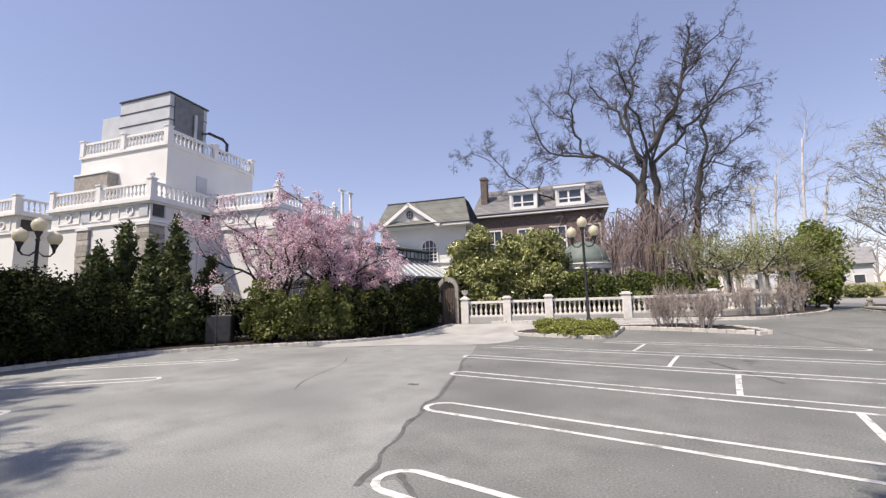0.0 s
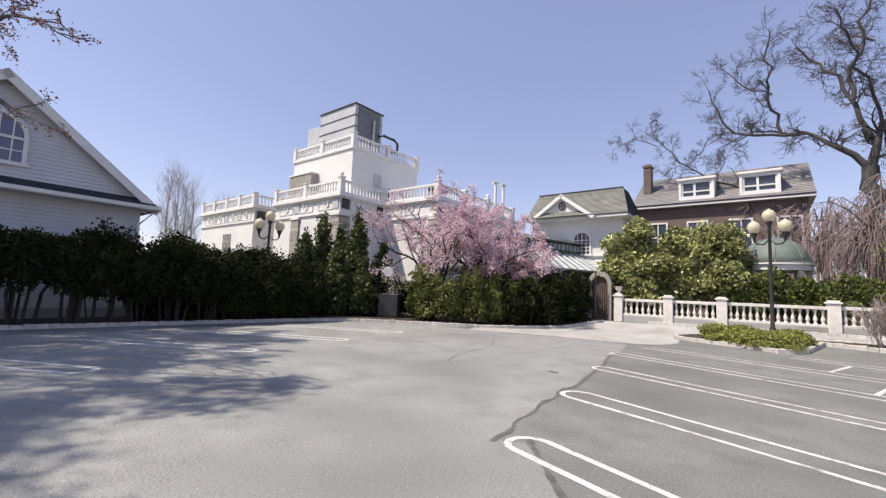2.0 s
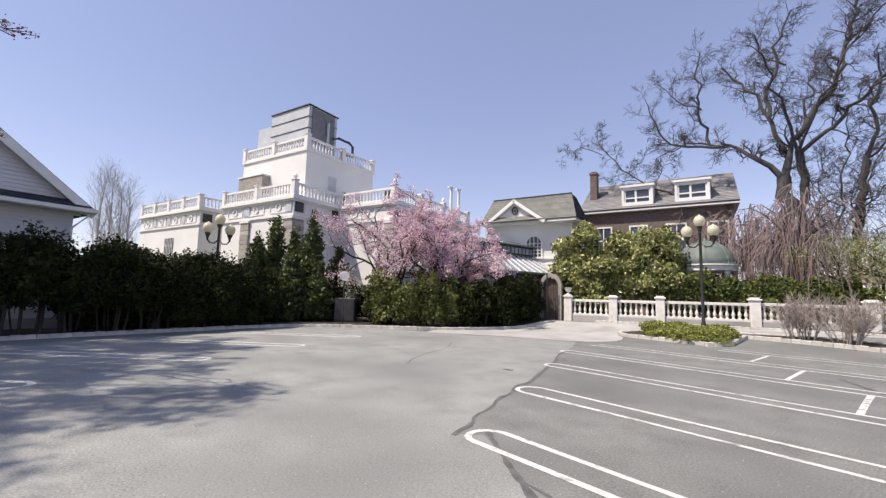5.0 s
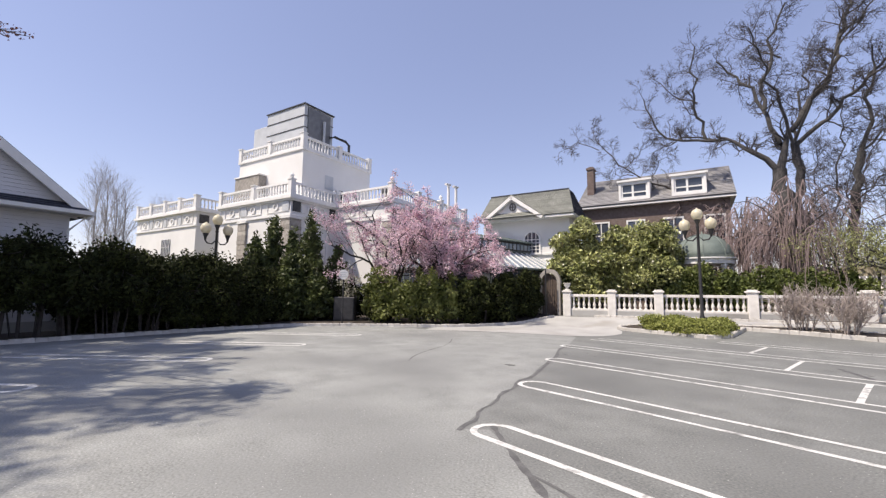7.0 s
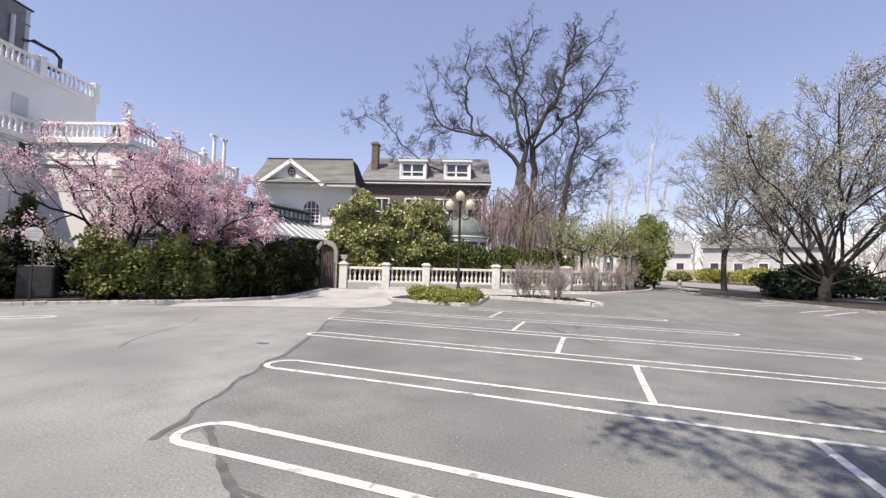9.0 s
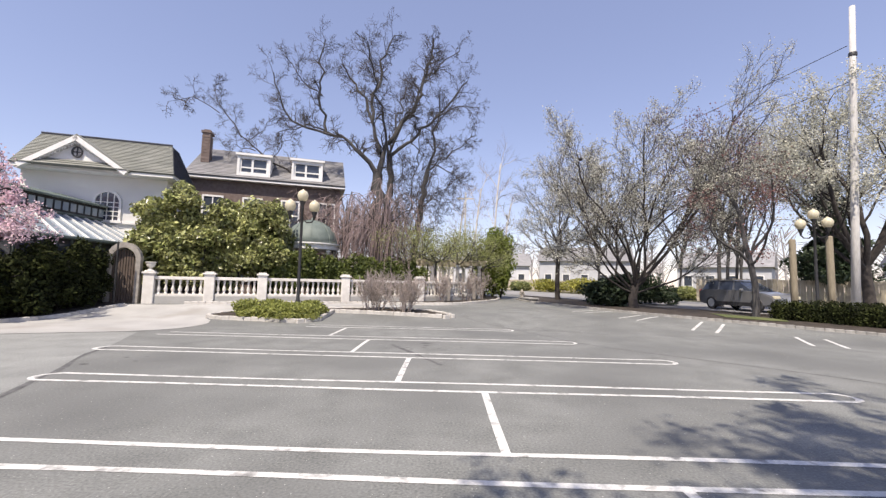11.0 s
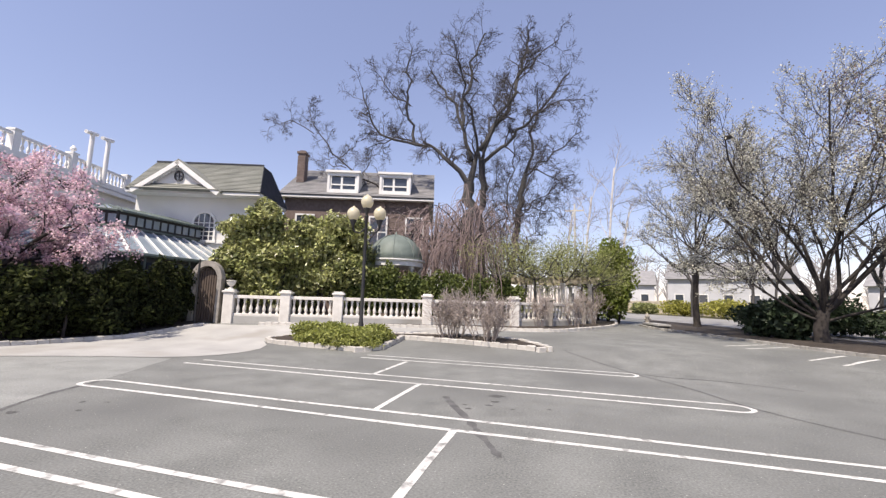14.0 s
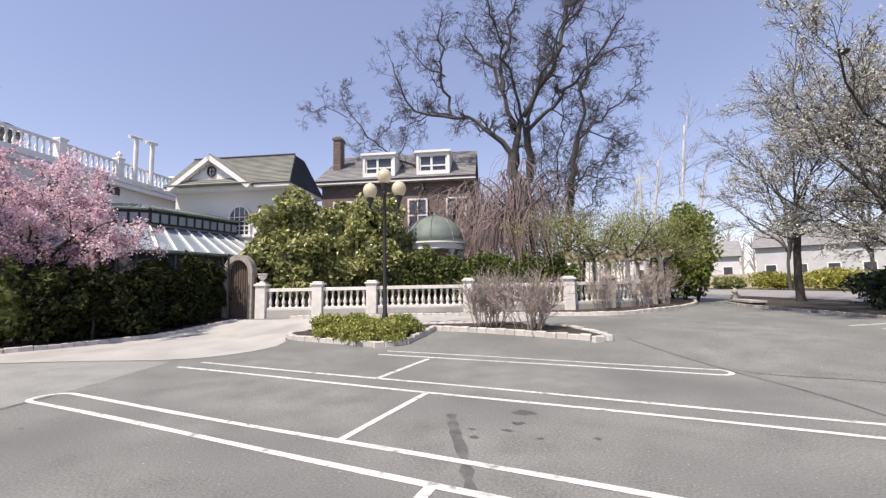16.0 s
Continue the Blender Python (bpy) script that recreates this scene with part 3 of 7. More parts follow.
def roof_balustrade(parent, pts, z, posts=3.2, finials=()):
    """A balustrade along a roof edge: rails, posts with caps, a baluster every 0.27 m."""
    rail = None
    for p, q in zip(pts, pts[1:]):
        a, b = min(p, q), max(p, q)
        ox, oy = (0, 0.08) if abs(a[0] - b[0]) > abs(a[1] - b[1]) else (0.08, 0)
        low = boxes((a[0] - ox, a[1] - oy, z, b[0] + ox, b[1] + oy, z + 0.13))
        if rail is None:
            rail = bpart("balustrade", low, M_TRIM, parent, "white roof balustrade")
        else:
            part("bottom_rail", low, M_TRIM, rail)
        part("top_rail", boxes((a[0] - ox * 1.1, a[1] - oy * 1.1, z + 0.75, b[0] + ox * 1.1, b[1] + oy * 1.1, z + 0.88)), M_TRIM, rail)
    post_at = []
    for p, q in zip(pts, pts[1:]):
        d = math.hypot(q[0] - p[0], q[1] - p[1])
        n = max(1, round(d / posts))
        post_at += [(p[0] + (q[0] - p[0]) * k / n, p[1] + (q[1] - p[1]) * k / n) for k in range(n)]
        m = int(d / 0.27)
        for k in range(1, m):
            f = k / m
            if min(abs(f * n - round(f * n)) * d / n, 1) < 0.16:
                continue
            ob = data_object("baluster", ROOF_BALUSTER, None, rail)
            ob.location = (p[0] + (q[0] - p[0]) * f, p[1] + (q[1] - p[1]) * f, z + 0.13)
    post_at.append(pts[-1])
    for a, b in post_at:
        bm = boxes((a - 0.16, b - 0.16, z, a + 0.16, b + 0.16, z + 0.98), (a - 0.2, b - 0.2, z + 0.98, a + 0.2, b + 0.2, z + 1.05))
        if any(math.hypot(a - u, b - v) < 0.4 for u, v in finials):
            lathe(bm, [(0.1, 1.05), (0.06, 1.1), (0.13, 1.2), (0.14, 1.28), (0.07, 1.38), (0.02, 1.45)], 10, (a, b, z))
        part("post", bm, M_TRIM, rail)
    return rail


# ---- white banquet hall with stepped roof terraces ----
TA, TB = -20.33, 15.52
hall = building("banquet_hall", -23, 18, "white stuccoed hall with stepped roof terraces, balustrades and stone piers")
ZC = 7.18
JB, RA = 19.3, -15.5
bm = boxes((-27.9, TB, 0, TA, JB, ZC), (-27.9, JB, 0, RA, 30, ZC))
bpart("wall", bm, M_WHITE, hall, "white stucco walls")
for r in ((-28.1, TB - 0.22, ZC, TA + 0.22, JB + 0.1, ZC + 0.2), (-28.1, JB - 0.22, ZC + 0.003, RA + 0.22, 30, ZC + 0.203), (-16.0, 19.3, ZC - 0.3, RA + 0.3, 30, ZC - 0.11),
           (-28.0, TB - 0.12, ZC - 0.1, TA + 0.12, JB, ZC), (-28.0, JB - 0.12, ZC - 0.097, RA + 0.12, 30, ZC + 0.003),
           (-28.0, TB - 0.1, 6.12, TA + 0.1, JB, 6.25), (-27.95, JB - 0.1, 6.123, RA + 0.1, 30, 6.253)):
    bpart("cornice", boxes(r), M_TRIM, hall, "white moulded cornice")
roof_balustrade(hall, [(-27.8, TB), (TA, TB), (TA, JB), (RA, JB), (RA, 25.2), (RA, 29.0)], ZC + 0.2, 3.6, [(TA, TB), (RA, JB), (RA, 25.2)])


def ornament(a0, z0, w, h, face, other):
    """A raised frieze panel with a ring; face: 'b' lies on b = other, 'a' on a = other."""
    bm = bmesh.new()
    rim = 0.06
    for x0, y0, x1, y1 in ((0, 0, w, rim), (0, h - rim, w, h), (0, rim, rim, h - rim), (w - rim, rim, w, h - rim)):
        box(bm, x0, -0.05, y0, x1, 0.02, y1)
    for s in (0.3, 0.7) if w > 2.2 else (0.5,):
        r = h * 0.36
        n = 20
        for k in range(n):
            t0, t1 = 2 * math.pi * k / n, 2 * math.pi * (k + 1) / n
            c = lambda r, t: (w * s + r * math.cos(t), h / 2 + r * math.sin(t))
            q = [c(r, t0), c(r, t1), c(r * 0.72, t1), c(r * 0.72, t0)]
            vs = [bm.verts.new((x, -0.07, z)) for x, z in q] + [bm.verts.new((x, 0.0, z)) for x, z in q]
            for f in ((0, 1, 2, 3), (0, 4, 5, 1), (2, 6, 7, 3)):
                bm.faces.new([vs[i] for i in f])
    for v in bm.verts:
        x, y, z = v.co
        v.co = (a0 + x, other + y, z0 + z) if face == "b" else (other - y, a0 + x, z0 + z)
    return bm


for k in range(3):
    bpart("frieze_panel", ornament(-27.3 + k * 2.35, 6.4, 1.75, 0.72, "b", TB), M_TRIM, hall)
bpart("frieze_panel", ornament(16.35, 6.4, 2.3, 0.72, "a", TA), M_TRIM, hall)
bpart("frieze_panel", ornament(-19.6, 6.4, 2.6, 0.72, "b", JB), M_TRIM, hall)
for k in range(3):
    bpart("frieze_panel", ornament(20.0 + k * 1.9, 6.4, 1.5, 0.72, "a", RA), M_TRIM, hall)


def pier(a0, b0, a1, b1, z1, mat=M_STONE):
    """A pier of stone courses."""
    holder = None
    z = 0.0
    rng = random.Random(int(a0 * 10))
    bm = boxes((a0 + 0.03, b0 + 0.03, 0, a1 - 0.03, b1 - 0.03, z1))
    holder = bpart("pier", bm, mat, hall, "rough grey stone pier")
    while z < z1 - 0.05:
        h = min(rng.uniform(0.26, 0.36), z1 - z)
        part("stone", boxes((a0 + rng.uniform(-0.02, 0.02), b0 + rng.uniform(-0.02, 0.02), z + 0.01, a1 + rng.uniform(-0.02, 0.02), b1, z + h - 0.01)), mat, holder)
        z += h
    bpart("pier_cap", boxes((a0 - 0.05, b0 - 0.05, z1, a1 + 0.05, b1 + 0.05, z1 + 0.12)), M_TRIM, hall)
    return holder


pier(TA - 0.75, TB - 0.14, TA + 0.14, TB + 0.75, 5.95)
pier(TA - 5.2, TB - 0.14, TA - 4.3, TB + 0.3, 5.95)
pier(RA - 0.6, JB - 0.14, RA + 0.14, JB + 0.75, 5.95)
pier(RA - 0.3, 24.2, RA + 0.16, 25.0, 5.95)
for r in ((TA + 0.02, TB + 0.12, 6.42, TA + 0.06, TB + 0.72, 7.05), (RA + 0.02, JB + 0.1, 6.42, RA + 0.06, JB + 0.75, 7.05), (TA + 0.02, JB - 0.7, 6.42, TA + 0.06, JB - 0.15, 7.05), (RA + 0.02, 22.3, 6.45, RA + 0.06, 22.9, 7.0), (RA + 0.02, 24.6, 6.45, RA + 0.06, 25.3, 7.0)):
    bpart("vent", boxes(r), M_DARKMETAL, hall, "dark louvred vent")
for r in ((TA - 0.72, TB - 0.06, 6.42, TA - 0.12, TB - 0.02, 7.05), (TA - 5.1, TB - 0.06, 6.42, TA - 4.4, TB - 0.02, 7.05)):
    bpart("vent", boxes(r), M_METAL, hall, "grey louvred vent")
# tall framed panel beside the corner
bpart("wall_panel", boxes((TA + 0.02, TB + 1.3, 1.2, TA + 0.08, TB + 1.42, 5.7), (TA + 0.02, TB + 2.9, 1.2, TA + 0.08, TB + 3.02, 5.7), (TA + 0.02, TB + 1.42, 5.58, TA + 0.08, TB + 2.9, 5.7)), M_TRIM, hall)
# the penthouse
PA, PB, PT = -21.55, 17.25, 11.05
bpart("penthouse_wall", boxes((-28.7, PB, ZC + 0.1, PA, PB + 6.7, PT)), M_WHITE, hall, "plain white upper storey")
bpart("penthouse_cornice", boxes((-28.8, PB - 0.1, PT, PA + 0.1, PB + 6.8, PT + 0.14)), M_TRIM, hall)
roof_balustrade(hall, [(-28.6, PB + 3), (-28.6, PB + 0.05), (PA - 0.05, PB + 0.05), (PA - 0.05, PB + 6.6)], PT + 0.14, 3.5)
bpart("parapet_stub", boxes((-28.2, PB - 0.6, ZC + 0.2, -25.4, PB - 0.003, 9.7)), M_STONE, hall, "tan stone-clad stub wall")
bpart("parapet_cap", boxes((-28.25, PB - 0.66, 9.7, -25.35, PB - 0.003, 9.8)), M_TRIM, hall)
bpart("louvre", boxes((PA + 0.005, PB + 2.0, 8.75, PA + 0.05, PB + 2.75, 9.75)), M_METAL, hall, "grey louvre in the wall")
bpart("louvre", boxes((PA + 0.005, PB + 1.3, 8.0, PA + 0.05, PB + 2.2, 8.4)), M_METAL, hall)
# left wing, lower and further off
bpart("wing_wall", boxes((-40, 15.3, 0, -30.6, 26, 7.3)), M_WHITE, hall, "white stuccoed lower wing")
bpart("wing_cornice", boxes((-40.2, 15.08, 7.3, -30.38, 26, 7.5), (-40.1, 15.2, 6.2, -30.5, 26, 6.3)), M_TRIM, hall)
roof_balustrade(hall, [(-39.8, 15.3), (-30.7, 15.3), (-30.7, 20)], 7.5, 2.3)
for k in range(4):
    bpart("frieze_panel", ornament(-39.3 + k * 2.25, 6.42, 1.5, 0.7, "b", 15.3), M_TRIM, hall)
bpart("vent", boxes((-30.58, 15.5, 6.45, -30.54, 16.2, 7.1)), M_DARKMETAL, hall)
for k in range(3):
    bpart("vent", boxes((-37.6 + k * 2.25, 15.24, 6.45, -37.15 + k * 2.25, 15.28, 7.1)), M_METAL, hall)
bpart("wing_window", boxes((-35.4, 15.25, 4.2, -34.2, 15.29, 5.4)), M_GLASS, hall)
bpart("window_grille", boxes(*[(-35.4 + k * 0.24, 15.2, 4.2, -35.36 + k * 0.24, 15.245, 5.4) for k in range(6)], (-35.4, 15.2, 4.78, -34.16, 15.24, 4.82)), M_TRIM, hall)
# two white vent stacks with angled caps
for a, b in ((-14.1, 26.0), (-13.95, 26.9)):
    bm = bmesh.new()
    tube(bm, [(a - 1.2, b, 7.3), (a - 1.2, b, 9.8)], 0.11, 10)
    stack = bpart("vent_stack", bm, M_TRIM, hall, "white painted vent stack")
    part("cap", tube(bmesh.new(), [(a - 1.25, b + 0.35, 9.86), (a - 1.15, b - 0.5, 9.72)], 0.1, 8), M_TRIM, stack, "angled white pipe cap")

# rooftop machinery on the penthouse
ac = building("rooftop_chiller", -25, PB + 2, "grey sheet-metal cooling unit standing on the roof terrace", "machine")
OFF[ac.name] = (25, -(PB + 2), 0)
bpart("casing", boxes((-26.9, PB + 0.9, PT + 0.14, -22.7, PB + 3.6, 14.9)), M_METAL, ac)
for z in (12.3, 13.2, 14.05):
    bpart("casing_seam", boxes((-26.93, PB + 0.86, z, -22.67, PB + 3.63, z + 0.05)), M_DARKMETAL, ac)
bpart("lid", boxes((-26.98, PB + 0.82, 14.9, -22.6, PB + 3.68, 14.98)), M_DARKMETAL, ac)
bpart("side_panel", boxes((-22.69, PB + 1.2, 12.3, -22.62, PB + 3.3, 14.8)), M_COIL, ac, "dark coil panel")
bpart("side_cabinet", boxes((-29.0, PB + 1.2, PT + 0.14, -26.94, PB + 3.2, 14.3), bevel=0.03), M_METAL, ac)
bm = bmesh.new()
tube(bm, [(-22.5, PB + 2.6, 12.0), (-22.5, PB + 2.6, 14.1)], 0.1)
bpart("pipe", bm, M_METAL, ac)
bm = bmesh.new()
tube(bm, [(-22.6, PB + 3.2, 13.1), (-22.4, PB + 3.6, 13.25), (-22.3, PB + 4.6, 13.2), (-22.3, PB + 5.0, 13.0), (-22.3, PB + 5.0, 12.2), (-22.3, PB + 3.9, 12.1), (-22.3, PB + 3.6, 11.3)], 0.11)
bpart("pipe", bm, M_DARKMETAL, ac, "dark insulated pipe loop")
fan = building("roof_fan", -17.5, 21.5, "dark mushroom-shaped exhaust fan on the roof", "fan")
bm = lathe(bmesh.new(), [(0.3, 7.45), (0.3, 8.3), (0.55, 8.35), (0.6, 8.55), (0.45, 8.85), (0.2, 8.98), (0.05, 9.0)], 14, (-17.5, 21.5, 0))
bpart("hood", bm, M_DARKMETAL, fan, smooth=True)
fan2 = building("roof_fan", -20.9, 19.2, "small dark dome vent on the roof terrace", "fan")
bm = lathe(bmesh.new(), [(0.3, 7.45), (0.3, 8.3), (0.42, 8.35), (0.4, 8.55), (0.2, 8.7), (0.05, 8.72)], 12, (-21.0, 20.2, 0))
bpart("hood", bm, M_DARKMETAL, fan2, smooth=True)

# ---- conservatory ----
con = thing("conservatory", pose(-16, 17, 0), "low conservatory with canted glass roof and dark clerestory lantern", "conservatory")


def cl(p, z):
    return Vector((p[0] + 16, p[1] - 17, z))


OUTER = [(-13.6, 21.15), (-13.6, 16.0), (-16.1, 13.55), (-20.3, 13.55)]
INNER = [(-15.3, 20.6), (-15.3, 16.7), (-16.8, 15.25), (-20.3, 15.25)]
RIDGE = [(-16.9, 20.1), (-16.9, 17.36), (-17.46, 16.85), (-20.3, 16.85)]


def plan(pts, z0, z1):
    """An upright prism over the plan points and the house's corner behind."""
    bm = bmesh.new()
    q = pts + [(-20.3, 19.0)]
    low, top = [bm.verts.new(cl(p, z0)) for p in q], [bm.verts.new(cl(p, z1)) for p in q]
    bm.faces.new(low)
    bm.faces.new(top)
    for n in range(len(q)):
        m = (n + 1) % len(q)
        bm.faces.new((low[n], low[m], top[m], top[n]))
    bmesh.ops.recalc_face_normals(bm, faces=bm.faces[:])
    return bm


part("wall", plan(OUTER, 0, 2.8), M_DARKMETAL, con, "dark framed lower walls")
part("lantern_wall", plan(INNER, 3.7, 4.62), M_DARKMETAL, con, "dark clerestory band")
for n, bays in enumerate((8, 6, 7)):
    o0, o1, i0, i1, r0, r1 = (Vector(q) for q in (OUTER[n], OUTER[n + 1], INNER[n], INNER[n + 1], RIDGE[n], RIDGE[n + 1]))
    out = Vector((-(o1 - o0).y, (o1 - o0).x)).normalized()
    out = out if out.dot(o0 - i0) > 0 else -out
    part("gutter", tube(bmesh.new(), [tuple(cl(o0 + out * 0.12, 2.86)), tuple(cl(o1 + out * 0.12, 2.86))], 0.08, 6), M_COPPER, con, "dull green gutter")
    part("lantern_eave", tube(bmesh.new(), [tuple(cl(i0 + out * 0.16, 4.64)), tuple(cl(i1 + out * 0.16, 4.64))], 0.05, 6), M_COPPER, con)
    part("lantern_sill", tube(bmesh.new(), [tuple(cl(i0 + out * 0.04, 4.02)), tuple(cl(i1 + out * 0.04, 4.02))], 0.05, 6), M_COPPER, con)
    for k in range(bays + 1):
        f0, f1 = k / bays, (k + 1) / bays
        e0, e1, h0, h1 = o0.lerp(o1, f0) + out * 0.1, o0.lerp(o1, f1) + out * 0.1, i0.lerp(i1, f0), i0.lerp(i1, f1)
        t0, t1, s0, s1 = i0.lerp(i1, f0) + out * 0.18, i0.lerp(i1, f1) + out * 0.18, r0.lerp(r1, f0), r0.lerp(r1, f1)
        part("glazing_bar", tube(bmesh.new(), [tuple(cl(e0, 2.93)), tuple(cl(h0, 4.0))], 0.04, 4), M_TRIM, con)
        part("lantern_bar", tube(bmesh.new(), [tuple(cl(t0, 4.68)), tuple(cl(s0, 5.12))], 0.025, 4), M_COPPER, con)
        part("wall_post", tube(bmesh.new(), [tuple(cl(e0 - out * 0.08, 0.1)), tuple(cl(e0 - out * 0.08, 2.82))], 0.05, 4), M_COPPER, con)
        if k < bays:
            for q, mat, name in (((cl(e0, 2.89), cl(e1, 2.89), cl(h1, 3.96), cl(h0, 3.96)), M_ROOFGLASS, "roof_pane"), ((cl(t0, 4.65), cl(t1, 4.65), cl(s1, 5.09), cl(s0, 5.09)), M_ROOFGLASS, "lantern_pane")):
                part(name, slab(bmesh.new(), [tuple(p) for p in (q if (q[1] - q[0]).cross(q[2] - q[0]).z > 0 else q[::-1])], 0.03), mat, con, "grey-blue glass")
            g0, g1 = o0.lerp(o1, f0 + 0.12 / bays) + out * 0.03, o0.lerp(o1, f1 - 0.12 / bays) + out * 0.03
            part("wall_pane", slab(bmesh.new(), [tuple(cl(g0, 0.9)), tuple(cl(g1, 0.9)), tuple(cl(g1, 2.6)), tuple(cl(g0, 2.6))], 0.02), M_GLASS, con)
    panes = max(3, round((i1 - i0).length / 0.34))
    for k in range(panes):
        g0, g1 = i0.lerp(i1, (k + 0.14) / panes) + out * 0.025, i0.lerp(i1, (k + 0.86) / panes) + out * 0.025
        part("clerestory_pane", slab(bmesh.new(), [tuple(cl(g0, 4.15)), tuple(cl(g1, 4.15)), tuple(cl(g1, 4.5)), tuple(cl(g0, 4.5))], 0.02), M_ROOFGLASS, con)
part("lantern_deck", boxes((-4.3, -0.14, 5.0, -0.92, 2.0, 5.08), (-2.2, 2.0, 5.0, -0.92, 3.05, 5.078)), M_COPPER, con)

# ---- house with pediment ----
ped = building("pediment_house", -9, 27, "white house wing with grey-green shingle roof and small pediment", "house")
GB, GL, GR, GE, GZ = 24.35, -11.45, -5.7, 6.2, 8.22
bpart("wall", boxes((GL, GB, 0, GR, 27.2, GE)), M_WHITE, ped, "white stucco wall")
bpart("eave", boxes((GL - 0.05, GB - 0.7, GE - 0.05, GR + 0.42, 27.3, GE + 0.12)), M_TRIM, ped)


def coursed(name, c, courses, mat, parent, label="", thick=0.03):
    """A roof slope with stepped courses as parts; c: eave left, eave right, ridge right, ridge left."""
    c = [Vector(p) for p in c]
    nrm = (c[1] - c[0]).cross(c[3] - c[0]).normalized()
    if nrm.z < 0:
        nrm = -nrm
    deck = [p - nrm * thick for p in c]
    roof = bpart(name, slab(bmesh.new(), deck if (deck[1] - deck[0]).cross(deck[2] - deck[0]).z > 0 else deck[::-1], 0.05), mat, parent, label)
    for k in range(courses):
        f0, f1 = k / courses, min((k + 1.12) / courses, 1)
        q = [c[0].lerp(c[3], f0) + nrm * thick, c[1].lerp(c[2], f0) + nrm * thick, c[1].lerp(c[2], f1), c[0].lerp(c[3], f1)]
        bm = bmesh.new()
        top = [bm.verts.new(p) for p in q]
        low = [bm.verts.new(p - nrm * thick * 1.5) for p in q]
        bm.faces.new(top)
        for i in range(4):
            bm.faces.new((top[i], low[i], low[(i + 1) % 4], top[(i + 1) % 4]))
        part("roof_course", bm, mat, roof)
    return roof


RL, RR, RB, RC = GL - 0.05, -6.0, 25.6, 26.6
coursed("roof", [(GL - 0.05, GB - 0.75, GE + 0.12), (GR + 0.45, GB - 0.75, GE + 0.12), (RR, RB, GZ), (RL, RB, GZ)], 20, M_SHINGLE, ped, "grey-green shingles")
coursed("roof_back", [(GR + 0.45, 27.4, GE + 0.12), (GL - 0.05, 27.4, GE + 0.12), (RL, RC, GZ), (RR, RC, GZ)], 8, M_SHINGLE, ped)
# the hip's shade is put into its colour; other slopes keep grey-green shingles
coursed("roof_hip", [(GR + 0.45, GB - 0.75, GE + 0.12), (GR + 0.45, 27.4, GE + 0.12), (RR, RC, GZ), (RR, RB, GZ)], 20, M_DARKROOF, ped, "hip slope with its shade put in as a darker shingle colour")
bpart("roof_deck", boxes((RL, RB, GZ - 0.1, RR, RC, GZ - 0.01)), M_DARKROOF, ped)
bpart("ridge_cap", tube(bmesh.new(), [(RL, RB, GZ + 0.04), (RR, RB, GZ + 0.04)], 0.06, 6), M_DARKROOF, ped)
bpart("roof_end", slab(bmesh.new(), [(GL - 0.05, GB - 0.7, GE + 0.1), (RL, RB, GZ - 0.02), (RL, RC, GZ - 0.02), (GL - 0.05, 27.3, GE + 0.1)], 0.05), M_WHITE, ped)
PX, PW, PZ, GP = -9.1, 1.8, 7.72, 24.0
bm = prism(bmesh.new(), [(PX - PW, GE + 0.1), (PX + PW, GE + 0.1), (PX, PZ - 0.15)], GP - 0.32, GP + 2.6)
bpart("pediment", bm, M_TRIM, ped, "white pediment face")
for s in (-1, 1):
    bm = bmesh.new()
    slab(bm, [(PX + s * (PW + 0.3), GP - 0.55, GE + 0.08), (PX + s * (PW + 0.3), GP + 1.0, GE + 0.08), (PX, GP + 3.2, PZ + 0.05), (PX, GP - 0.55, PZ + 0.05)][:: s], 0.1)
    bpart("pediment_roof", bm, M_SHINGLE, ped)
    bm = bmesh.new()
    slab(bm, [(PX + s * (PW + 0.25), GP - 0.6, GE + 0.02), (PX + s * (PW + 0.25), GP - 0.36, GE + 0.02), (PX, GP - 0.36, PZ - 0.02), (PX, GP - 0.6, PZ - 0.02)][:: s], 0.2)
    bpart("raking_cornice", bm, M_TRIM, ped)
coursed("pediment_sill_roof", [(PX - PW - 0.2, GP - 0.62, GE + 0.1), (PX + PW + 0.2, GP - 0.62, GE + 0.1), (PX + PW - 0.3, GP - 0.33, GE + 0.42), (PX - PW + 0.3, GP - 0.33, GE + 0.42)], 3, M_SHINGLE, ped)
for s in (-1, 1):
    run = Vector((PX - s * 0.0, 0, PZ - 0.3)) - Vector((PX + s * (PW - 0.1), 0, GE + 0.06))
    for k in range(14):
        c = Vector((PX + s * (PW - 0.1), GP - 0.42, GE + 0.06)) + run * ((k + 0.5) / 14)
        bpart("dentil", boxes((c.x - 0.045, c.y - 0.06, c.z - 0.05, c.x + 0.045, c.y + 0.05, c.z + 0.06)), M_TRIM, ped)
bm = bmesh.new()
n = 20
for k in range(n):
    t0, t1 = 2 * math.pi * k / n, 2 * math.pi * (k + 1) / n
    q = [(PX + r * 0.8 * math.cos(t), GE + 0.78 + r * math.sin(t)) for r, t in ((0.26, t0), (0.26, t1), (0.2, t1), (0.2, t0))]
    vs = [bm.verts.new((x, GP - 0.4, z)) for x, z in q] + [bm.verts.new((x, GP - 0.3, z)) for x, z in q]
    for f in ((0, 1, 2, 3), (0, 4, 5, 1), (2, 6, 7, 3)):
        bm.faces.new([vs[i] for i in f])
bpart("oval_window_rim", bm, M_DARKMETAL, ped, "dark rim of the oval vent")
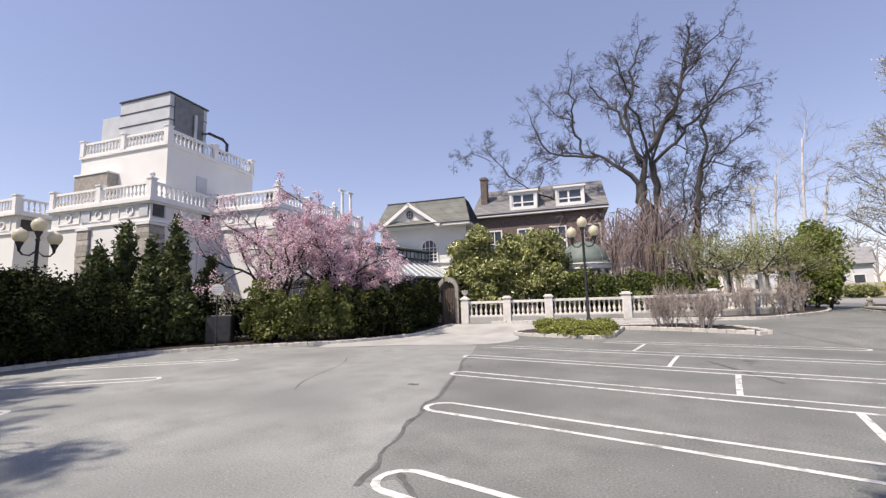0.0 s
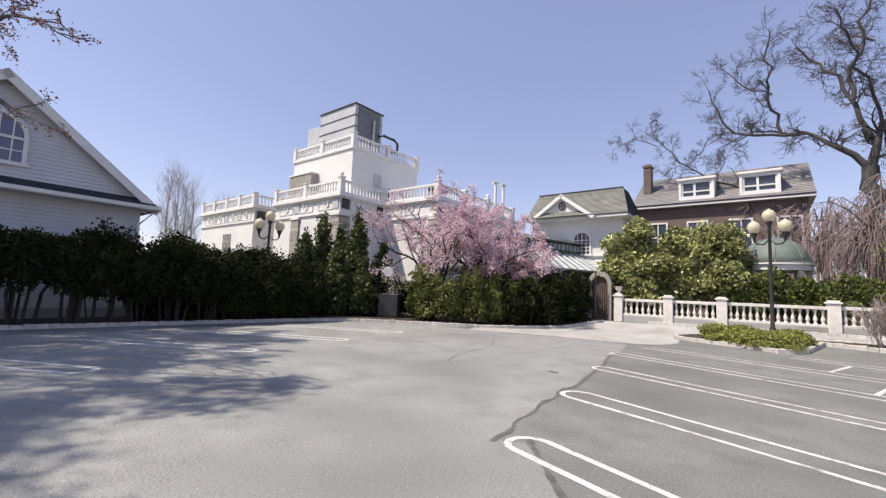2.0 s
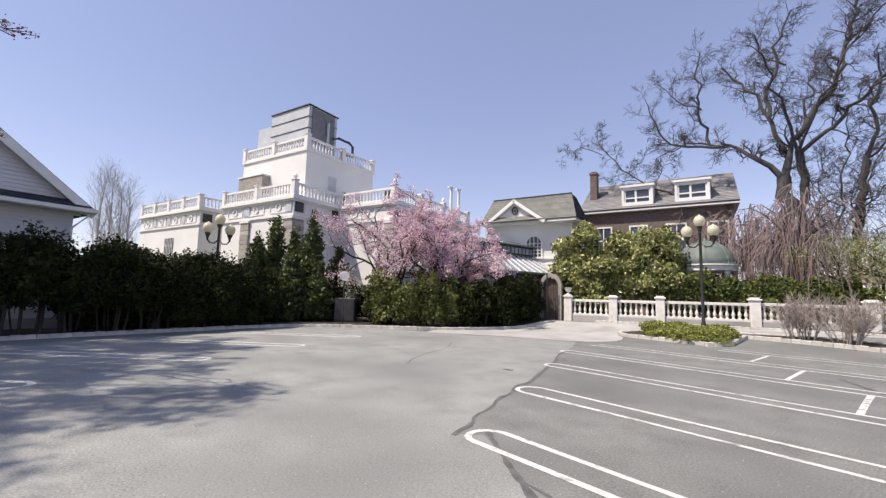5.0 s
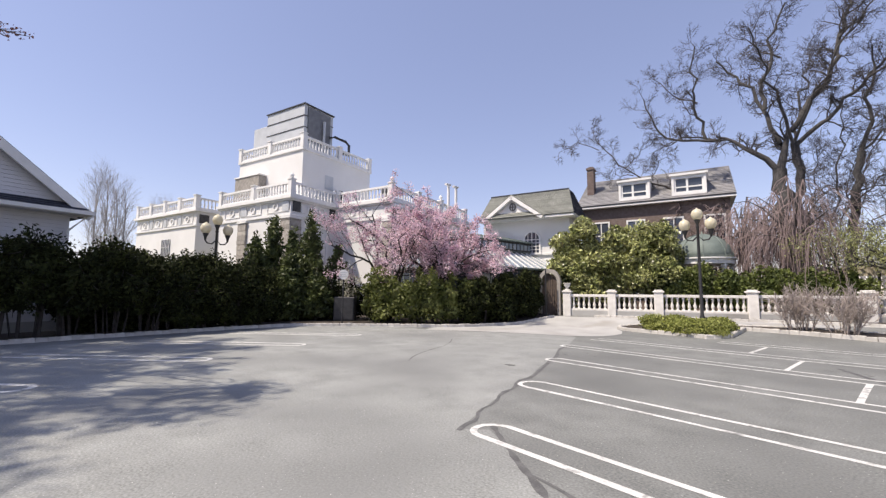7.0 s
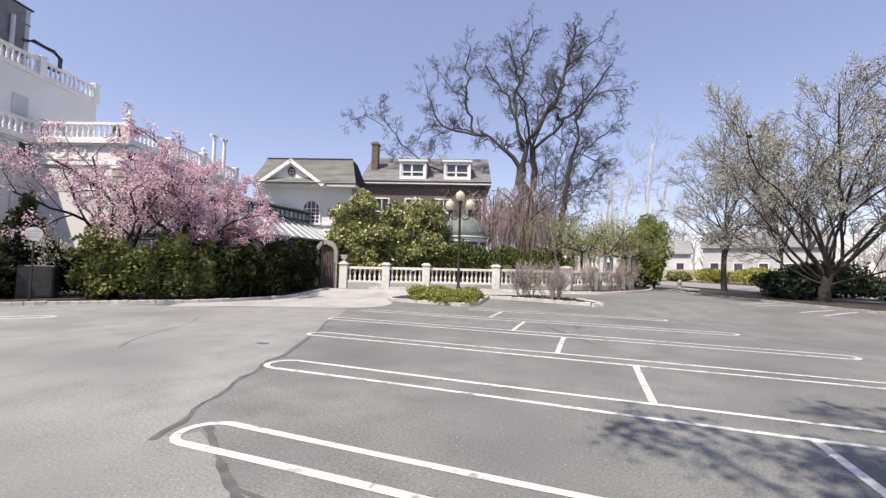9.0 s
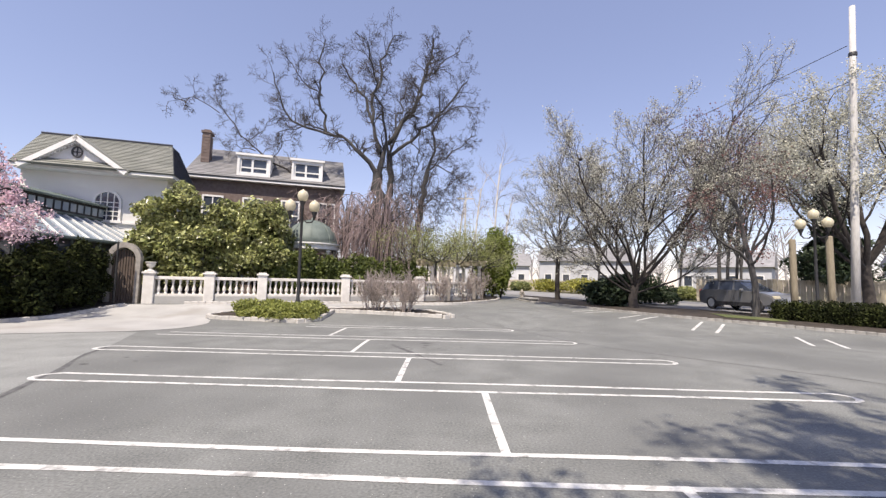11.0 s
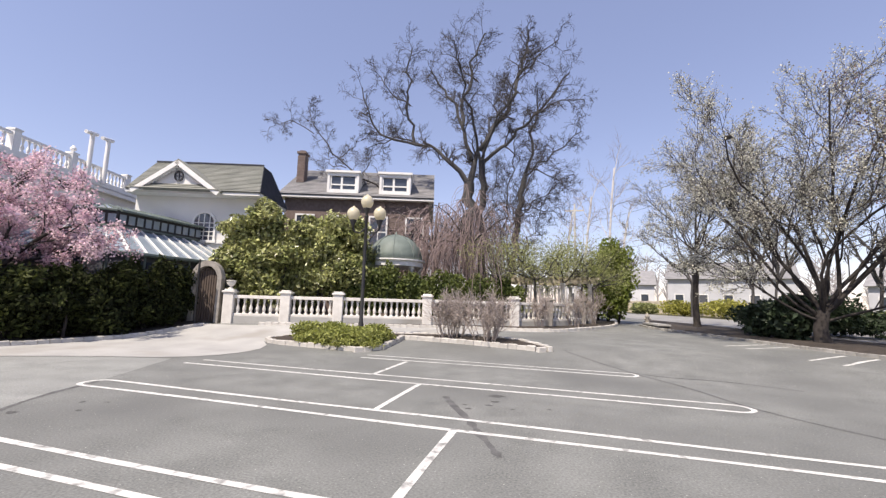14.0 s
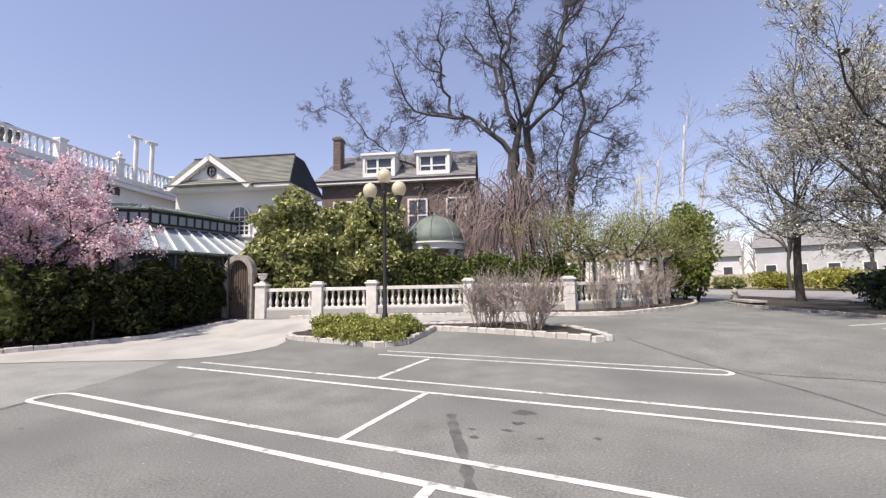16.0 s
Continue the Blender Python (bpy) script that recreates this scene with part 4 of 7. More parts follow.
bpart("oval_window_cross", boxes((PX - 0.02, GP - 0.37, GE + 0.58, PX + 0.02, GP - 0.33, GE + 0.98), (PX - 0.18, GP - 0.37, GE + 0.76, PX + 0.18, GP - 0.33, GE + 0.8)), M_DARKMETAL, ped)


def arched_window(parent, a0, a1, z0, z1, b, bars=4):
    """An arched window set proud of a wall on b = const, facing -b."""
    r = (a1 - a0) / 2
    c = (a0 + a1) / 2
    zs = z1 - r
    arc = [(c + r * math.cos(math.pi * k / 12), zs + r * math.sin(math.pi * k / 12)) for k in range(13)]
    pane = bpart("window", prism(bmesh.new(), [(a0, z0), (a1, z0)] + arc, b - 0.02, b + 0.01), M_GLASS, parent, "arched window with white bars")
    bm = bmesh.new()
    tube(bm, [(a1, b - 0.03, z0), (a1, b - 0.03, zs)], 0.07, 4)
    tube(bm, [(a0, b - 0.03, z0), (a0, b - 0.03, zs)], 0.07, 4)
    tube(bm, [(x, b - 0.03, z) for x, z in arc], 0.07, 4)
    box(bm, a0 - 0.12, b - 0.14, z0 - 0.12, a1 + 0.12, b, z0)
    part("frame", bm, M_TRIM, pane)
    bm = bmesh.new()
    for k in range(1, bars):
        x = a0 + (a1 - a0) * k / bars
        box(bm, x - 0.02, b - 0.05, z0, x + 0.02, b - 0.02, zs + math.sqrt(max(0, r * r - (x - c) ** 2)))
    for k in range(1, 5):
        z = z0 + (zs - z0) * k / 4
        box(bm, a0, b - 0.048, z - 0.018, a1, b - 0.022, z + 0.018)
    part("glazing_bar", bm, M_TRIM, pane)


arched_window(ped, -8.6, -7.55, 4.05, 5.42, GB - 0.005)
bpart("string_course", boxes((GL, GB - 0.1, 3.35, GR, GB, 3.6), (GL, GB - 0.1, 3.9, GR, GB - 0.002, 4.0)), M_TRIM, ped)

# ---- brick house with dormers ----
brick = building("brick_house", -1.5, 32, "old brick house with grey slate roof, white dormers and chimney", "house")
BB, BL, BR, BE, BZ = 29.0, -6.0, 2.7, 7.4, 10.4
bpart("wall", boxes((BL, BB, 0, BR, 37, BE)), M_BRICK, brick, "red brick wall")
bpart("eave", boxes((BL - 0.3, BB - 0.4, BE, BR + 0.3, 37.4, BE + 0.16)), M_TRIM, brick, "white eaves board")
bm = prism(bmesh.new(), [(BB, BE + 0.1), (37, BE + 0.1), (33, BZ - 0.1)], BL, BR)
for v in bm.verts:
    v.co = (v.co.y, v.co.x, v.co.z)
bpart("gable_wall", bm, M_BRICK, brick)
coursed("roof", [(BL - 0.3, BB - 0.45, BE + 0.17), (BR + 0.3, BB - 0.45, BE + 0.17), (BR + 0.3, 33, BZ), (BL - 0.3, 33, BZ)], 20, M_SLATE, brick, "grey slate courses")
coursed("roof_back", [(BR + 0.3, 37.45, BE + 0.17), (BL - 0.3, 37.45, BE + 0.17), (BL - 0.3, 33, BZ), (BR + 0.3, 33, BZ)], 8, M_SLATE, brick)
for a0 in (-3.5, -0.35):
    a1 = a0 + 1.9
    d = bpart("dormer", boxes((a0, BB + 0.35, BE + 0.4, a0 + 0.14, BB + 3.2, 9.05), (a1 - 0.14, BB + 0.35, BE + 0.4, a1, BB + 3.2, 9.05), (a0 - 0.1, BB + 0.25, 9.05, a1 + 0.1, BB + 3.6, 9.18), (a0, BB + 0.36, BE + 0.4, a1, BB + 0.6, BE + 0.62), (a0 + 0.14, BB + 0.36, 8.85, a1 - 0.14, BB + 0.6, 9.05)), M_TRIM, brick, "white box dormer")
    d.location.y -= 0.5
    part("pane", boxes((a0 + 0.14, BB + 0.5, BE + 0.6, a1 - 0.14, BB + 0.55, 8.9)), M_GLASS, d)
    part("window_bar", boxes((a0 + 0.8, BB + 0.42, BE + 0.6, a0 + 0.92, BB + 0.5, 8.9), (a0 + 0.14, BB + 0.425, 8.28, a1 - 0.14, BB + 0.497, 8.36), (a0 + 0.14, BB + 0.42, BE + 0.6, a0 + 0.24, BB + 0.5, 8.9), (a1 - 0.24, BB + 0.42, BE + 0.6, a1 - 0.14, BB + 0.5, 8.9)), M_TRIM, d)
ch = bpart("chimney", boxes((-5.87, 30.4, 7.6, -5.43, 31.1, 10.75)), M_BRICK, brick, "brick chimney")
for k in range(12):
    part("brick_course", boxes((-5.89, 30.38, 8.2 + k * 0.2, -5.41, 31.12, 8.33 + k * 0.2)), M_BRICK, ch)
part("chimney_cap", boxes((-5.94, 30.33, 10.7, -5.36, 31.17, 10.84), (-5.82, 30.5, 10.84, -5.48, 31.0, 10.95)), M_BRICK, ch)
for a0 in (-5.2, -3.0, -0.8, 1.4):
    for z0 in (1.4, 4.6):
        w = bpart("window", boxes((a0, BB - 0.03, z0, a0 + 0.95, BB + 0.01, z0 + 1.75)), M_GLASS, brick)
        part("frame", boxes((a0 - 0.1, BB - 0.08, z0 - 0.1, a0, BB, z0 + 1.85), (a0 + 0.95, BB - 0.08, z0 - 0.1, a0 + 1.05, BB, z0 + 1.85), (a0, BB - 0.08, z0 + 1.75, a0 + 0.95, BB, z0 + 1.85), (a0, BB - 0.1, z0 - 0.12, a0 + 0.95, BB, z0), (a0, BB - 0.06, z0 + 0.84, a0 + 0.95, BB - 0.031, z0 + 0.92), (a0 + 0.45, BB - 0.058, z0, a0 + 0.51, BB - 0.032, z0 + 1.75)), M_TRIM, w)

# bare climber over the end of the front wall
vine = building("wall_climber", 1.9, BB - 0.2, "bare brown climber spread over the brick wall", "climber")
rng = random.Random(8)
for k in range(9):
    bm, p = bmesh.new(), Vector((rng.uniform(0.2, 2.9), BB - 0.1, 0.2))
    runs = [p]
    while p.z < rng.uniform(5.5, 8.2):
        p = p + Vector((rng.gauss(0, 0.22), 0, 0.38))
        runs.append(Vector((p.x, BB - 0.1 + rng.uniform(-0.05, 0.03), p.z)))
    bpart("stem", tube(bm, [tuple(q) for q in runs], 0.03, 4), M_BARKDARK, vine)
    fan = bmesh.new()
    for q in runs[4:]:
        for _ in range(5):
            e = q + Vector((rng.gauss(0, 0.45), rng.uniform(-0.35, 0.0), rng.gauss(-0.1, 0.35)))
            tube(fan, [tuple(q), tuple(q.lerp(e, 0.5) + Vector((0, -0.08, 0.06))), tuple(e)], 0.011, 3)
    tagged(bpart("twig_fan", fan, M_TWIGPINK, vine), kind="stuff")

# ---- domed garden pavilion ----
pav = building("garden_pavilion", 1.1, 25.4, "white garden pavilion with a verdigris green dome", "pavilion")
bpart("dome", lathe(bmesh.new(), [(1.38, 3.45), (1.34, 3.75), (1.2, 4.1), (0.95, 4.42), (0.6, 4.65), (0.25, 4.76), (0.05, 4.79), (0.03, 4.95)], 28, (1.1, 25.4, 0)), M_COPPER, pav, "green copper dome", True)
bpart("entablature", lathe(bmesh.new(), [(1.35, 3.1), (1.45, 3.12), (1.45, 3.35), (1.55, 3.38), (1.55, 3.45), (1.3, 3.455)], 28, (1.1, 25.4, 0)), M_TRIM, pav)
for k in range(8):
    t = 2 * math.pi * k / 8
    bpart("column", lathe(bmesh.new(), [(0.16, 0.2), (0.16, 0.4), (0.12, 0.45), (0.1, 2.95), (0.15, 3.0), (0.15, 3.1)], 10, (1.1 + 1.25 * math.cos(t), 25.4 + 1.25 * math.sin(t), 0)), M_TRIM, pav, smooth=True)
    rib = [(1.1 + 1.395 * math.cos(t) * c, 25.4 + 1.395 * math.sin(t) * c, z + 0.01) for c, z in ((1, 3.45), (0.97, 3.75), (0.87, 4.1), (0.69, 4.42), (0.44, 4.65), (0.1, 4.79))]
    bpart("rib", tube(bmesh.new(), rib, 0.025, 4), M_COPPER, pav)
bpart("base", lathe(bmesh.new(), [(1.6, 0.0), (1.6, 0.5), (1.5, 0.52)], 24, (1.1, 25.4, 0)), M_CONCRETE, pav)

# ---- white pergola in the garden ----
perg = building("pergola", 8.4, 27, "white pergola with round columns in the garden", "pergola")
for k in range(5):
    for b0 in (26.0, 29.0):
        bpart("column", lathe(bmesh.new(), [(0.18, 0.3), (0.18, 0.5), (0.12, 0.55), (0.1, 2.45), (0.16, 2.5), (0.16, 2.6)], 10, (5.6 + k * 1.45, b0, 0)), M_TRIM, perg, smooth=True)
for b0 in (26.0, 29.0):
    bpart("beam", boxes((5.2, b0 - 0.1, 2.6, 11.8, b0 + 0.1, 2.8)), M_WOOD, perg)
for k in range(14):
    bpart("rafter", boxes((5.4 + k * 0.48, 25.5, 2.805, 5.48 + k * 0.48, 29.5, 2.92)), M_WOOD, perg)

# ---- house with clapboard gable behind the hedge ----
gh = building("clapboard_house", -22, 0.6, "white clapboard house with a dark roof and arched gable window", "house")
HA, HB0, HB1, HE, HZ = -17.85, -3.7, 4.45, 4.2, 7.8
HM = (HB0 + HB1) / 2 + 0.2
bpart("wall", boxes((-27, HB0, 0, HA, HB1, HE)), M_SIDING, gh)
bm = prism(bmesh.new(), [(HB0 - 0.2, HE), (HB1 + 0.2, HE), (HM, HZ - 0.15)], -27, HA)
for v in bm.verts:
    v.co = (v.co.y, v.co.x, v.co.z)
bpart("gable", bm, M_SIDING, gh)
z = 0.45
while z < HZ - 0.35:
    if z < HE - 0.3:
        y0, y1 = HB0, HB1
    else:
        f = max(0, (HZ - 0.15 - z - 0.13) / (HZ - 0.15 - HE))
        y0, y1 = HM - (HM - HB0 + 0.2) * min(f, 1), HM + (HB1 + 0.2 - HM) * min(f, 1)
    bm = bmesh.new()
    vs = [bm.verts.new(p) for p in ((HA + 0.03, y0, z), (HA + 0.03, y1, z), (HA + 0.004, y1, z + 0.13), (HA + 0.004, y0, z + 0.13), (HA, y0, z), (HA, y1, z))]
    bm.faces.new((vs[0], vs[1], vs[2], vs[3]))
    bm.faces.new((vs[4], vs[5], vs[1], vs[0]))
    bpart("clapboard", bm, M_SIDING, gh)
    z += 0.13
bpart("foundation", boxes((-27.02, HB0 - 0.02, 0, HA + 0.035, HB1 + 0.02, 0.42)), M_CONCRETE, gh)
coursed("pent_roof", [(HA + 0.55, HB0 - 0.4, HE - 0.02), (HA + 0.55, HB1 + 0.45, HE - 0.02), (HA + 0.03, HB1 + 0.1, HE + 0.3), (HA + 0.03, HB0, HE + 0.3)], 4, M_DARKROOF, gh, "dark shingled pent roof across the gable")
bpart("soffit", boxes((HA + 0.003, HB0 - 0.4, HE - 0.16, HA + 0.55, HB1 + 0.45, HE - 0.04)), M_SIDING, gh)
bpart("gutter", boxes((HA + 0.55, HB0 - 0.4, HE - 0.14, HA + 0.66, HB1 + 0.5, HE - 0.01)), M_TRIM, gh)
for s, e in ((1, HB1 + 0.55), (-1, HB0 - 0.55)):
    bm = bmesh.new()
    slab(bm, [(HA + 0.35, e, HE - 0.05), (-27.3, e, HE - 0.05), (-27.3, HM, HZ), (HA + 0.35, HM, HZ)][:: s], 0.14)
    bpart("roof", bm, M_DARKROOF, gh, "dark shingle roof")
    bm = bmesh.new()
    slab(bm, [(HA + 0.37, e + s * 0.03, HE - 0.1), (HA + 0.28, e + s * 0.03, HE - 0.1), (HA + 0.28, HM, HZ - 0.02), (HA + 0.37, HM, HZ - 0.02)][:: s], 0.26)
    bpart("verge_board", bm, M_TRIM, gh, "white verge board")
bpart("downpipe", tube(bmesh.new(), [(HA + 0.5, HB1 + 0.4, HE - 0.1), (HA + 0.12, HB1 - 0.05, HE - 0.7), (HA + 0.12, HB1 - 0.05, 0.3)], 0.05, 6), M_TRIM, gh)
WC = 0.42
arc = [(WC + 0.78 * math.cos(math.pi * k / 14), 5.75 + 0.78 * math.sin(math.pi * k / 14)) for k in range(15)]
bm = prism(bmesh.new(), [(WC - 0.78, 4.98), (WC + 0.78, 4.98)] + arc, HA + 0.03, HA + 0.05)
for v in bm.verts:
    v.co = (v.co.y, v.co.x, v.co.z)
w = bpart("window", bm, M_VIOLETGLASS, gh, "arched gable window with violet-blue panes")
bm = bmesh.new()
tube(bm, [(HA + 0.06, x, z) for x, z in [(WC + 0.78, 4.98)] + arc + [(WC - 0.78, 4.98)]], 0.08, 4)
box(bm, HA + 0.03, WC - 0.9, 4.86, HA + 0.14, WC + 0.9, 4.98)
box(bm, HA + 0.05, WC - 0.78, 5.7, HA + 0.1, WC + 0.78, 5.78)
for k in range(1, 5):
    x = WC - 0.78 + 1.56 * k / 5
    box(bm, HA + 0.05, x - 0.018, 4.98, HA + 0.085, x + 0.018, 5.75 + math.sqrt(0.78**2 - (x - WC) ** 2))
box(bm, HA + 0.051, WC - 0.78, 5.32, HA + 0.084, WC + 0.78, 5.36)
part("window_bar", bm, M_TRIM, w)

# ---- garden balustrade, posts and gate ----
def fence_run(ob, pts, first=0):
    """Plinth, rail, balusters and posts of a garden balustrade along the points; returns nothing."""
    for n, (p, q) in enumerate(zip(pts, pts[1:])):
        d = math.hypot(q[0] - p[0], q[1] - p[1])
        ang = math.atan2(q[1] - p[1], q[0] - p[0])
        z0, z1 = ground_z(*p), ground_z(*q)
        m = pose(p[0], p[1], min(z0, z1), 0, 0, math.degrees(ang))
        o = part("plinth", boxes((0.2, -0.13, -0.1, d - 0.2, 0.13, 0.3), bevel=0.01), M_CONCRETE, ob, "grey cement plinth")
        o.matrix_basis = m
        for name, r in (("bottom_rail", (0.2, -0.12, 0.3, d - 0.2, 0.12, 0.4)), ("top_rail", (0.2, -0.13, 1.0, d - 0.2, 0.13, 1.13))):
            o = part(name, boxes(r, bevel=0.012), M_STONEWHITE, ob)
            o.matrix_basis = m
        k = max(2, round((d - 0.5) / 0.235))
        for i in range(k):
            b = data_object("baluster", FENCE_BALUSTER, None, ob)
            b.matrix_basis = m @ pose(0.33 + (d - 0.66) * i / (k - 1), 0, 0.39)


fence = thing("garden_balustrade", pose(0, 0, 0), "weathered white cast-stone balustrade on a grey plinth", "balustrade")
F0, FW = Vector((-11.5, 18.75)), Vector((0.922, 0.387))
POSTS = [F0 + FW * s for s in (0, 2.2, 4.3)] + [F0 + FW * s for s in (8.0, 11.8)]
CURVE = [POSTS[-1], Vector((0.75, 24.6)), Vector((1.7, 25.9)), Vector((2.3, 27.4)), Vector((2.7, 29.2)), Vector((2.8, 31.0))]
fence_run(fence, [tuple(p) for p in POSTS])
fence_run(fence, [tuple(p) for p in CURVE])
for n, p in enumerate(POSTS + CURVE[1:2] + CURVE[3:4]):
    z = ground_z(*p)
    bm = boxes((-0.2, -0.2, -0.1, 0.2, 0.2, 1.22), bevel=0.02)
    box(bm, -0.25, -0.25, 1.22, 0.25, 0.25, 1.3, bevel=0.02)
    box(bm, -0.18, -0.18, 1.3, 0.18, 0.18, 1.36, bevel=0.02)
    o = part("post", bm, M_STONE if n > 4 else M_STONEWHITE, fence, "square post with moulded cap")
    o.matrix_basis = pose(p[0], p[1], z, 0, 0, 22.8)
p = POSTS[0]
urn = thing("garden_urn", pose(p[0], p[1], ground_z(*p) + 1.36), "small weathered stone urn on the gate post", "urn")
part("bowl", lathe(bmesh.new(), [(0.11, 0), (0.11, 0.04), (0.05, 0.07), (0.05, 0.1), (0.13, 0.16), (0.17, 0.25), (0.16, 0.3), (0.2, 0.32), (0.2, 0.35), (0.14, 0.355)], 14), M_STONEWHITE, urn, smooth=True)

gate = thing("garden_gate", pose(-12.35, 18.42, ground_z(-12.35, 18.42), 0, 0, 22.8) @ Matrix.Diagonal((0.8, 1, 1, 1)), "arched brown wooden garden gate in a pale stone arch", "gate")
part("jamb", boxes((-0.72, -0.2, -0.05, -0.52, 0.2, 1.75)), M_STONE, gate)
part("jamb", boxes((0.52, -0.2, -0.05, 0.72, 0.2, 1.75)), M_STONE, gate)
bm = bmesh.new()
for k in range(12):
    t0, t1 = math.pi * k / 12, math.pi * (k + 1) / 12
    q = [(r * math.cos(t), 1.75 + r * math.sin(t)) for r, t in ((0.52, t0), (0.74, t0), (0.74, t1), (0.52, t1))]
    prism(bm, q, -0.2, 0.2)
part("arch", bm, M_STONE, gate)
for k in range(9):
    x = -0.5 + k * 0.115
    h = 1.7 + math.sqrt(max(0, 0.5**2 - (x + 0.045) ** 2))
    part("slat", boxes((x, -0.03, 0.03, x + 0.085, 0.01, h)), M_GATEWOOD, gate)
for z in (0.3, 1.4):
    part("ledge", boxes((-0.51, 0.011, z, 0.51, 0.05, z + 0.12)), M_GATEWOOD, gate)
gp = thing("gate_lamp_pole", pose(-12.1, 17.7, ground_z(-12.1, 17.7)), "thin black iron pole beside the gate", "pole")
part("shaft", lathe(bmesh.new(), [(0.06, 0), (0.04, 0.2), (0.035, 2.5), (0.01, 2.55)], 8), M_BLACK, gp)


# ---- triple-globe street lamps ----
def street_lamp(x, y, h, turn, label):
    z = ground_z(x, y) + 0.05
    ob = thing("street_lamp", pose(x, y, z, 0, 0, turn), label, "street lamp", "triple-globe lamps")
    part("pole", lathe(bmesh.new(), [(0.17, 0), (0.17, 0.08), (0.1, 0.14), (0.09, 0.5), (0.06, 0.6), (0.05, h * 0.6), (0.045, h - 0.75), (0.07, h - 0.72), (0.04, h - 0.66), (0.035, h - 0.5)], 12), M_BLACK, ob, smooth=True)
    for k, (dx, top) in enumerate(((0, h - 0.48), (-0.42, h - 0.86), (0.42, h - 0.86))):
        if dx:
            part("arm", tube(bmesh.new(), [(0, 0, h - 1.05), (dx * 0.4, 0, h - 1.22), (dx * 0.8, 0, h - 1.2), (dx, 0, h - 1.08)], 0.028, 6), M_BLACK, ob)
        cup = part("fitter", lathe(bmesh.new(), [(0.03, -0.25), (0.05, -0.12), (0.1, 0.0), (0.11, 0.04)], 12, (dx, 0, top)), M_BLACK, ob, smooth=True)
        g = part("globe", lathe(bmesh.new(), [(0.09, 0.03), (0.155, 0.1), (0.19, 0.2), (0.195, 0.27), (0.165, 0.36), (0.11, 0.42), (0.05, 0.445), (0.035, 0.47), (0.01, 0.49)], 18, (dx, 0, top)), M_GLOBE, ob, "cream opal glass globe", True)
    return ob


street_lamp(-4.45, 16.5, 4.55, 12, "black iron street lamp with three cream globes standing in the island")
street_lamp(-17.4, 3.15, 4.5, 100, "black iron street lamp with three cream globes beyond the hedge")
street_lamp(15.9, 18.9, 4.55, -45, "black iron street lamp with three cream globes beside the clipped hedge")

# ---- sign, cabinet, hydrant, drain, reflector posts ----
sg = thing("round_sign", pose(-16.3, 8.2, 0.02, 0, 0, 55), "round white sign on a thin post among the shrubs", "sign")
part("post", tube(bmesh.new(), [(0, 0, 0), (0, 0, 2.2)], 0.03, 8), M_DARKMETAL, sg)
bm = lathe(bmesh.new(), [(0.01, -0.001), (0.22, 0), (0.225, 0.015), (0.22, 0.03), (0.01, 0.031)], 24)
bmesh.ops.rotate(bm, verts=bm.verts, cent=(0, 0, 0), matrix=Matrix.Rotation(radians(90), 3, "X"))
bmesh.ops.translate(bm, verts=bm.verts, vec=(0, -0.03, 2.25))
part("plate", bm, M_TRIM, sg)
bm = boxes(*[(-0.16, -0.064, 2.14 + k * 0.09, 0.16 - 0.05 * (k % 2), -0.061, 2.17 + k * 0.09) for k in range(3)])
part("lettering", bm, M_METAL, sg, "faint grey bars of writing")
cb = thing("utility_cabinet", pose(-17.6, 9.0, 0.09, 0, 0, 50), "dark grey weathered utility cabinet at the edge of the bed", "cabinet")
part("body", boxes((-0.5, -0.3, 0, 0.5, 0.3, 1.15), bevel=0.03), M_DARKMETAL, cb)
part("door", boxes((-0.44, -0.33, 0.1, 0.44, -0.3, 1.08)), M_DARKMETAL, cb)
hy = thing("fire_hydrant", pose(5.9, 30.3, ground_z(5.9, 30.3)), "small weathered fire hydrant at the car park entrance", "hydrant")
part("barrel", lathe(bmesh.new(), [(0.15, 0), (0.15, 0.05), (0.1, 0.07), (0.1, 0.45), (0.13, 0.48), (0.12, 0.55), (0.06, 0.66), (0.03, 0.7)], 12), M_STONE, hy, smooth=True)
for s in (-1, 1):
    part("outlet", tube(bmesh.new(), [(s * 0.08, 0, 0.4), (s * 0.18, 0, 0.4)], 0.05, 8), M_STONE, hy)
dr = thing("storm_drain", pose(6.0, 28.6, ground_z(6, 28.6), 0, 0, 100), "dark storm drain inlet set into the kerb", "drain")
part("mouth", boxes((-0.9, -0.3, 0, 0.9, 0.25, 0.16)), M_DARKMETAL, dr)
part("cover", boxes((-1.0, -0.32, 0.16, 1.0, 0.3, 0.24)), M_CONCRETE, dr)


# ---- utility pole, wires ----
pole = thing("utility_pole", pose(18.55, 20.1, ground_z(18.9, 20), 0, 2.6, 0), "tall pale weathered utility pole carrying wires", "utility pole")
part("shaft", lathe(bmesh.new(), [(0.17, -0.1), (0.15, 4), (0.13, 10), (0.11, 14.3)], 12), M_POLE, pole, smooth=True)
part("band", lathe(bmesh.new(), [(0.15, 11.9), (0.16, 11.92), (0.16, 12.05), (0.15, 12.07)], 10), M_DARKMETAL, pole, "dark metal wire band")
pole2 = thing("utility_pole", pose(3.0, 62.0, ground_z(3, 62)), "distant utility pole by the road", "utility pole")
part("shaft", lathe(bmesh.new(), [(0.19, -0.1), (0.17, 4), (0.12, 14)], 10), M_POLE, pole2)
part("crossarm", boxes((-1.2, -0.06, 13.0, 1.2, 0.06, 13.15)), M_WOOD, pole2)
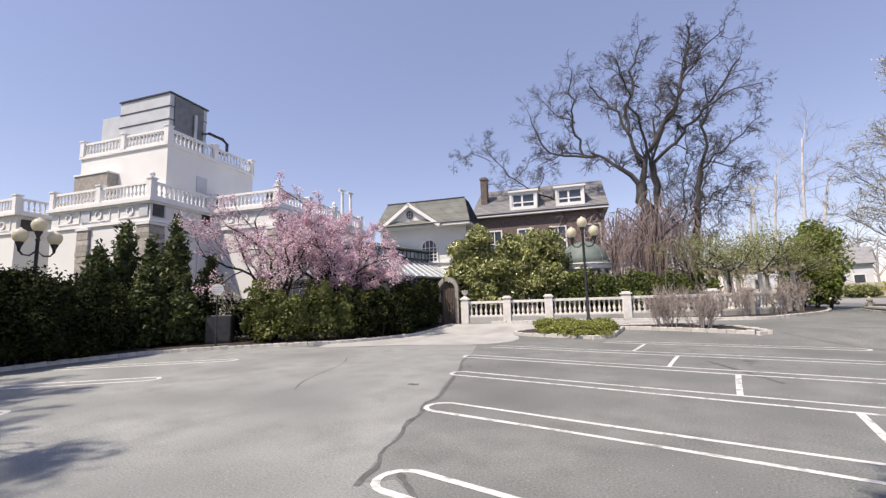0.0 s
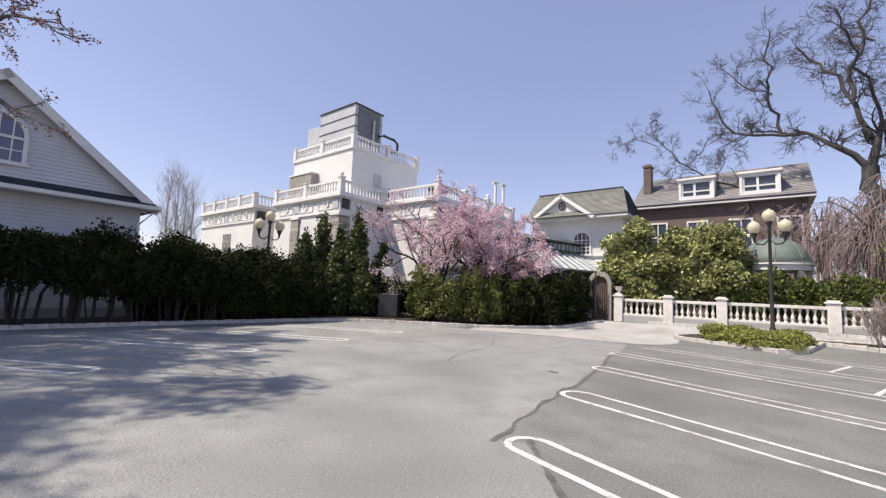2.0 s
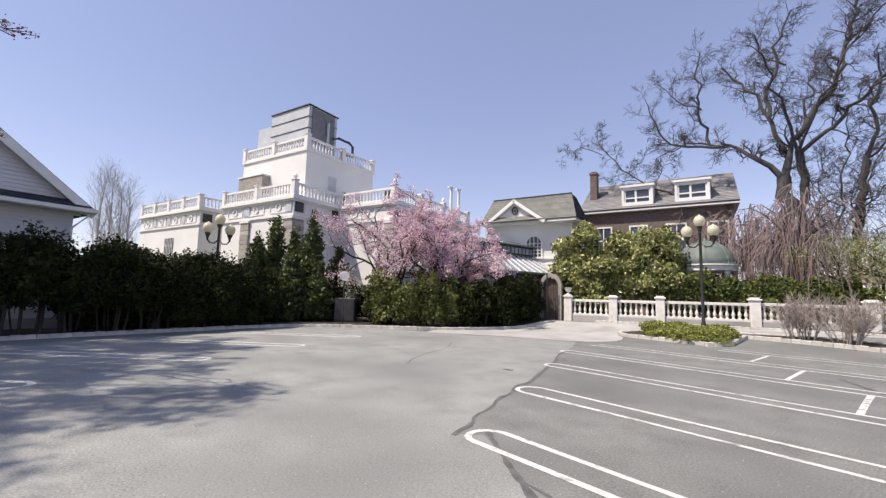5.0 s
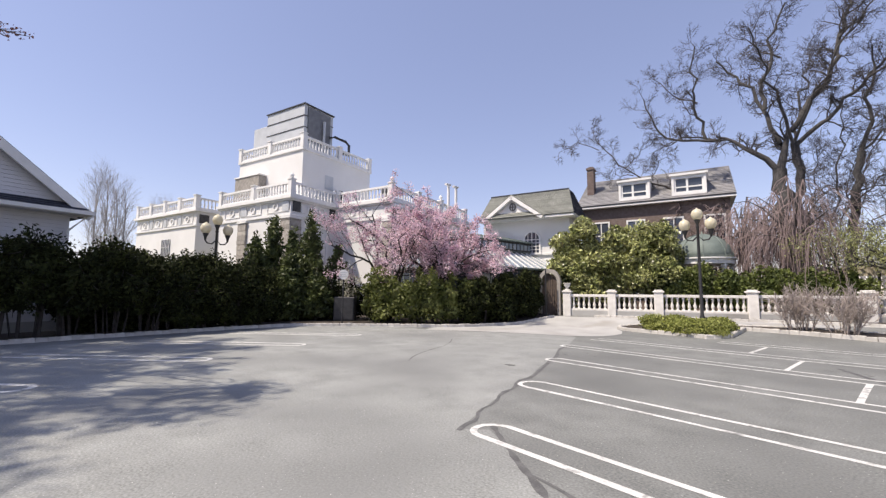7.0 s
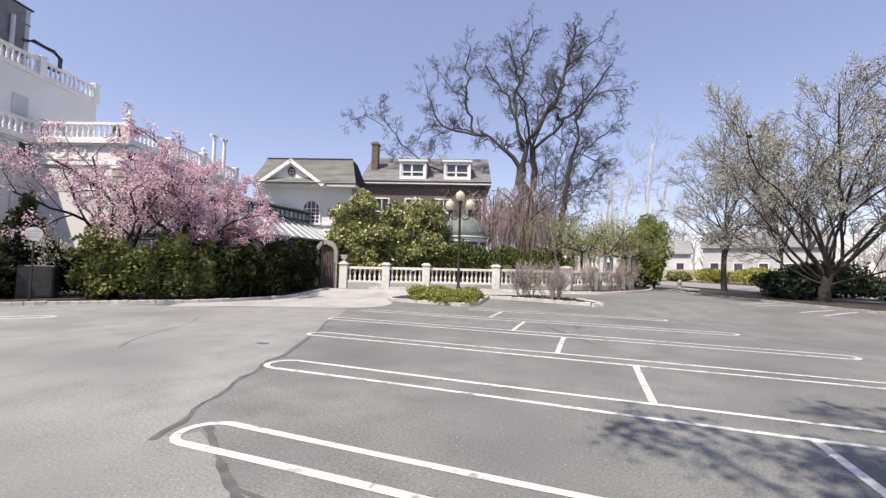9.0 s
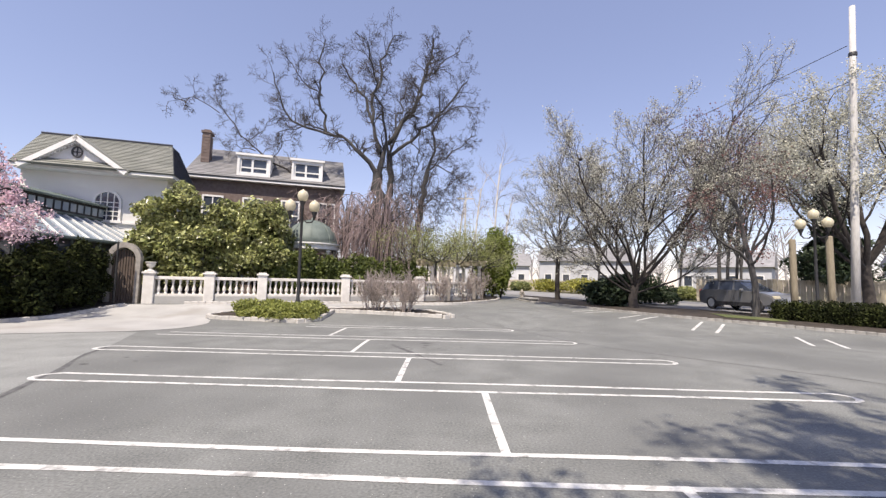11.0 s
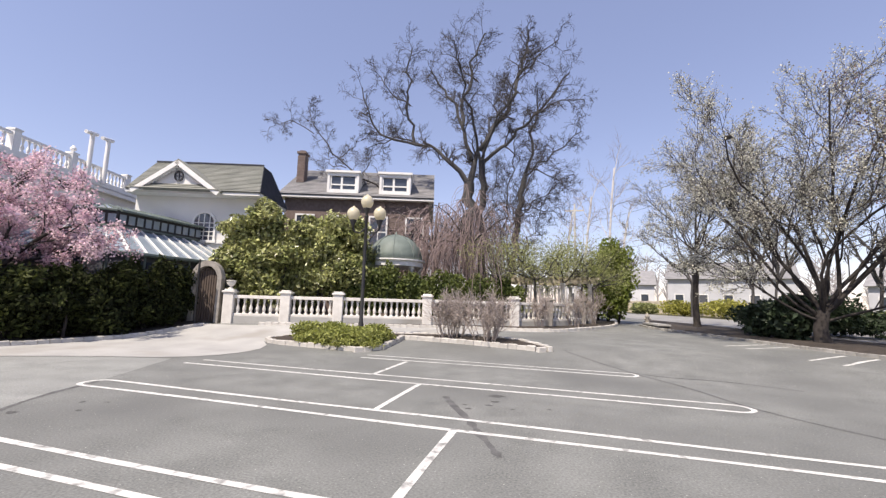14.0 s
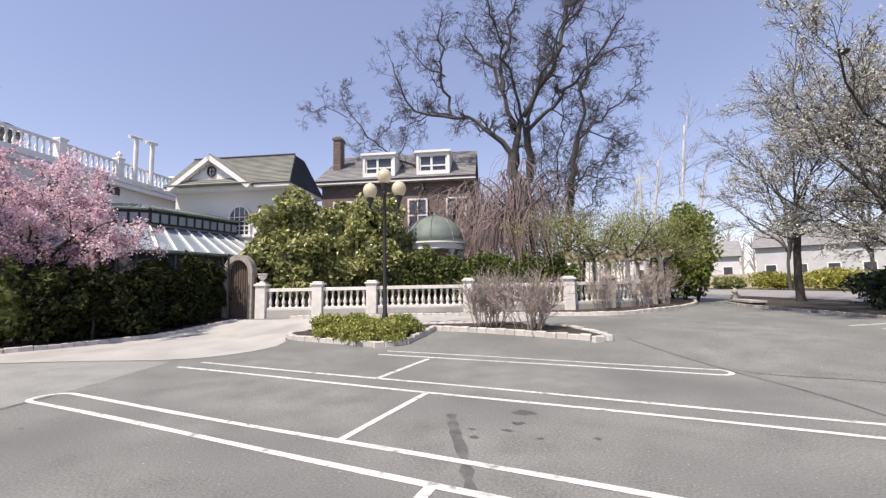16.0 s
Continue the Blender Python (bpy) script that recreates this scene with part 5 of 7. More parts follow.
for k, (h0, h1, off) in enumerate(((12.2, 12.3, -0.12), (10.6, 11.3, 0.1), (8.3, 8.0, 0.1), (7.8, 7.5, 0.12))):
    a, b = Vector((18.9 + off, 20, h0 + 0.4)), Vector((3 + off, 62, h1 + 0.8))
    c = Vector((44 + off, -12, h0 + 0.4))
    pts = [a.lerp(b, t / 12) - Vector((0, 0, 1.1 * 4 * (t / 12) * (1 - t / 12))) for t in range(13)]
    w = mesh_object("utility_wire", tube(bmesh.new(), [tuple(p) for p in pts], 0.016, 4), M_BLACK)
    tagged(w, "dark overhead wire hung between utility poles", "wire", "overhead wires")


# ---- car on the road ----
def car(x, y, turn):
    ob = thing("car", pose(x, y, ground_z(x, y) + 0.015, 0, 0, turn) @ Matrix.Diagonal((1, 1, 1.08, 1)), "silver-grey estate car with dark lower trim on the road", "car")
    silver = material("silver_car_paint", (0.2, 0.205, 0.22), (0.25, 0.255, 0.27), 0.3, 1, 30, 0.0, metal=0.3, coat=0.5)
    dark = M_DARKMETAL
    red = material("tail_light_red", (0.3, 0.02, 0.02), (0.4, 0.03, 0.03), 0.2, 2, 20, 0)
    bm = prism(bmesh.new(), [(-2.2, 0.35), (-2.22, 0.62), (-2.15, 0.98), (-1.2, 1.02), (0.75, 0.98), (1.75, 0.86), (2.15, 0.7), (2.2, 0.4), (1.75, 0.27), (-1.9, 0.27)], -0.86, 0.86)
    bmesh.ops.bevel(bm, geom=bm.edges[:], offset=0.05, segments=2, affect="EDGES")
    part("body", bm, silver, ob, smooth=False)
    bm = prism(bmesh.new(), [(-2.1, 0.97), (-1.85, 1.36), (-1.55, 1.47), (-0.3, 1.5), (0.15, 1.42), (0.95, 0.97)], -0.74, 0.74)
    for v in bm.verts:
        v.co.y *= 1 - 0.18 * max(0, v.co.z - 0.97) / 0.5
    part("cabin_glass", bm, M_GLASS, ob, "dark tinted windows")
    bm = prism(bmesh.new(), [(-1.88, 1.36), (-1.55, 1.49), (-0.3, 1.52), (0.18, 1.44), (0.12, 1.4), (-0.3, 1.46), (-1.5, 1.43), (-1.8, 1.33)], -0.66, 0.66)
    part("roof", bm, silver, ob)
    for s in (-1, 1):
        part("roof_rail", tube(bmesh.new(), [(-1.5, s * 0.58, 1.49), (-1.4, s * 0.58, 1.55), (-0.4, s * 0.58, 1.57), (-0.25, s * 0.58, 1.51)], 0.02, 5), dark, ob)
        for x0 in (-1.0, -0.1):
            part("pillar", slab(bmesh.new(), [(x0 - 0.05, s * 0.75, 0.97), (x0 + 0.05, s * 0.75, 0.97), (x0 + 0.03, s * 0.625, 1.45), (x0 - 0.05, s * 0.625, 1.45)], 0.02), silver, ob)
        part("sill", boxes((-1.1, s * 0.87 - 0.03, 0.24, 1.0, s * 0.87 + 0.03, 0.42)), dark, ob)
        part("headlight", boxes((2.0, s * 0.62 - 0.18, 0.62, 2.19, s * 0.62 + 0.18, 0.76), bevel=0.03), M_GLOBE, ob)
        part("tail_light", boxes((-2.24, s * 0.7 - 0.1, 0.7, -2.14, s * 0.7 + 0.1, 1.0), bevel=0.02), red, ob)
        part("mirror", boxes((0.5, s * 0.93 - 0.09, 0.95, 0.62, s * 0.93 + 0.09, 1.08), bevel=0.03), silver, ob)
        for x0 in (-1.33, 1.3):
            w = part("wheel", lathe(bmesh.new(), [(0.2, -0.1), (0.31, -0.1), (0.33, -0.06), (0.33, 0.06), (0.31, 0.1), (0.2, 0.1)], 20), dark, ob, "black tyre")
            w.matrix_basis = pose(x0, s * 0.8, 0.33, 90, 0, 0)
            r = part("rim", lathe(bmesh.new(), [(0.21, -0.105), (0.2, -0.112), (0.06, -0.09), (0.05, 0.09), (0.2, 0.112), (0.21, 0.105)], 14), M_METAL, w)
    return ob


car(16.9, 24.4, -76)

# ---- hedges, shrubs ----
def leafy(name, x, y, crowns, mat, n, size, seed, label, category, group="", stems=(), bark=M_BARKDARK, core=True, shell=0.5, long=1.5, lump=0.35, low=-1.0, twigs=0):
    """A leafy plant: crowns are (dx, dy, z, rx, ry, rz); stems run from the ground up to the first crown."""
    rng = random.Random(seed)
    z0 = ground_z(x, y) + 0.03
    ob = thing(name, pose(x, y, z0), label, category, group)
    limbs, shoots = [], []
    for dx, dy, r, h in stems:
        top = Vector((dx * 2.0 + rng.uniform(-0.2, 0.2), dy * 2 + rng.uniform(-0.2, 0.2), h))
        mid = Vector((dx * 1.4, dy * 1.4, h * 0.5)) + Vector((rng.uniform(-0.08, 0.08), rng.uniform(-0.08, 0.08), 0))
        limbs.append(([Vector((dx, dy, -0.08)), mid, top], [r, r * 0.8, r * 0.5]))
    for _ in range(twigs):
        c = rng.choice(crowns)
        d = Vector((rng.gauss(0, 1), rng.gauss(0, 1), rng.gauss(0, 0.8))).normalized()
        a = Vector(c[:3])
        b = a + Vector((d.x * c[3], d.y * c[4], d.z * c[5])) * rng.uniform(0.8, 1.12)
        shoots.append(([a, a.lerp(b, 0.5) + Vector((0, 0, 0.1)), b], [0.03, 0.02, 0.008]))
    for limb in limbs:
        data_object("stem", limbs_mesh("stem", [limb]), bark, ob, smooth=True)
    if shoots:
        tagged(data_object("branch_tuft", limbs_mesh("branch_tuft", shoots), bark, ob, smooth=True), kind="stuff")
    pts = np.concatenate([cloud(rng, int(n * (c[3] * c[4] * c[5]) ** 0.66 / sum((k[3] * k[4] * k[5]) ** 0.66 for k in crowns)), c[:3], c[3:], shell, lump=lump, low=low) for c in crowns])
    pts = pts[pts[:, 2] > 0.02]
    tagged(data_object("crown", leaves_mesh("crown", pts, size, seed, long=long), mat, ob), kind="stuff")
    if core:
        bm = bmesh.new()
        for k, c in enumerate(crowns):
            me = blob_mesh("core", c[:3], [r * 0.5 for r in c[3:]], seed + k)
            bm.from_mesh(me)
            bpy.data.meshes.remove(me)
        part("inner_crown", bm, mat, ob, smooth=True)
    return ob


rng = random.Random(5)
# the tall hedge along the kerb, bare-legged
HEDGE = resample([Vector((-14.0, -8.2)), Vector((-15.25, -3.8)), Vector((-16.4, 0.9)), Vector((-17.5, 5.3))], 0.95)
for n, (p, head) in enumerate(HEDGE):
    h = rng.uniform(2.45, 3.0) - (0.15 if p.y < -3 else 0)
    stems = [(rng.uniform(-0.3, 0.3), rng.uniform(-0.35, 0.35), rng.uniform(0.025, 0.055), h * 0.72) for _ in range(7)]
    low = 1.3 if p.y < -2.4 else 0.75 if p.y < 1.0 else 0.1
    mid = (h + low) / 2
    crowns = [(0, 0, mid + 0.15, 1.0, 0.95, (h - low) / 2), (rng.uniform(-0.3, 0.3), rng.uniform(-0.5, 0.5), h - 0.55, 0.75, 0.8, 0.6), (0.45, rng.uniform(-0.4, 0.4), mid - 0.2, 0.7, 0.7, 0.85), (0.3, rng.uniform(-0.5, 0.5), low + 0.5, 0.6, 0.7, 0.6)]
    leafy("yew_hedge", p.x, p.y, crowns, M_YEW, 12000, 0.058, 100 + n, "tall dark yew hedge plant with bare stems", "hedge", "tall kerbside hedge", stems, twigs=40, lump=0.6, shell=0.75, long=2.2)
# added fill row: dark foliage stands in for the shade behind the hedge
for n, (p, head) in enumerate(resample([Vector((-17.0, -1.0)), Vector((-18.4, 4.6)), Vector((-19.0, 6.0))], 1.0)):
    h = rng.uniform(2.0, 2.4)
    leafy("yew_hedge", p.x, p.y, [(0, 0, h * 0.5, 0.8, 0.8, h * 0.5), (rng.uniform(-0.3, 0.3), rng.uniform(-0.3, 0.3), 0.5, 0.75, 0.75, 0.6)], M_YEW, 4500, 0.09, 350 + n, "added yew shrub whose dark leaves stand in for the shade behind the tall hedge", "hedge", "shaded yews behind the hedge", [(0, 0, 0.05, h * 0.5)], twigs=12, lump=0.5)
# conical arborvitae
for n, (x, y, h, r) in enumerate(((-20.9, 6.5, 4.9, 0.95), (-20.3, 7.3, 4.2, 0.8), (-19.4, 7.9, 5.1, 0.85), (-20.4, 5.5, 3.8, 0.8), (-19.2, 9.3, 3.5, 0.8), (-18.9, 6.7, 2.8, 0.85), (-18.5, 7.9, 2.6, 0.8))):
    crowns = [(0, 0, 0.2 + h * f, r * w, r * w, h * 0.17) for f, w in ((0.12, 0.95), (0.3, 1.0), (0.48, 0.95), (0.65, 0.8), (0.8, 0.6), (0.93, 0.34))]
    leafy("arborvitae", x, y, crowns, M_ARBOR, 6000, 0.085, 140 + n, "slender conical arborvitae with dense green sprays", "conifer", "arborvitae by the hall", [(0, 0, 0.08, h * 0.5)], long=2.4, lump=0.6, shell=0.7, twigs=30)
# mid hedge in front of the conservatory
MID = resample([Vector((-16.0, 9.9)), Vector((-15.0, 10.7)), Vector((-13.9, 11.9)), Vector((-13.15, 13.3)), Vector((-12.95, 15.2)), Vector((-12.98, 17.7))], 0.85)
for n, (p, head) in enumerate(MID):
    h = rng.uniform(1.85, 2.7)
    crowns = [(0, 0, h * 0.52, 0.85, 0.85, h * 0.46), (0.2, -0.2, h * 0.75, 0.6, 0.6, 0.55), (rng.uniform(-0.4, 0.4), rng.uniform(-0.4, 0.4), h * 0.35, 0.8, 0.8, 0.7)]
    crowns += [(rng.uniform(-0.8, 0.8), rng.uniform(-0.8, 0.8), h * rng.uniform(0.3, 0.95), rng.uniform(0.2, 0.4), rng.uniform(0.2, 0.4), rng.uniform(0.25, 0.5)) for _ in range(9)]
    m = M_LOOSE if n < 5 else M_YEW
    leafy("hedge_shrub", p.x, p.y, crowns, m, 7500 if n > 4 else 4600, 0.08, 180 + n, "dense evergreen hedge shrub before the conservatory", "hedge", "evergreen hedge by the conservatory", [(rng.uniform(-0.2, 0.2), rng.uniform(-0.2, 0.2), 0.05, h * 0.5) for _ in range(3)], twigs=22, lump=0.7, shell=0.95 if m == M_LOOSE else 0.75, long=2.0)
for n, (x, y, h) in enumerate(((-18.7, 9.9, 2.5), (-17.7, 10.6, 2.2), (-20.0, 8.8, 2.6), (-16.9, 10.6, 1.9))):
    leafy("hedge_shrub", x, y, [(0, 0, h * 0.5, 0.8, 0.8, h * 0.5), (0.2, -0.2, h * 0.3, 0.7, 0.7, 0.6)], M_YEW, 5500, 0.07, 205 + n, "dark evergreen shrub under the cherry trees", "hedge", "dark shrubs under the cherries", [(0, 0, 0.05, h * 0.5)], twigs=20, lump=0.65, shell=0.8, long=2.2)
# big glossy evergreen behind the balustrade
for n, (x, y, w, h) in enumerate(((-12.0, 20.3, 1.4, 4.7), (-11.2, 20.9, 1.8, 5.4), (-9.7, 21.6, 1.8, 5.7), (-8.3, 22.1, 1.5, 5.0))):
    r3 = random.Random(900 + n)
    cr = [(0, 0, h * 0.42, w * 0.75, w * 0.7, h * 0.34)]
    for k in range(16):
        t, u = r3.uniform(0, 6.283), r3.uniform(0.12, 0.95)
        q = w * (0.75 - 0.45 * max(0, u - 0.45)) * r3.uniform(0.6, 1.1)
        cr.append((q * math.cos(t), q * math.sin(t), 0.5 + (h - 0.9) * u, r3.uniform(0.55, 0.85), r3.uniform(0.55, 0.85), r3.uniform(0.45, 0.75)))
    leafy("evergreen_magnolia", x, y, cr, M_LAUREL, 19000, 0.105, 220 + n, "large evergreen shrub with glossy yellow-green leaves", "shrub", "glossy evergreens behind the balustrade", [(dx, dy, 0.055, h * 0.5) for dx, dy in ((-0.4, 0), (0.1, 0.2), (0.4, -0.1), (0, -0.3))], twigs=24, long=2.0, lump=0.65, shell=0.85, bark=M_BARK)
for n, (x, y, h, w) in enumerate(((-7.3, 21.9, 3.3, 1.05), (-6.2, 22.6, 2.7, 0.95), (-5.0, 23.0, 2.5, 0.9), (-3.8, 23.4, 2.4, 0.9), (-2.4, 24.2, 2.3, 0.9), (-1.2, 25.0, 2.2, 0.9), (-8.6, 22.8, 3.2, 0.9))):
    leafy("garden_shrub", x, y, [(0, 0, h * 0.5, w, w * 0.9, h * 0.48), (rng.uniform(-0.4, 0.4), 0, h * 0.75, w * 0.6, w * 0.6, h * 0.26)], M_BRIGHT, 5200, 0.1, 240 + n, "dense green garden shrub behind the balustrade", "shrub", "garden shrubs", [(0, 0, 0.05, h * 0.5), (0.2, 0.1, 0.04, h * 0.5)], twigs=16, lump=0.6, shell=0.75)
# low junipers in the island
for n, (x, y, w, h) in enumerate(((-6.0, 16.15, 0.62, 0.5), (-5.3, 16.35, 0.6, 0.48), (-4.75, 15.9, 0.66, 0.46), (-4.1, 16.0, 0.6, 0.5), (-3.95, 16.6, 0.5, 0.45), (-5.5, 15.95, 0.5, 0.36))):
    leafy("low_juniper", x, y, [(0, 0, 0.12 + h * 0.45, w, w * 0.8, h * 0.52), (0.15, -0.1, 0.15, w * 0.95, w * 0.75, 0.2)], M_BOXWOOD, 4200, 0.042, 260 + n, "low spreading yellow-green juniper in the island", "shrub", "junipers in the island", twigs=6, long=2.2)
# large shrub at the end of the balustrade, its leaf colour brightened as sunlit
leafy("rounded_evergreen", 4.0, 31.5, [(0, 0, 2.3, 1.5, 1.5, 2.1), (0.2, 0, 3.9, 1.2, 1.2, 1.1), (0.6, -0.3, 1.6, 1.2, 1.2, 1.4)], M_SUNNY, 15000, 0.12, 280, "large rounded evergreen beside the entrance, sunlight put into its bright green leaf colour", "shrub", "", [(0, 0, 0.1, 2.2), (0.5, -0.3, 0.08, 1.6), (-0.5, 0.2, 0.08, 1.6)], twigs=40, lump=0.65, shell=0.8)
# dark juniper spreading behind the pear tree
leafy("spreading_juniper", 12.9, 28.5, [(0, 0, 0.9, 1.9, 1.3, 0.95), (-2.0, 1.2, 0.9, 1.2, 1.1, 1.0), (1.4, -1.0, 0.6, 1.2, 0.9, 0.6), (-0.8, 0.4, 1.3, 0.8, 0.8, 0.6)], M_PINE, 11000, 0.09, 290, "broad dark spreading juniper at the roadside", "shrub", "", [(0, 0, 0.08, 1.2)], twigs=60, long=2.8, lump=0.75, shell=0.85)
leafy("spreading_juniper", 10.0, 24.6, [(0, 0, 0.9, 0.9, 0.9, 0.9), (-0.5, 0.7, 0.7, 0.8, 0.8, 0.7)], M_PINE, 5000, 0.11, 291, "dark juniper shrub behind the pear trunk", "shrub", "", [(0, 0, 0.05, 0.8)], twigs=14, long=2.2)
# clipped box hedges at the verge
for n, (x, y) in enumerate(((15.6, 17.4), (19.3, 14.9))):
    r4 = random.Random(300 + n)
    row = [(-1.5 + 0.43 * k, 1.05 - 0.3 * k, z, 0.42, 0.42, 0.34) for k in range(8) for z in (0.28, 0.56)]
    leafy("clipped_hedge", x, y, row, M_YEW, 15000, 0.045, 300 + n, "low clipped dark hedge on the verge", "hedge", "clipped hedges", [(-0.9 + 0.6 * k, 0.6 - 0.4 * k, 0.03, 0.4) for k in range(4)], lump=0.12, long=2.0, shell=0.4)
for x, y, h in ((15.35, 19.35, 3.35), (16.35, 18.75, 3.45)):
    wp = thing("wooden_post", pose(x, y, ground_z(x, y)), "round pale weathered wooden post behind the clipped hedge", "post", "wooden posts")
    part("shaft", lathe(bmesh.new(), [(0.13, -0.1), (0.125, 1.2), (0.12, h - 0.05), (0.1, h), (0.01, h + 0.005)], 10), M_POSTWOOD, wp, smooth=True)
# forsythia and far shrubs along the road
for n, (x, y, w, h) in enumerate(((12.0, 50, 1.6, 1.5), (15, 47.5, 1.9, 1.7), (17.8, 44.5, 1.7, 1.5), (5.0, 55, 1.5, 1.6))):
    leafy("forsythia", x, y, [(0, 0, h * 0.5, w, w, h * 0.55), (w * 0.6, -0.3, h * 0.4, w * 0.7, w * 0.7, h * 0.5)], M_YELLOW, 3200, 0.13, 310 + n, "forsythia bush in yellow bloom across the road", "shrub", "yellow forsythias", twigs=20, core=False, shell=0.9)
for n, (x, y, w, h) in enumerate(((19.5, 42, 1.8, 1.2), (9.5, 52, 1.3, 1.1), (21.5, 38.0, 1.6, 1.0))):
    leafy("roadside_shrub", x, y, [(0, 0, h * 0.5, w, w, h * 0.55)], M_SPRING, 3000, 0.16, 320 + n, "loose greening shrub across the road", "shrub", "roadside shrubs", twigs=14, core=False, shell=0.9)


# ---- trees ----
def tree(name, x, y, seed, stems, label, category="tree", group="", bark=M_BARK, twig=M_TWIG, kids=(0, 4, 4, 4, 4), level=3, leaf=None, leaf_n=0, leaf_size=0.1, bend=0.2, rise=0.1, spread=0.8, ratio=0.6, droop=0.0, scatter=0.12, trunk=None, z=None):
    """stems: (azimuth, lean, length, radius, start height) in degrees and metres; trunk: (height, radius, lean x, lean y)."""
    rng = random.Random(seed)
    ob = thing(name, pose(x, y, ground_z(x, y) if z is None else z), label, category, group)
    big, out, tips = [], [], []
    top = Vector((0, 0, 0))
    if trunk:
        h, r, lx, ly = trunk
        pts = [Vector((lx * f * f + 0.06 * math.sin(f * 5 + seed), ly * f * f, -0.1 + h * f)) for f in (0, 0.08, 0.25, 0.5, 0.75, 1)]
        big.append((pts, [r * 1.5, r * 1.12, r, r * 0.92, r * 0.86, r * 0.8]))
        top = pts[-1]
    for az, lean, length, radius, h0 in stems:
        w = Vector((math.cos(radians(az)) * math.sin(radians(lean)), math.sin(radians(az)) * math.sin(radians(lean)), math.cos(radians(lean))))
        start = Vector((top.x * (h0 / top.z) ** 2 if top.z else 0, top.y * (h0 / top.z) ** 2 if top.z else 0, h0)) if trunk else Vector((w.x * 0.1, w.y * 0.1, -0.05))
        grow(rng, start, w, length, radius, level, kids, out, tips, bend, rise, spread, ratio, droop=droop)
    thick = [l for l in out if l[1][0] > 0.03]
    thin = [l for l in out if l[1][0] <= 0.03]
    data_object("trunk", limbs_mesh("trunk", big + thick), bark, ob, smooth=True)
    if thin:
        tagged(data_object("twig_crown", limbs_mesh("twig_crown", thin), twig, ob), kind="stuff")
    if leaf and leaf_n:
        r = np.random.RandomState(seed)
        t = np.array([tuple(p) for p in tips])
        pts = t[r.randint(0, len(t), leaf_n)] + r.normal(0, scatter, (leaf_n, 3))
        tagged(data_object("blossom", leaves_mesh("blossom", pts, leaf_size, seed, long=1.2), leaf, ob), kind="stuff")
    return ob


# gnarled trees whose main limbs are led from one place to another, in a plane that faces the car park
def led_tree(name, x, y, seed, limbs, label, twig_len=1.0, bark=M_BARK):
    """limbs: (start u, start z, end u, end z, end depth, bow u, bow z, radius); u runs along the street side, depth away from it."""
    rng = random.Random(seed)
    ob = thing(name, pose(x, y, ground_z(x, y)), label, "tree", "great bare trees")
    side, deep, up = Vector((0.983, 0.186, 0)), Vector((-0.186, 0.983, 0)), Vector((0, 0, 1))
    out, tips = [], []
    for u0, z0, u1, z1, v1, bu, bz, r in limbs:
        a, b = side * u0 + up * z0, side * u1 + up * z1 + deep * v1
        a += deep * (v1 * 0.15)
        size = (b - a).length
        steps = max(5, int(size / 0.55))
        pts, radii = [], []
        for k in range(steps + 1):
            f = k / steps
            jit = 0.13 * min(1, 4 * f * (1 - f) + 0.2 * f)
            pts.append(a.lerp(b, f) + (side * bu + up * bz) * 4 * f * (1 - f) + Vector((rng.gauss(0, jit), rng.gauss(0, jit), rng.gauss(0, jit))))
            radii.append(r * (0.7 if z0 > 1 else 0.9) * (1 - (0.66 if z0 > 1 else 0.25) * f))
        out.append((pts, radii))
        if z0 < 1:
            continue
        for k in range(int(size * 3.2)):
            f = 0.22 + 0.78 * (k + rng.random()) / int(size * 3.2)
            i = min(int(f * steps), steps - 1)
            at = pts[i].lerp(pts[i + 1], f * steps - i)
            along = (pts[i + 1] - pts[i]).normalized()
            away = along.orthogonal().normalized()
            away.rotate(Matrix.Rotation(rng.uniform(0, 6.283), 3, along))
            way = along * 0.55 + away * 0.8 + up * 0.15
            grow(rng, at, way, twig_len * rng.uniform(0.8, 2.0), min(max(radii[i] * 0.4, 0.02), 0.06), 2, (0, 7, 8), out, tips, 0.42, 0.03, 1.0, 0.55)
    for limb in [l for l in out if l[1][0] > 0.065]:
        data_object("limb", limbs_mesh("limb", [limb]), bark, ob, smooth=True)
    tagged(data_object("twig_crown", limbs_mesh("twig_crown", [l for l in out if l[1][0] <= 0.065]), M_TWIG, ob), kind="stuff")
    return ob


led_tree("bare_tree", -3.7, 29.4, 11, [
    (0.3, -0.2, -0.4, 8.3, 0, -0.3, 0, 0.5), (-0.4, 8.0, 0.1, 10.6, 0, -0.1, 0, 0.36), (-0.5, 8.2, -3.3, 10.7, -0.5, -0.2, 0.5, 0.25), (-3.1, 10.6, -7.3, 14.3, -0.8, -0.8, -1.0, 0.14),
    (-3.2, 10.7, -7.2, 10.9, 0.8, 0, 0.5, 0.1), (-3.9, 10.8, -4.1, 16.8, -1.0, -0.4, 0, 0.14), (-4.3, 13.4, -6.9, 16.0, 0, 0, -0.2, 0.08), (-0.3, 9.8, -3.2, 16.2, 0.8, 0.3, 0.4, 0.19),
    (-0.9, 12.0, 0.4, 18.3, 0, -0.3, 0, 0.17), (0, 15.0, -1.9, 17.2, 0.6, 0, 0, 0.08), (0.2, 10.4, 3.1, 18.4, 0, 0.7, 0, 0.24), (2.5, 15.2, 5.0, 17.4, -0.5, 0, 0, 0.1)], "great bare deciduous tree with dark gnarled limbs", 0.84)
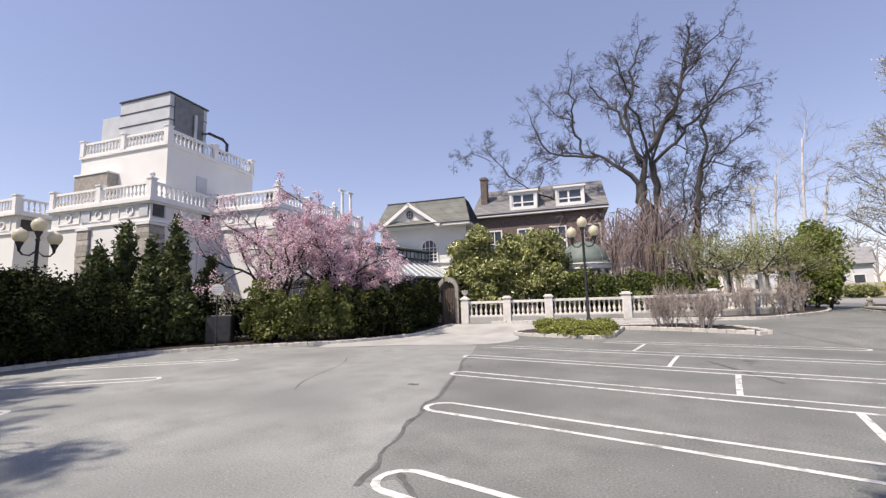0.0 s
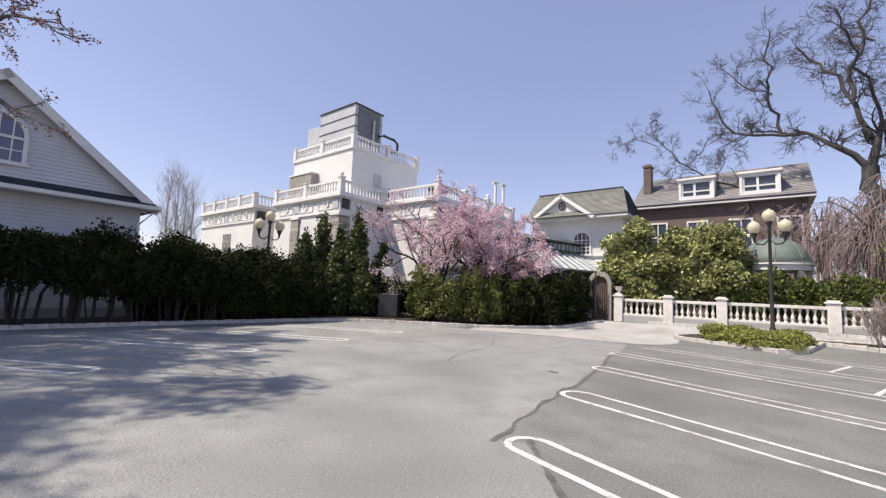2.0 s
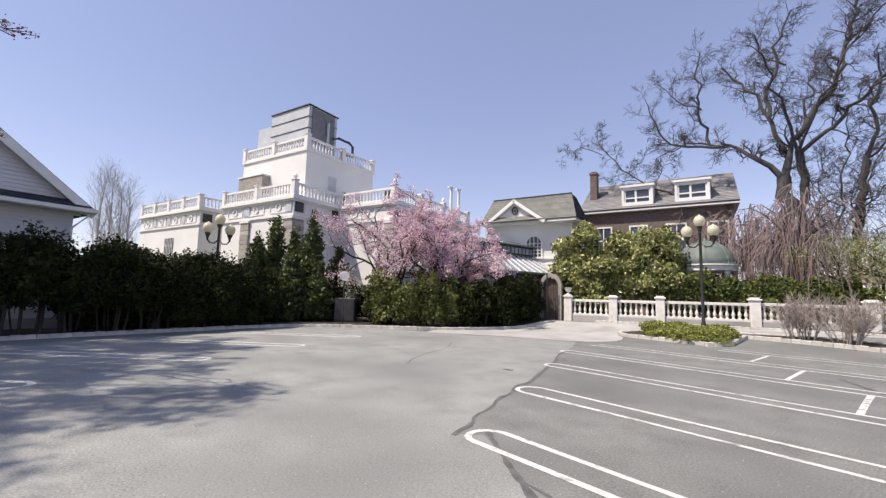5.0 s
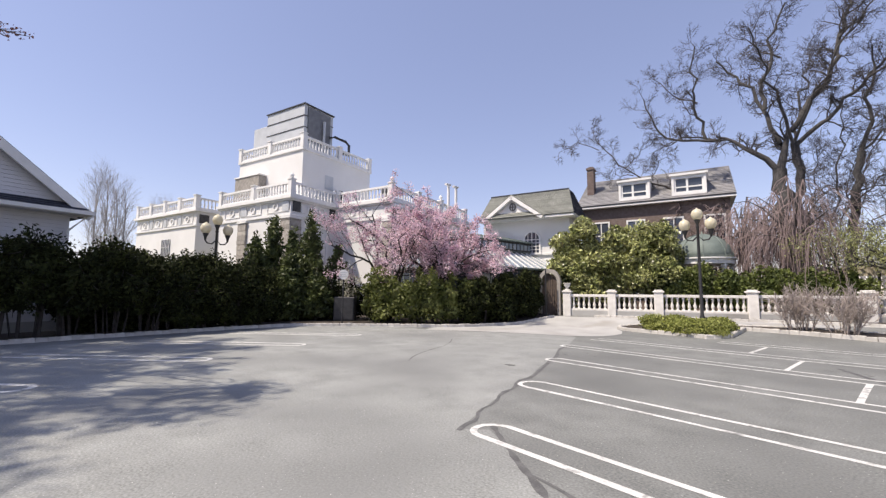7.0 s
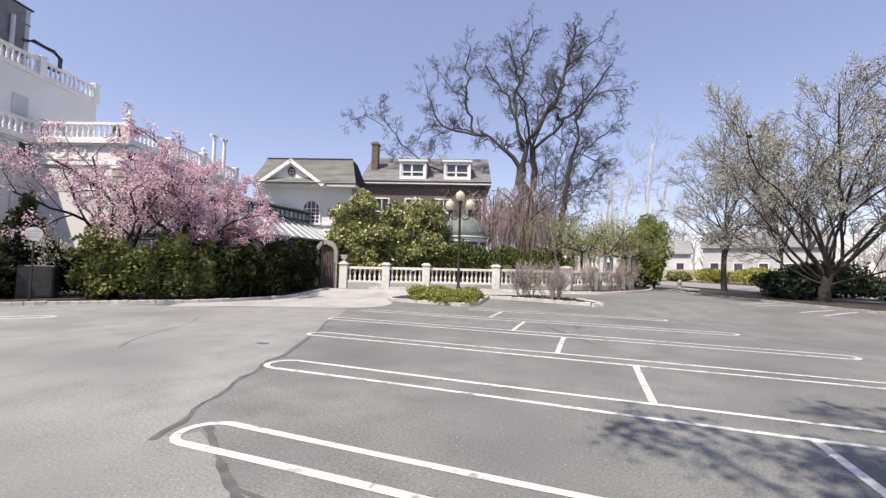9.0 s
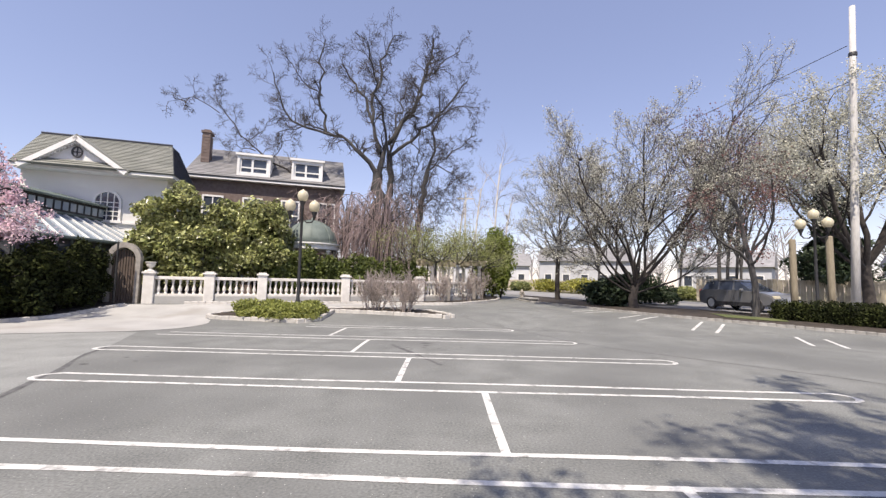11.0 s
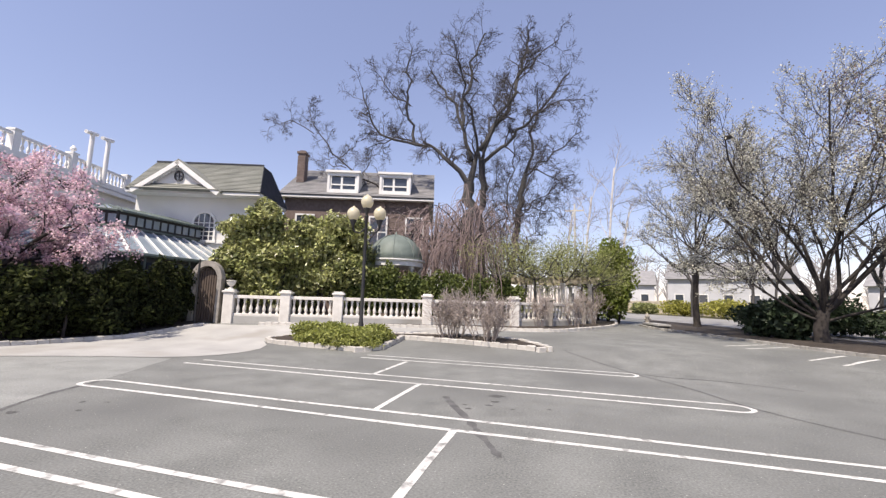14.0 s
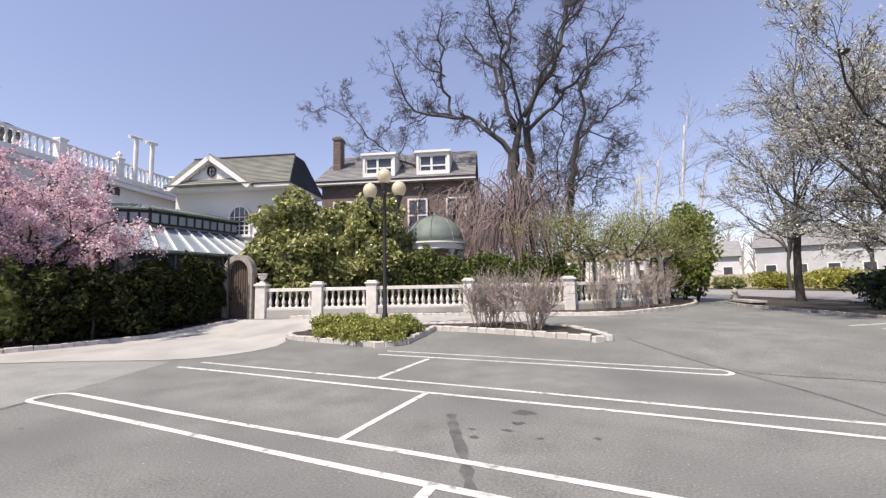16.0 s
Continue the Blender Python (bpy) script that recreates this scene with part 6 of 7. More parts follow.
led_tree("bare_tree", -3.5, 29.6, 14, [
    (0.3, -0.2, 0.1, 9.8, 0, 0, 0, 0.3), (0.1, 9.6, 5.6, 15.8, 0.5, 0, -0.4, 0.18), (3.2, 12.6, 6.3, 13.4, -0.6, 0, 0.2, 0.09), (0, 9.6, -1.6, 15.6, -3.6, 0, 0.4, 0.13), (0.1, 9.8, 1.4, 16.4, 3.6, 0, 0.4, 0.13), (0.1, 9.7, 2.6, 14.6, -3.2, 0, 0.2, 0.12)], "great bare deciduous tree standing close beside its twin", 0.84)
led_tree("bare_tree", -2.2, 29.9, 12, [
    (0, -0.2, 1.4, 8.7, 0, 0, 0, 0.26), (1.4, 8.6, 2.2, 14.4, 0, 0.1, 0, 0.16), (1.4, 8.7, 4.9, 11.7, 0, 0, 0, 0.1), (1.7, 9.3, 4.2, 7.9, 0.3, 0, 0.3, 0.07), (-0.3, 3.0, 0.8, 11.2, -0.5, 0.1, 0, 0.1), (-0.4, 2.4, -0.3, 9.6, 0.6, 0, 0, 0.08), (0.5, 5.4, 3.3, 8.2, -0.6, 0, 0.2, 0.08), (0.7, 6.4, 3.9, 6.4, 0.4, 0, 0.3, 0.07), (0, 1.5, 2.6, 10.4, -1.0, -0.2, 0, 0.07), (-0.2, 1.5, 1.6, 9.4, 1.0, -0.2, 0, 0.06), (0.1, 2.0, 3.6, 9.6, 0.8, 0.2, -0.2, 0.06), (-0.4, 2.0, -1.0, 8.4, -0.8, 0, 0, 0.06)], "second bare tree leaning away behind the garden", 0.8)
led_tree("bare_tree", -6.4, 28.9, 13, [
    (0, -0.2, -0.9, 6.8, 0, 0.2, 0, 0.18), (-0.9, 6.7, -6.6, 10.2, 0, 0, -0.3, 0.13), (-6.5, 10.1, -8.5, 13.5, 0, -0.2, 0, 0.07), (-7.9, 11.6, -11.0, 12.1, 0, 0, 0.5, 0.05), (-6.2, 9.9, -4.6, 11.7, 0.3, 0, 0, 0.05), (-4.6, 8.8, -3.2, 10.6, -0.3, 0, 0, 0.05), (-5.6, 9.3, -7.6, 9.7, 0.3, 0, 0.2, 0.05)], "slim bare tree reaching across the brick house", 0.7, M_BARKDARK)
# pear in thin cream blossom
tree("pear_tree", 10.5, 23.5, 21, [(180, 44, 7.1, 0.0702, 0.9), (150, 24, 7.7, 0.078, 1.1), (60, 14, 8.6, 0.078, 1.2), (0, 38, 7.3, 0.078, 1.0), (330, 26, 7.9, 0.078, 1.2), (250, 34, 6.8, 0.0624, 1.0), (195, 68, 5.8, 0.0546, 0.8), (350, 66, 5.6, 0.0546, 0.8), (100, 40, 6.4, 0.0624, 1.1), (10, 54, 6.9, 0.0624, 1.0), (270, 10, 7.9, 0.0624, 1.3), (160, 58, 6.4, 0.0585, 0.9), (40, 28, 7.7, 0.0624, 1.2), (210, 14, 8.1, 0.0624, 1.2), (352, 42, 9.8, 0.0936, 1.1)], "broad pear tree with dark limbs and thin cream blossom", trunk=(1.3, 0.25, 0.05, 0), kids=(0, 9, 9, 12), level=3, bend=0.19, rise=0.06, spread=0.65, ratio=0.42, leaf=M_PEAR, leaf_n=62000, leaf_size=0.05, scatter=0.1, bark=M_BARKDARK)
tree("maple_tree", 8.4, 30.5, 22, [(180, 34, 4.4, 0.05, 3.6), (90, 12, 5.2, 0.06, 4.6), (0, 34, 4.6, 0.05, 3.8), (270, 30, 4.6, 0.05, 3.7), (220, 58, 3.8, 0.04, 3.0), (330, 58, 3.8, 0.04, 3.1), (130, 42, 4.2, 0.045, 4.0), (20, 66, 3.8, 0.04, 3.0), (170, 70, 3.8, 0.04, 2.8), (250, 40, 4.4, 0.045, 4.2), (40, 36, 4.2, 0.045, 4.4), (300, 20, 4.6, 0.05, 4.6)], "young maple with budding grey twigs", trunk=(4.7, 0.16, 0.1, 0), kids=(0, 7, 7, 7), level=3, bend=0.15, rise=0.05, spread=0.7, ratio=0.5, leaf=M_PEAR, leaf_n=12000, leaf_size=0.04, scatter=0.1, bark=M_BARKDARK)
# pale birches far behind
for n, (x, y, h) in enumerate(((3.2, 45, 11), (5.4, 46, 14.0), (1.6, 47, 10), (6.8, 48, 10))):
    tree("birch", x, y, 30 + n, [(az, 32, h * 0.22, 0.035, h * f) for az, f in ((0, 0.4), (120, 0.48), (220, 0.56), (300, 0.64), (60, 0.72), (170, 0.8), (270, 0.9), (20, 0.96))], "slender pale-barked birch with hazy twigs", trunk=(h, 0.11, 0.9, 0.2), kids=(0, 6, 6), level=2, bend=0.2, rise=0.05, bark=M_BARKPALE, twig=M_TWIGPINK, group="pale birches")
# pink cherries
tree("cherry_tree", -15.2, 13.1, 41, [(200, 44, 4.3, 0.1, 1.6), (150, 28, 4.2, 0.1, 1.8), (285, 38, 4.0, 0.1, 1.7), (240, 34, 4.5, 0.1, 1.8), (315, 36, 3.3, 0.08, 1.7), (270, 14, 4.0, 0.09, 1.8), (215, 36, 4.2, 0.08, 1.7), (180, 18, 4.2, 0.09, 1.8), (262, 40, 3.8, 0.08, 1.7), (72, 50, 3.2, 0.06, 1.9), (60, 42, 3.8, 0.07, 1.9), (50, 58, 2.6, 0.06, 1.9), (330, 50, 2.4, 0.06, 1.7), (60, 66, 2.2, 0.05, 1.8)], "cherry tree in full pink blossom", group="pink cherries", trunk=(1.8, 0.15, 0, 0), kids=(0, 6, 6, 6), level=3, bend=0.2, rise=0.03, spread=0.8, ratio=0.46, leaf=M_PINK, leaf_n=34000, leaf_size=0.062, scatter=0.085, bark=M_BARKDARK)
tree("cherry_tree", -17.3, 11.2, 42, [(190, 20, 4.6, 0.08, 1.2), (120, 26, 4.6, 0.09, 1.2), (30, 40, 4.2, 0.09, 1.1), (250, 26, 4.4, 0.08, 1.2), (70, 14, 5.0, 0.09, 1.2), (350, 30, 4.4, 0.08, 1.2)], "cherry tree in pink blossom against the white hall", group="pink cherries", trunk=(1.2, 0.15, 0, 0), kids=(0, 6, 5, 6), level=3, bend=0.2, rise=0.05, spread=0.75, ratio=0.46, leaf=M_PINK, leaf_n=9000, leaf_size=0.06, scatter=0.085, bark=M_BARKDARK)
tree("white_shrub", -19.4, 9.9, 43, [(200, 30, 2.2, 0.05, 0), (80, 20, 2.5, 0.05, 0), (320, 35, 2.2, 0.05, 0)], "thin shrub with small white flowers", "shrub", kids=(0, 5, 5), level=2, leaf=M_PEAR, leaf_n=2600, leaf_size=0.07, scatter=0.14, bark=M_BARKDARK)
# spring-green small trees by the pergola
for n, (x, y, h) in enumerate(((-1.6, 25.8, 3.9), (0.1, 26.4, 4.0), (1.4, 27.8, 3.9), (2.4, 29.6, 4.1), (-0.6, 28.4, 4.2), (2.9, 28.6, 3.4))):
    tree("greening_tree", x, y, 50 + n, [(az, 66, h * 0.55, 0.04, h * 0.55) for az in (10, 60, 110, 160, 210, 260, 310)], "small tree in fresh pale green leaf", group="greening trees", trunk=(h * 0.6, 0.07, 0.05, 0), kids=(0, 5, 5), level=2, leaf=M_SPRING, leaf_n=3200, leaf_size=0.055, scatter=0.24)


def weeping(x, y, h, seed):
    rng = random.Random(seed)
    ob = thing("weeping_cherry", pose(x, y, ground_z(x, y)), "weeping cherry with bare pinkish hanging twigs", "tree")
    big, fine = [([Vector((0, 0, -0.1)), Vector((0.05, 0, h * 0.4)), Vector((0, 0, h * 0.75))], [0.2, 0.15, 0.12])], []
    arches = []
    for k in range(40):
        az, reach = rng.uniform(0, 6.283), rng.uniform(0.4, 2.9)
        top = h * rng.uniform(0.62, 1.12)
        d = Vector((math.cos(az), math.sin(az), 0))
        arch = [Vector((0, 0, h * 0.62)) + d * reach * f + Vector((0, 0, (top - h * 0.62) * math.sin(f * 1.9))) for f in (0, 0.25, 0.5, 0.75, 1)]
        arches.append((arch, [0.06, 0.045, 0.03, 0.022, 0.012]))
        for j in range(16):
            f = rng.uniform(0.2, 1)
            i = min(int(f * 4), 3)
            p = arch[i].lerp(arch[i + 1], f * 4 - i)
            drop = max(0.3, min(p.z - 0.6, rng.uniform(0.6, 3.8)))
            side = d * rng.uniform(0.1, 1.1) + Vector((rng.uniform(-0.8, 0.8), rng.uniform(-0.8, 0.8), 0))
            fine.append(([p, p + side * 0.6 - Vector((0, 0, drop * 0.25)), p + side * 0.9 - Vector((0, 0, drop * 0.6)), p + side - Vector((0, 0, drop))], [0.013, 0.011, 0.009, 0.005]))
    data_object("trunk", limbs_mesh("trunk", big), M_BARK, ob, smooth=True)
    for limb in arches:
        data_object("limb", limbs_mesh("limb", [limb]), M_BARK, ob, smooth=True)
    tagged(data_object("twig_curtain", limbs_mesh("twig_curtain", fine), M_TWIGPINK, ob), kind="stuff")


weeping(-3.2, 25.9, 6.1, 61)
weeping(-5.6, 27.2, 5.8, 62)


def bare_shrub(x, y, h, w, stems, seed, group="bare shrubs"):
    rng = random.Random(seed)
    ob = thing("bare_shrub", pose(x, y, ground_z(x, y) + 0.05), "leafless shrub of many upright pale twigs", "shrub", group)
    out, tips = [], []
    for _ in range(stems):
        az = rng.uniform(0, 6.283)
        s = Vector((math.cos(az), math.sin(az), 0)) * rng.uniform(0.02, 0.35) * w
        grow(rng, s - Vector((0, 0, 0.1)), s * 1.3 / w + Vector((0, 0, 1)), h * rng.uniform(0.55, 0.8), 0.016, 2, (0, 5, 7), out, tips, 0.16, 0.06, 0.6, 0.55)
    tagged(data_object("twig_clump", limbs_mesh("twig_clump", out), M_TWIGSHRUB, ob), kind="stuff")


bare_shrub(-1.9, 17.75, 1.75, 1.1, 30, 71)
bare_shrub(-0.8, 17.6, 1.7, 1.0, 28, 72)
bare_shrub(0.5, 23.4, 1.7, 0.8, 12, 73)
bare_shrub(2.0, 25.2, 2.0, 0.8, 12, 74)
bare_shrub(3.0, 27.6, 2.2, 0.8, 10, 75)

# right-hand trees along the verge and over the road
tree("crabapple_tree", 13.7, 19.3, 81, [(200, 40, 3.2, 0.07, 2.2), (100, 15, 5.0, 0.1, 2.9), (350, 35, 3.6, 0.07, 2.6), (280, 45, 2.8, 0.06, 2.2), (40, 40, 3.2, 0.06, 2.4)], "pale-trunked crabapple with russet buds on the verge", trunk=(3.0, 0.13, -0.15, 0.1), kids=(0, 5, 5, 4), level=3, leaf=M_RUSSET, leaf_n=2200, leaf_size=0.06, scatter=0.15)
tree("pear_tree", 21.5, 22.5, 82, [(az, 30, 6.5, 0.14, 2.4) for az in (0, 60, 120, 180, 240, 300)] + [(150, 50, 6, 0.1, 2.2), (200, 55, 6, 0.1, 2.2)], "pear tree in cream blossom over the road", trunk=(2.6, 0.25, 0, 0), kids=(0, 4, 5, 5), level=3, bend=0.14, leaf=M_PEAR, leaf_n=46000, leaf_size=0.07, scatter=0.16, bark=M_BARKDARK)
for n, (x, y, h, az) in enumerate(((17.5, 27.5, 12, 200), (20.0, 30.5, 11, 100), (23.0, 34.0, 12, 30), (27, 30, 12, 80), (14.5, 40, 8, 160), (31.0, 27.0, 12, 10), (12.5, 47, 8, 40), (18.5, 46, 9, 250), (8.0, 56, 8, 310), (22.5, 41, 9, 120), (26, 38, 9, 20))):
    tree("bare_tree", x, y, 90 + n, [(az + k * 67, 22 + 7 * (k % 3), h * 0.48, 0.1, h * (0.3 + 0.04 * k)) for k in range(6)], "bare roadside tree with reddish twigs", group="roadside trees", trunk=(h * 0.52, 0.11, 0.3, 0), kids=(0, 4, 5, 5), level=3, bend=0.14, rise=0.1, spread=0.6, ratio=0.5, leaf=M_RUSSET if n < 3 else None, leaf_n=2500 if n < 3 else 0, leaf_size=0.09, scatter=0.2)
for n, (x, y, hh) in enumerate(((25.5, 29.0, 9.0), (29.5, 25.5, 10.0), (33.0, 30.0, 11.0))):
    crowns = [(0, 0, hh * f, 2.3 * w, 2.3 * w, hh * 0.1) for f, w in ((0.22, 1.0), (0.34, 0.95), (0.46, 0.8), (0.58, 0.66), (0.7, 0.5), (0.82, 0.34), (0.93, 0.16))]
    leafy("pine_tree", x, y, crowns, M_PINE, 15000, 0.13, 330 + n, "dark conifer beyond the plank fence", "conifer", "dark conifers", [(0, 0, 0.16, hh * 0.8)], twigs=70, long=2.8, core=False, shell=0.9, lump=0.7)
# far poplars beyond the hall, bark and twigs in the haze-paled colour
for n, (x, y, h) in enumerate(((-62, -0.6, 12.0), (-63, 0.4, 13.0), (-64, 1.4, 12.2), (-63, 2.2, 11.5), (-63, 5.8, 10.0), (-64, 6.8, 10.4))):
    tree("poplar", x, y, 110 + n, [(az, 20, h * 0.34, 0.05, h * f) for az, f in ((0, 0.2), (120, 0.22), (240, 0.24), (90, 0.32), (180, 0.4), (270, 0.46), (45, 0.52), (135, 0.6), (225, 0.68), (315, 0.76), (0, 0.84), (180, 0.92))], "upright bare poplar in the distance", twig=M_TWIGHAZE, bark=M_TWIGHAZE, group="far poplars", trunk=(h * 0.9, 0.09, 0.2, 0), kids=(0, 8, 8), level=2, bend=0.12, rise=0.2)
# trees behind the viewer's side of the car park, whose shadows fall on the asphalt
for x, y, sd in ((-15.4, -9.9, 121), (-11.4, -10.6, 123), (-20.0, -11.0, 124)):
    tree("budding_tree", x, y, sd, [(az, 42, 5.2, 0.07, 9.6) for az in (10, 75, 140, 200, 265, 330)] + [(60, 12, 5.4, 0.08, 10.0), (55, 64, 5.0, 0.06, 9.7), (15, 60, 5.4, 0.06, 9.9), (120, 62, 4.8, 0.06, 9.6)], "tall budding tree at the edge of the car park", "tree", "budding trees", trunk=(10.1, 0.22, 0, 0), kids=(0, 6, 6, 7), level=3, bend=0.16, rise=0.02, spread=0.75, ratio=0.5, leaf=M_RUSSET, leaf_n=24000, leaf_size=0.085, scatter=0.1)
tree("budding_tree", 3.0, -3.0, 122, [(az, 40, 5.0, 0.07, 6.4) for az in (20, 80, 150, 210, 270, 330)] + [(90, 12, 5.5, 0.08, 6.8), (60, 60, 5, 0.06, 6.6), (0, 62, 5, 0.06, 6.6), (20, 72, 5.4, 0.06, 6.4)], "budding tree at the edge of the car park", "tree", "budding trees", trunk=(6.8, 0.2, 0, 0), kids=(0, 6, 6, 6), level=3, bend=0.16, rise=0.03, spread=0.75, ratio=0.5, leaf=M_RUSSET, leaf_n=21000, leaf_size=0.085, scatter=0.1)
tree("budding_tree", 10.4, -0.8, 125, [(az, 40, 5.0, 0.07, 6.4) for az in (20, 80, 150, 210, 270, 330)] + [(90, 12, 5.5, 0.08, 6.8), (60, 60, 5, 0.06, 6.6), (0, 62, 5, 0.06, 6.6), (20, 72, 5.4, 0.06, 6.4)], "budding tree at the edge of the car park", "tree", "budding trees", trunk=(6.8, 0.2, 0, 0), kids=(0, 6, 6, 6), level=3, bend=0.16, rise=0.03, spread=0.75, ratio=0.5, leaf=M_RUSSET, leaf_n=14000, leaf_size=0.085, scatter=0.1)
# a budding bough that hangs out over the car park
bough = thing("budding_bough_tree", pose(-11.0, -4.6, 0), "budding maple with a low bough of small red buds", "tree", "budding trees")
rng = random.Random(17)
boughs, tips = [([Vector((0, 0, -0.1)), Vector((0.1, 0, 3)), Vector((0, 0.1, 6.2))], [0.17, 0.14, 0.1])], []
for end, sag in ((Vector((3.9, 2.9, 5.05)), 0.5), (Vector((3.3, 2.75, 5.35)), 0.5), (Vector((3.1, 2.6, 3.75)), 0.1)):
    start = Vector((0, 0.1, 5.6))
    pts = [start.lerp(end, f / 8) + Vector((rng.gauss(0, 0.05), rng.gauss(0, 0.05), sag * 4 * f / 8 * (1 - f / 8) + rng.gauss(0, 0.04))) for f in range(9)]
    boughs.append((pts, [0.05 - 0.0055 * f for f in range(9)]))
    tips.extend(pts[4:])
    for f in (4, 5, 6, 7):
        for _ in range(1):
            grow(rng, pts[f], (pts[f] - pts[f - 1]).normalized() + Vector((rng.gauss(0, 0.4), rng.gauss(0, 0.4), rng.gauss(0.1, 0.3))), rng.uniform(0.4, 0.9), 0.012, 1, (0, 3), boughs, tips, 0.15, 0.02, 0.7, 0.5)
data_object("trunk", limbs_mesh("trunk", boughs[:1]), M_BARKDARK, bough, smooth=True)
tagged(data_object("branch_spray", limbs_mesh("branch_spray", boughs[1:]), M_TWIG, bough), kind="stuff")
r = np.random.RandomState(17)
ends = np.array([tuple(p) for p in tips])
tagged(data_object("bud_cluster", leaves_mesh("bud_cluster", ends[r.randint(0, len(ends), 420)] + r.normal(0, 0.03, (420, 3)), 0.036, 17, long=1.2), M_RUSSET, bough, "small red buds"), kind="stuff")
nest = thing("bird_nest", pose(6.9, 20.6, 7.3, 0, 0, 0) @ Matrix.Scale(0.4, 4), "dark twiggy bird nest in the pear tree", "nest")
part("bowl", lathe(bmesh.new(), [(0.05, -0.15), (0.2, -0.1), (0.28, 0.05), (0.24, 0.15), (0.15, 0.08), (0.04, 0.02)], 10), M_BARKDARK, nest)


# ---- wooden fence and houses across the road ----
def plank_fence(pts, h, label):
    ob = thing("plank_fence", pose(pts[0][0], pts[0][1], 0), label, "fence")
    k = 0
    for p, head in resample([Vector(q) for q in pts], 0.3):
        o = data_object("plank", PLANK, None, ob)
        o.matrix_basis = pose(p.x - pts[0][0], p.y - pts[0][1], ground_z(p.x, p.y) + 0.02, 0, 0, math.degrees(head))
        o.scale = (1, 1, h * (1 + 0.02 * math.sin(k * 1.7)))
        k += 1
    return ob


bm = boxes((0, -0.015, 0, 0.28, 0.015, 1.0))
PLANK = bpy.data.meshes.new("plank")
bm.to_mesh(PLANK)
bm.free()
PLANK.materials.append(M_WOOD)
plank_fence([(20.2, 34.5), (23.0, 31.0), (26.5, 26.5), (32, 19.0), (38, 13)], 1.75, "pale weathered plank fence across the road")
plank_fence([(4, 58), (10, 55.5), (15, 51.5), (20, 46)], 1.3, "brown weathered plank fence behind the forsythias")


def far_house(x, y, w, d, h, roof, turn, wall, rmat, label):
    z = ground_z(x, y)
    ob = thing("far_house", pose(x, y, z, 0, 0, turn), label, "house", "houses across the road")
    part("wall", boxes((-w / 2, -d / 2, -0.2, w / 2, d / 2, h)), wall, ob)
    bm = prism(bmesh.new(), [(-d / 2 - 0.4, h), (d / 2 + 0.4, h), (0, h + roof)], -w / 2 - 0.3, w / 2 + 0.3)
    for v in bm.verts:
        v.co = (v.co.y, v.co.x, v.co.z)
    part("roof", bm, rmat, ob)
    n = int(w / 2.4)
    for s in range(2 if h > 4.5 else 1):
        for k in range(n):
            x0 = -w / 2 + (k + 0.5) * w / n - 0.45
            win = part("window", boxes((x0, -d / 2 - 0.03, 1.0 + s * 2.6, x0 + 0.9, -d / 2 + 0.01, 2.3 + s * 2.6)), M_GLASS, ob)
            part("frame", boxes((x0 - 0.1, -d / 2 - 0.06, 0.9 + s * 2.6, x0, -d / 2, 2.4 + s * 2.6), (x0 + 0.9, -d / 2 - 0.06, 0.9 + s * 2.6, x0 + 1.0, -d / 2, 2.4 + s * 2.6), (x0, -d / 2 - 0.06, 2.3 + s * 2.6, x0 + 0.9, -d / 2, 2.4 + s * 2.6), (x0, -d / 2 - 0.07, 0.9 + s * 2.6, x0 + 0.9, -d / 2, 1.0 + s * 2.6)), M_TRIM, win)
    return ob


M_GREYWALL = material("grey_siding", (0.42, 0.43, 0.46), (0.52, 0.53, 0.56), 0.7, 1, 20, 0.05)
far_house(8.0, 72, 12, 8, 3.6, 2.2, -8, M_SIDING, M_SLATE, "white house with a grey roof across the road")
far_house(22, 67, 13, 8, 4.3, 2.4, -18, M_GREYWALL, M_SLATE, "grey sided house across the road")
far_house(38, 58, 10, 8, 3.4, 2.2, -40, M_GREYWALL, M_SLATE, "white house among trees across the road")
far_house(46, 36, 12, 8, 3.2, 2.4, -60, M_SIDING, M_DARKROOF, "white house behind the plank fence")

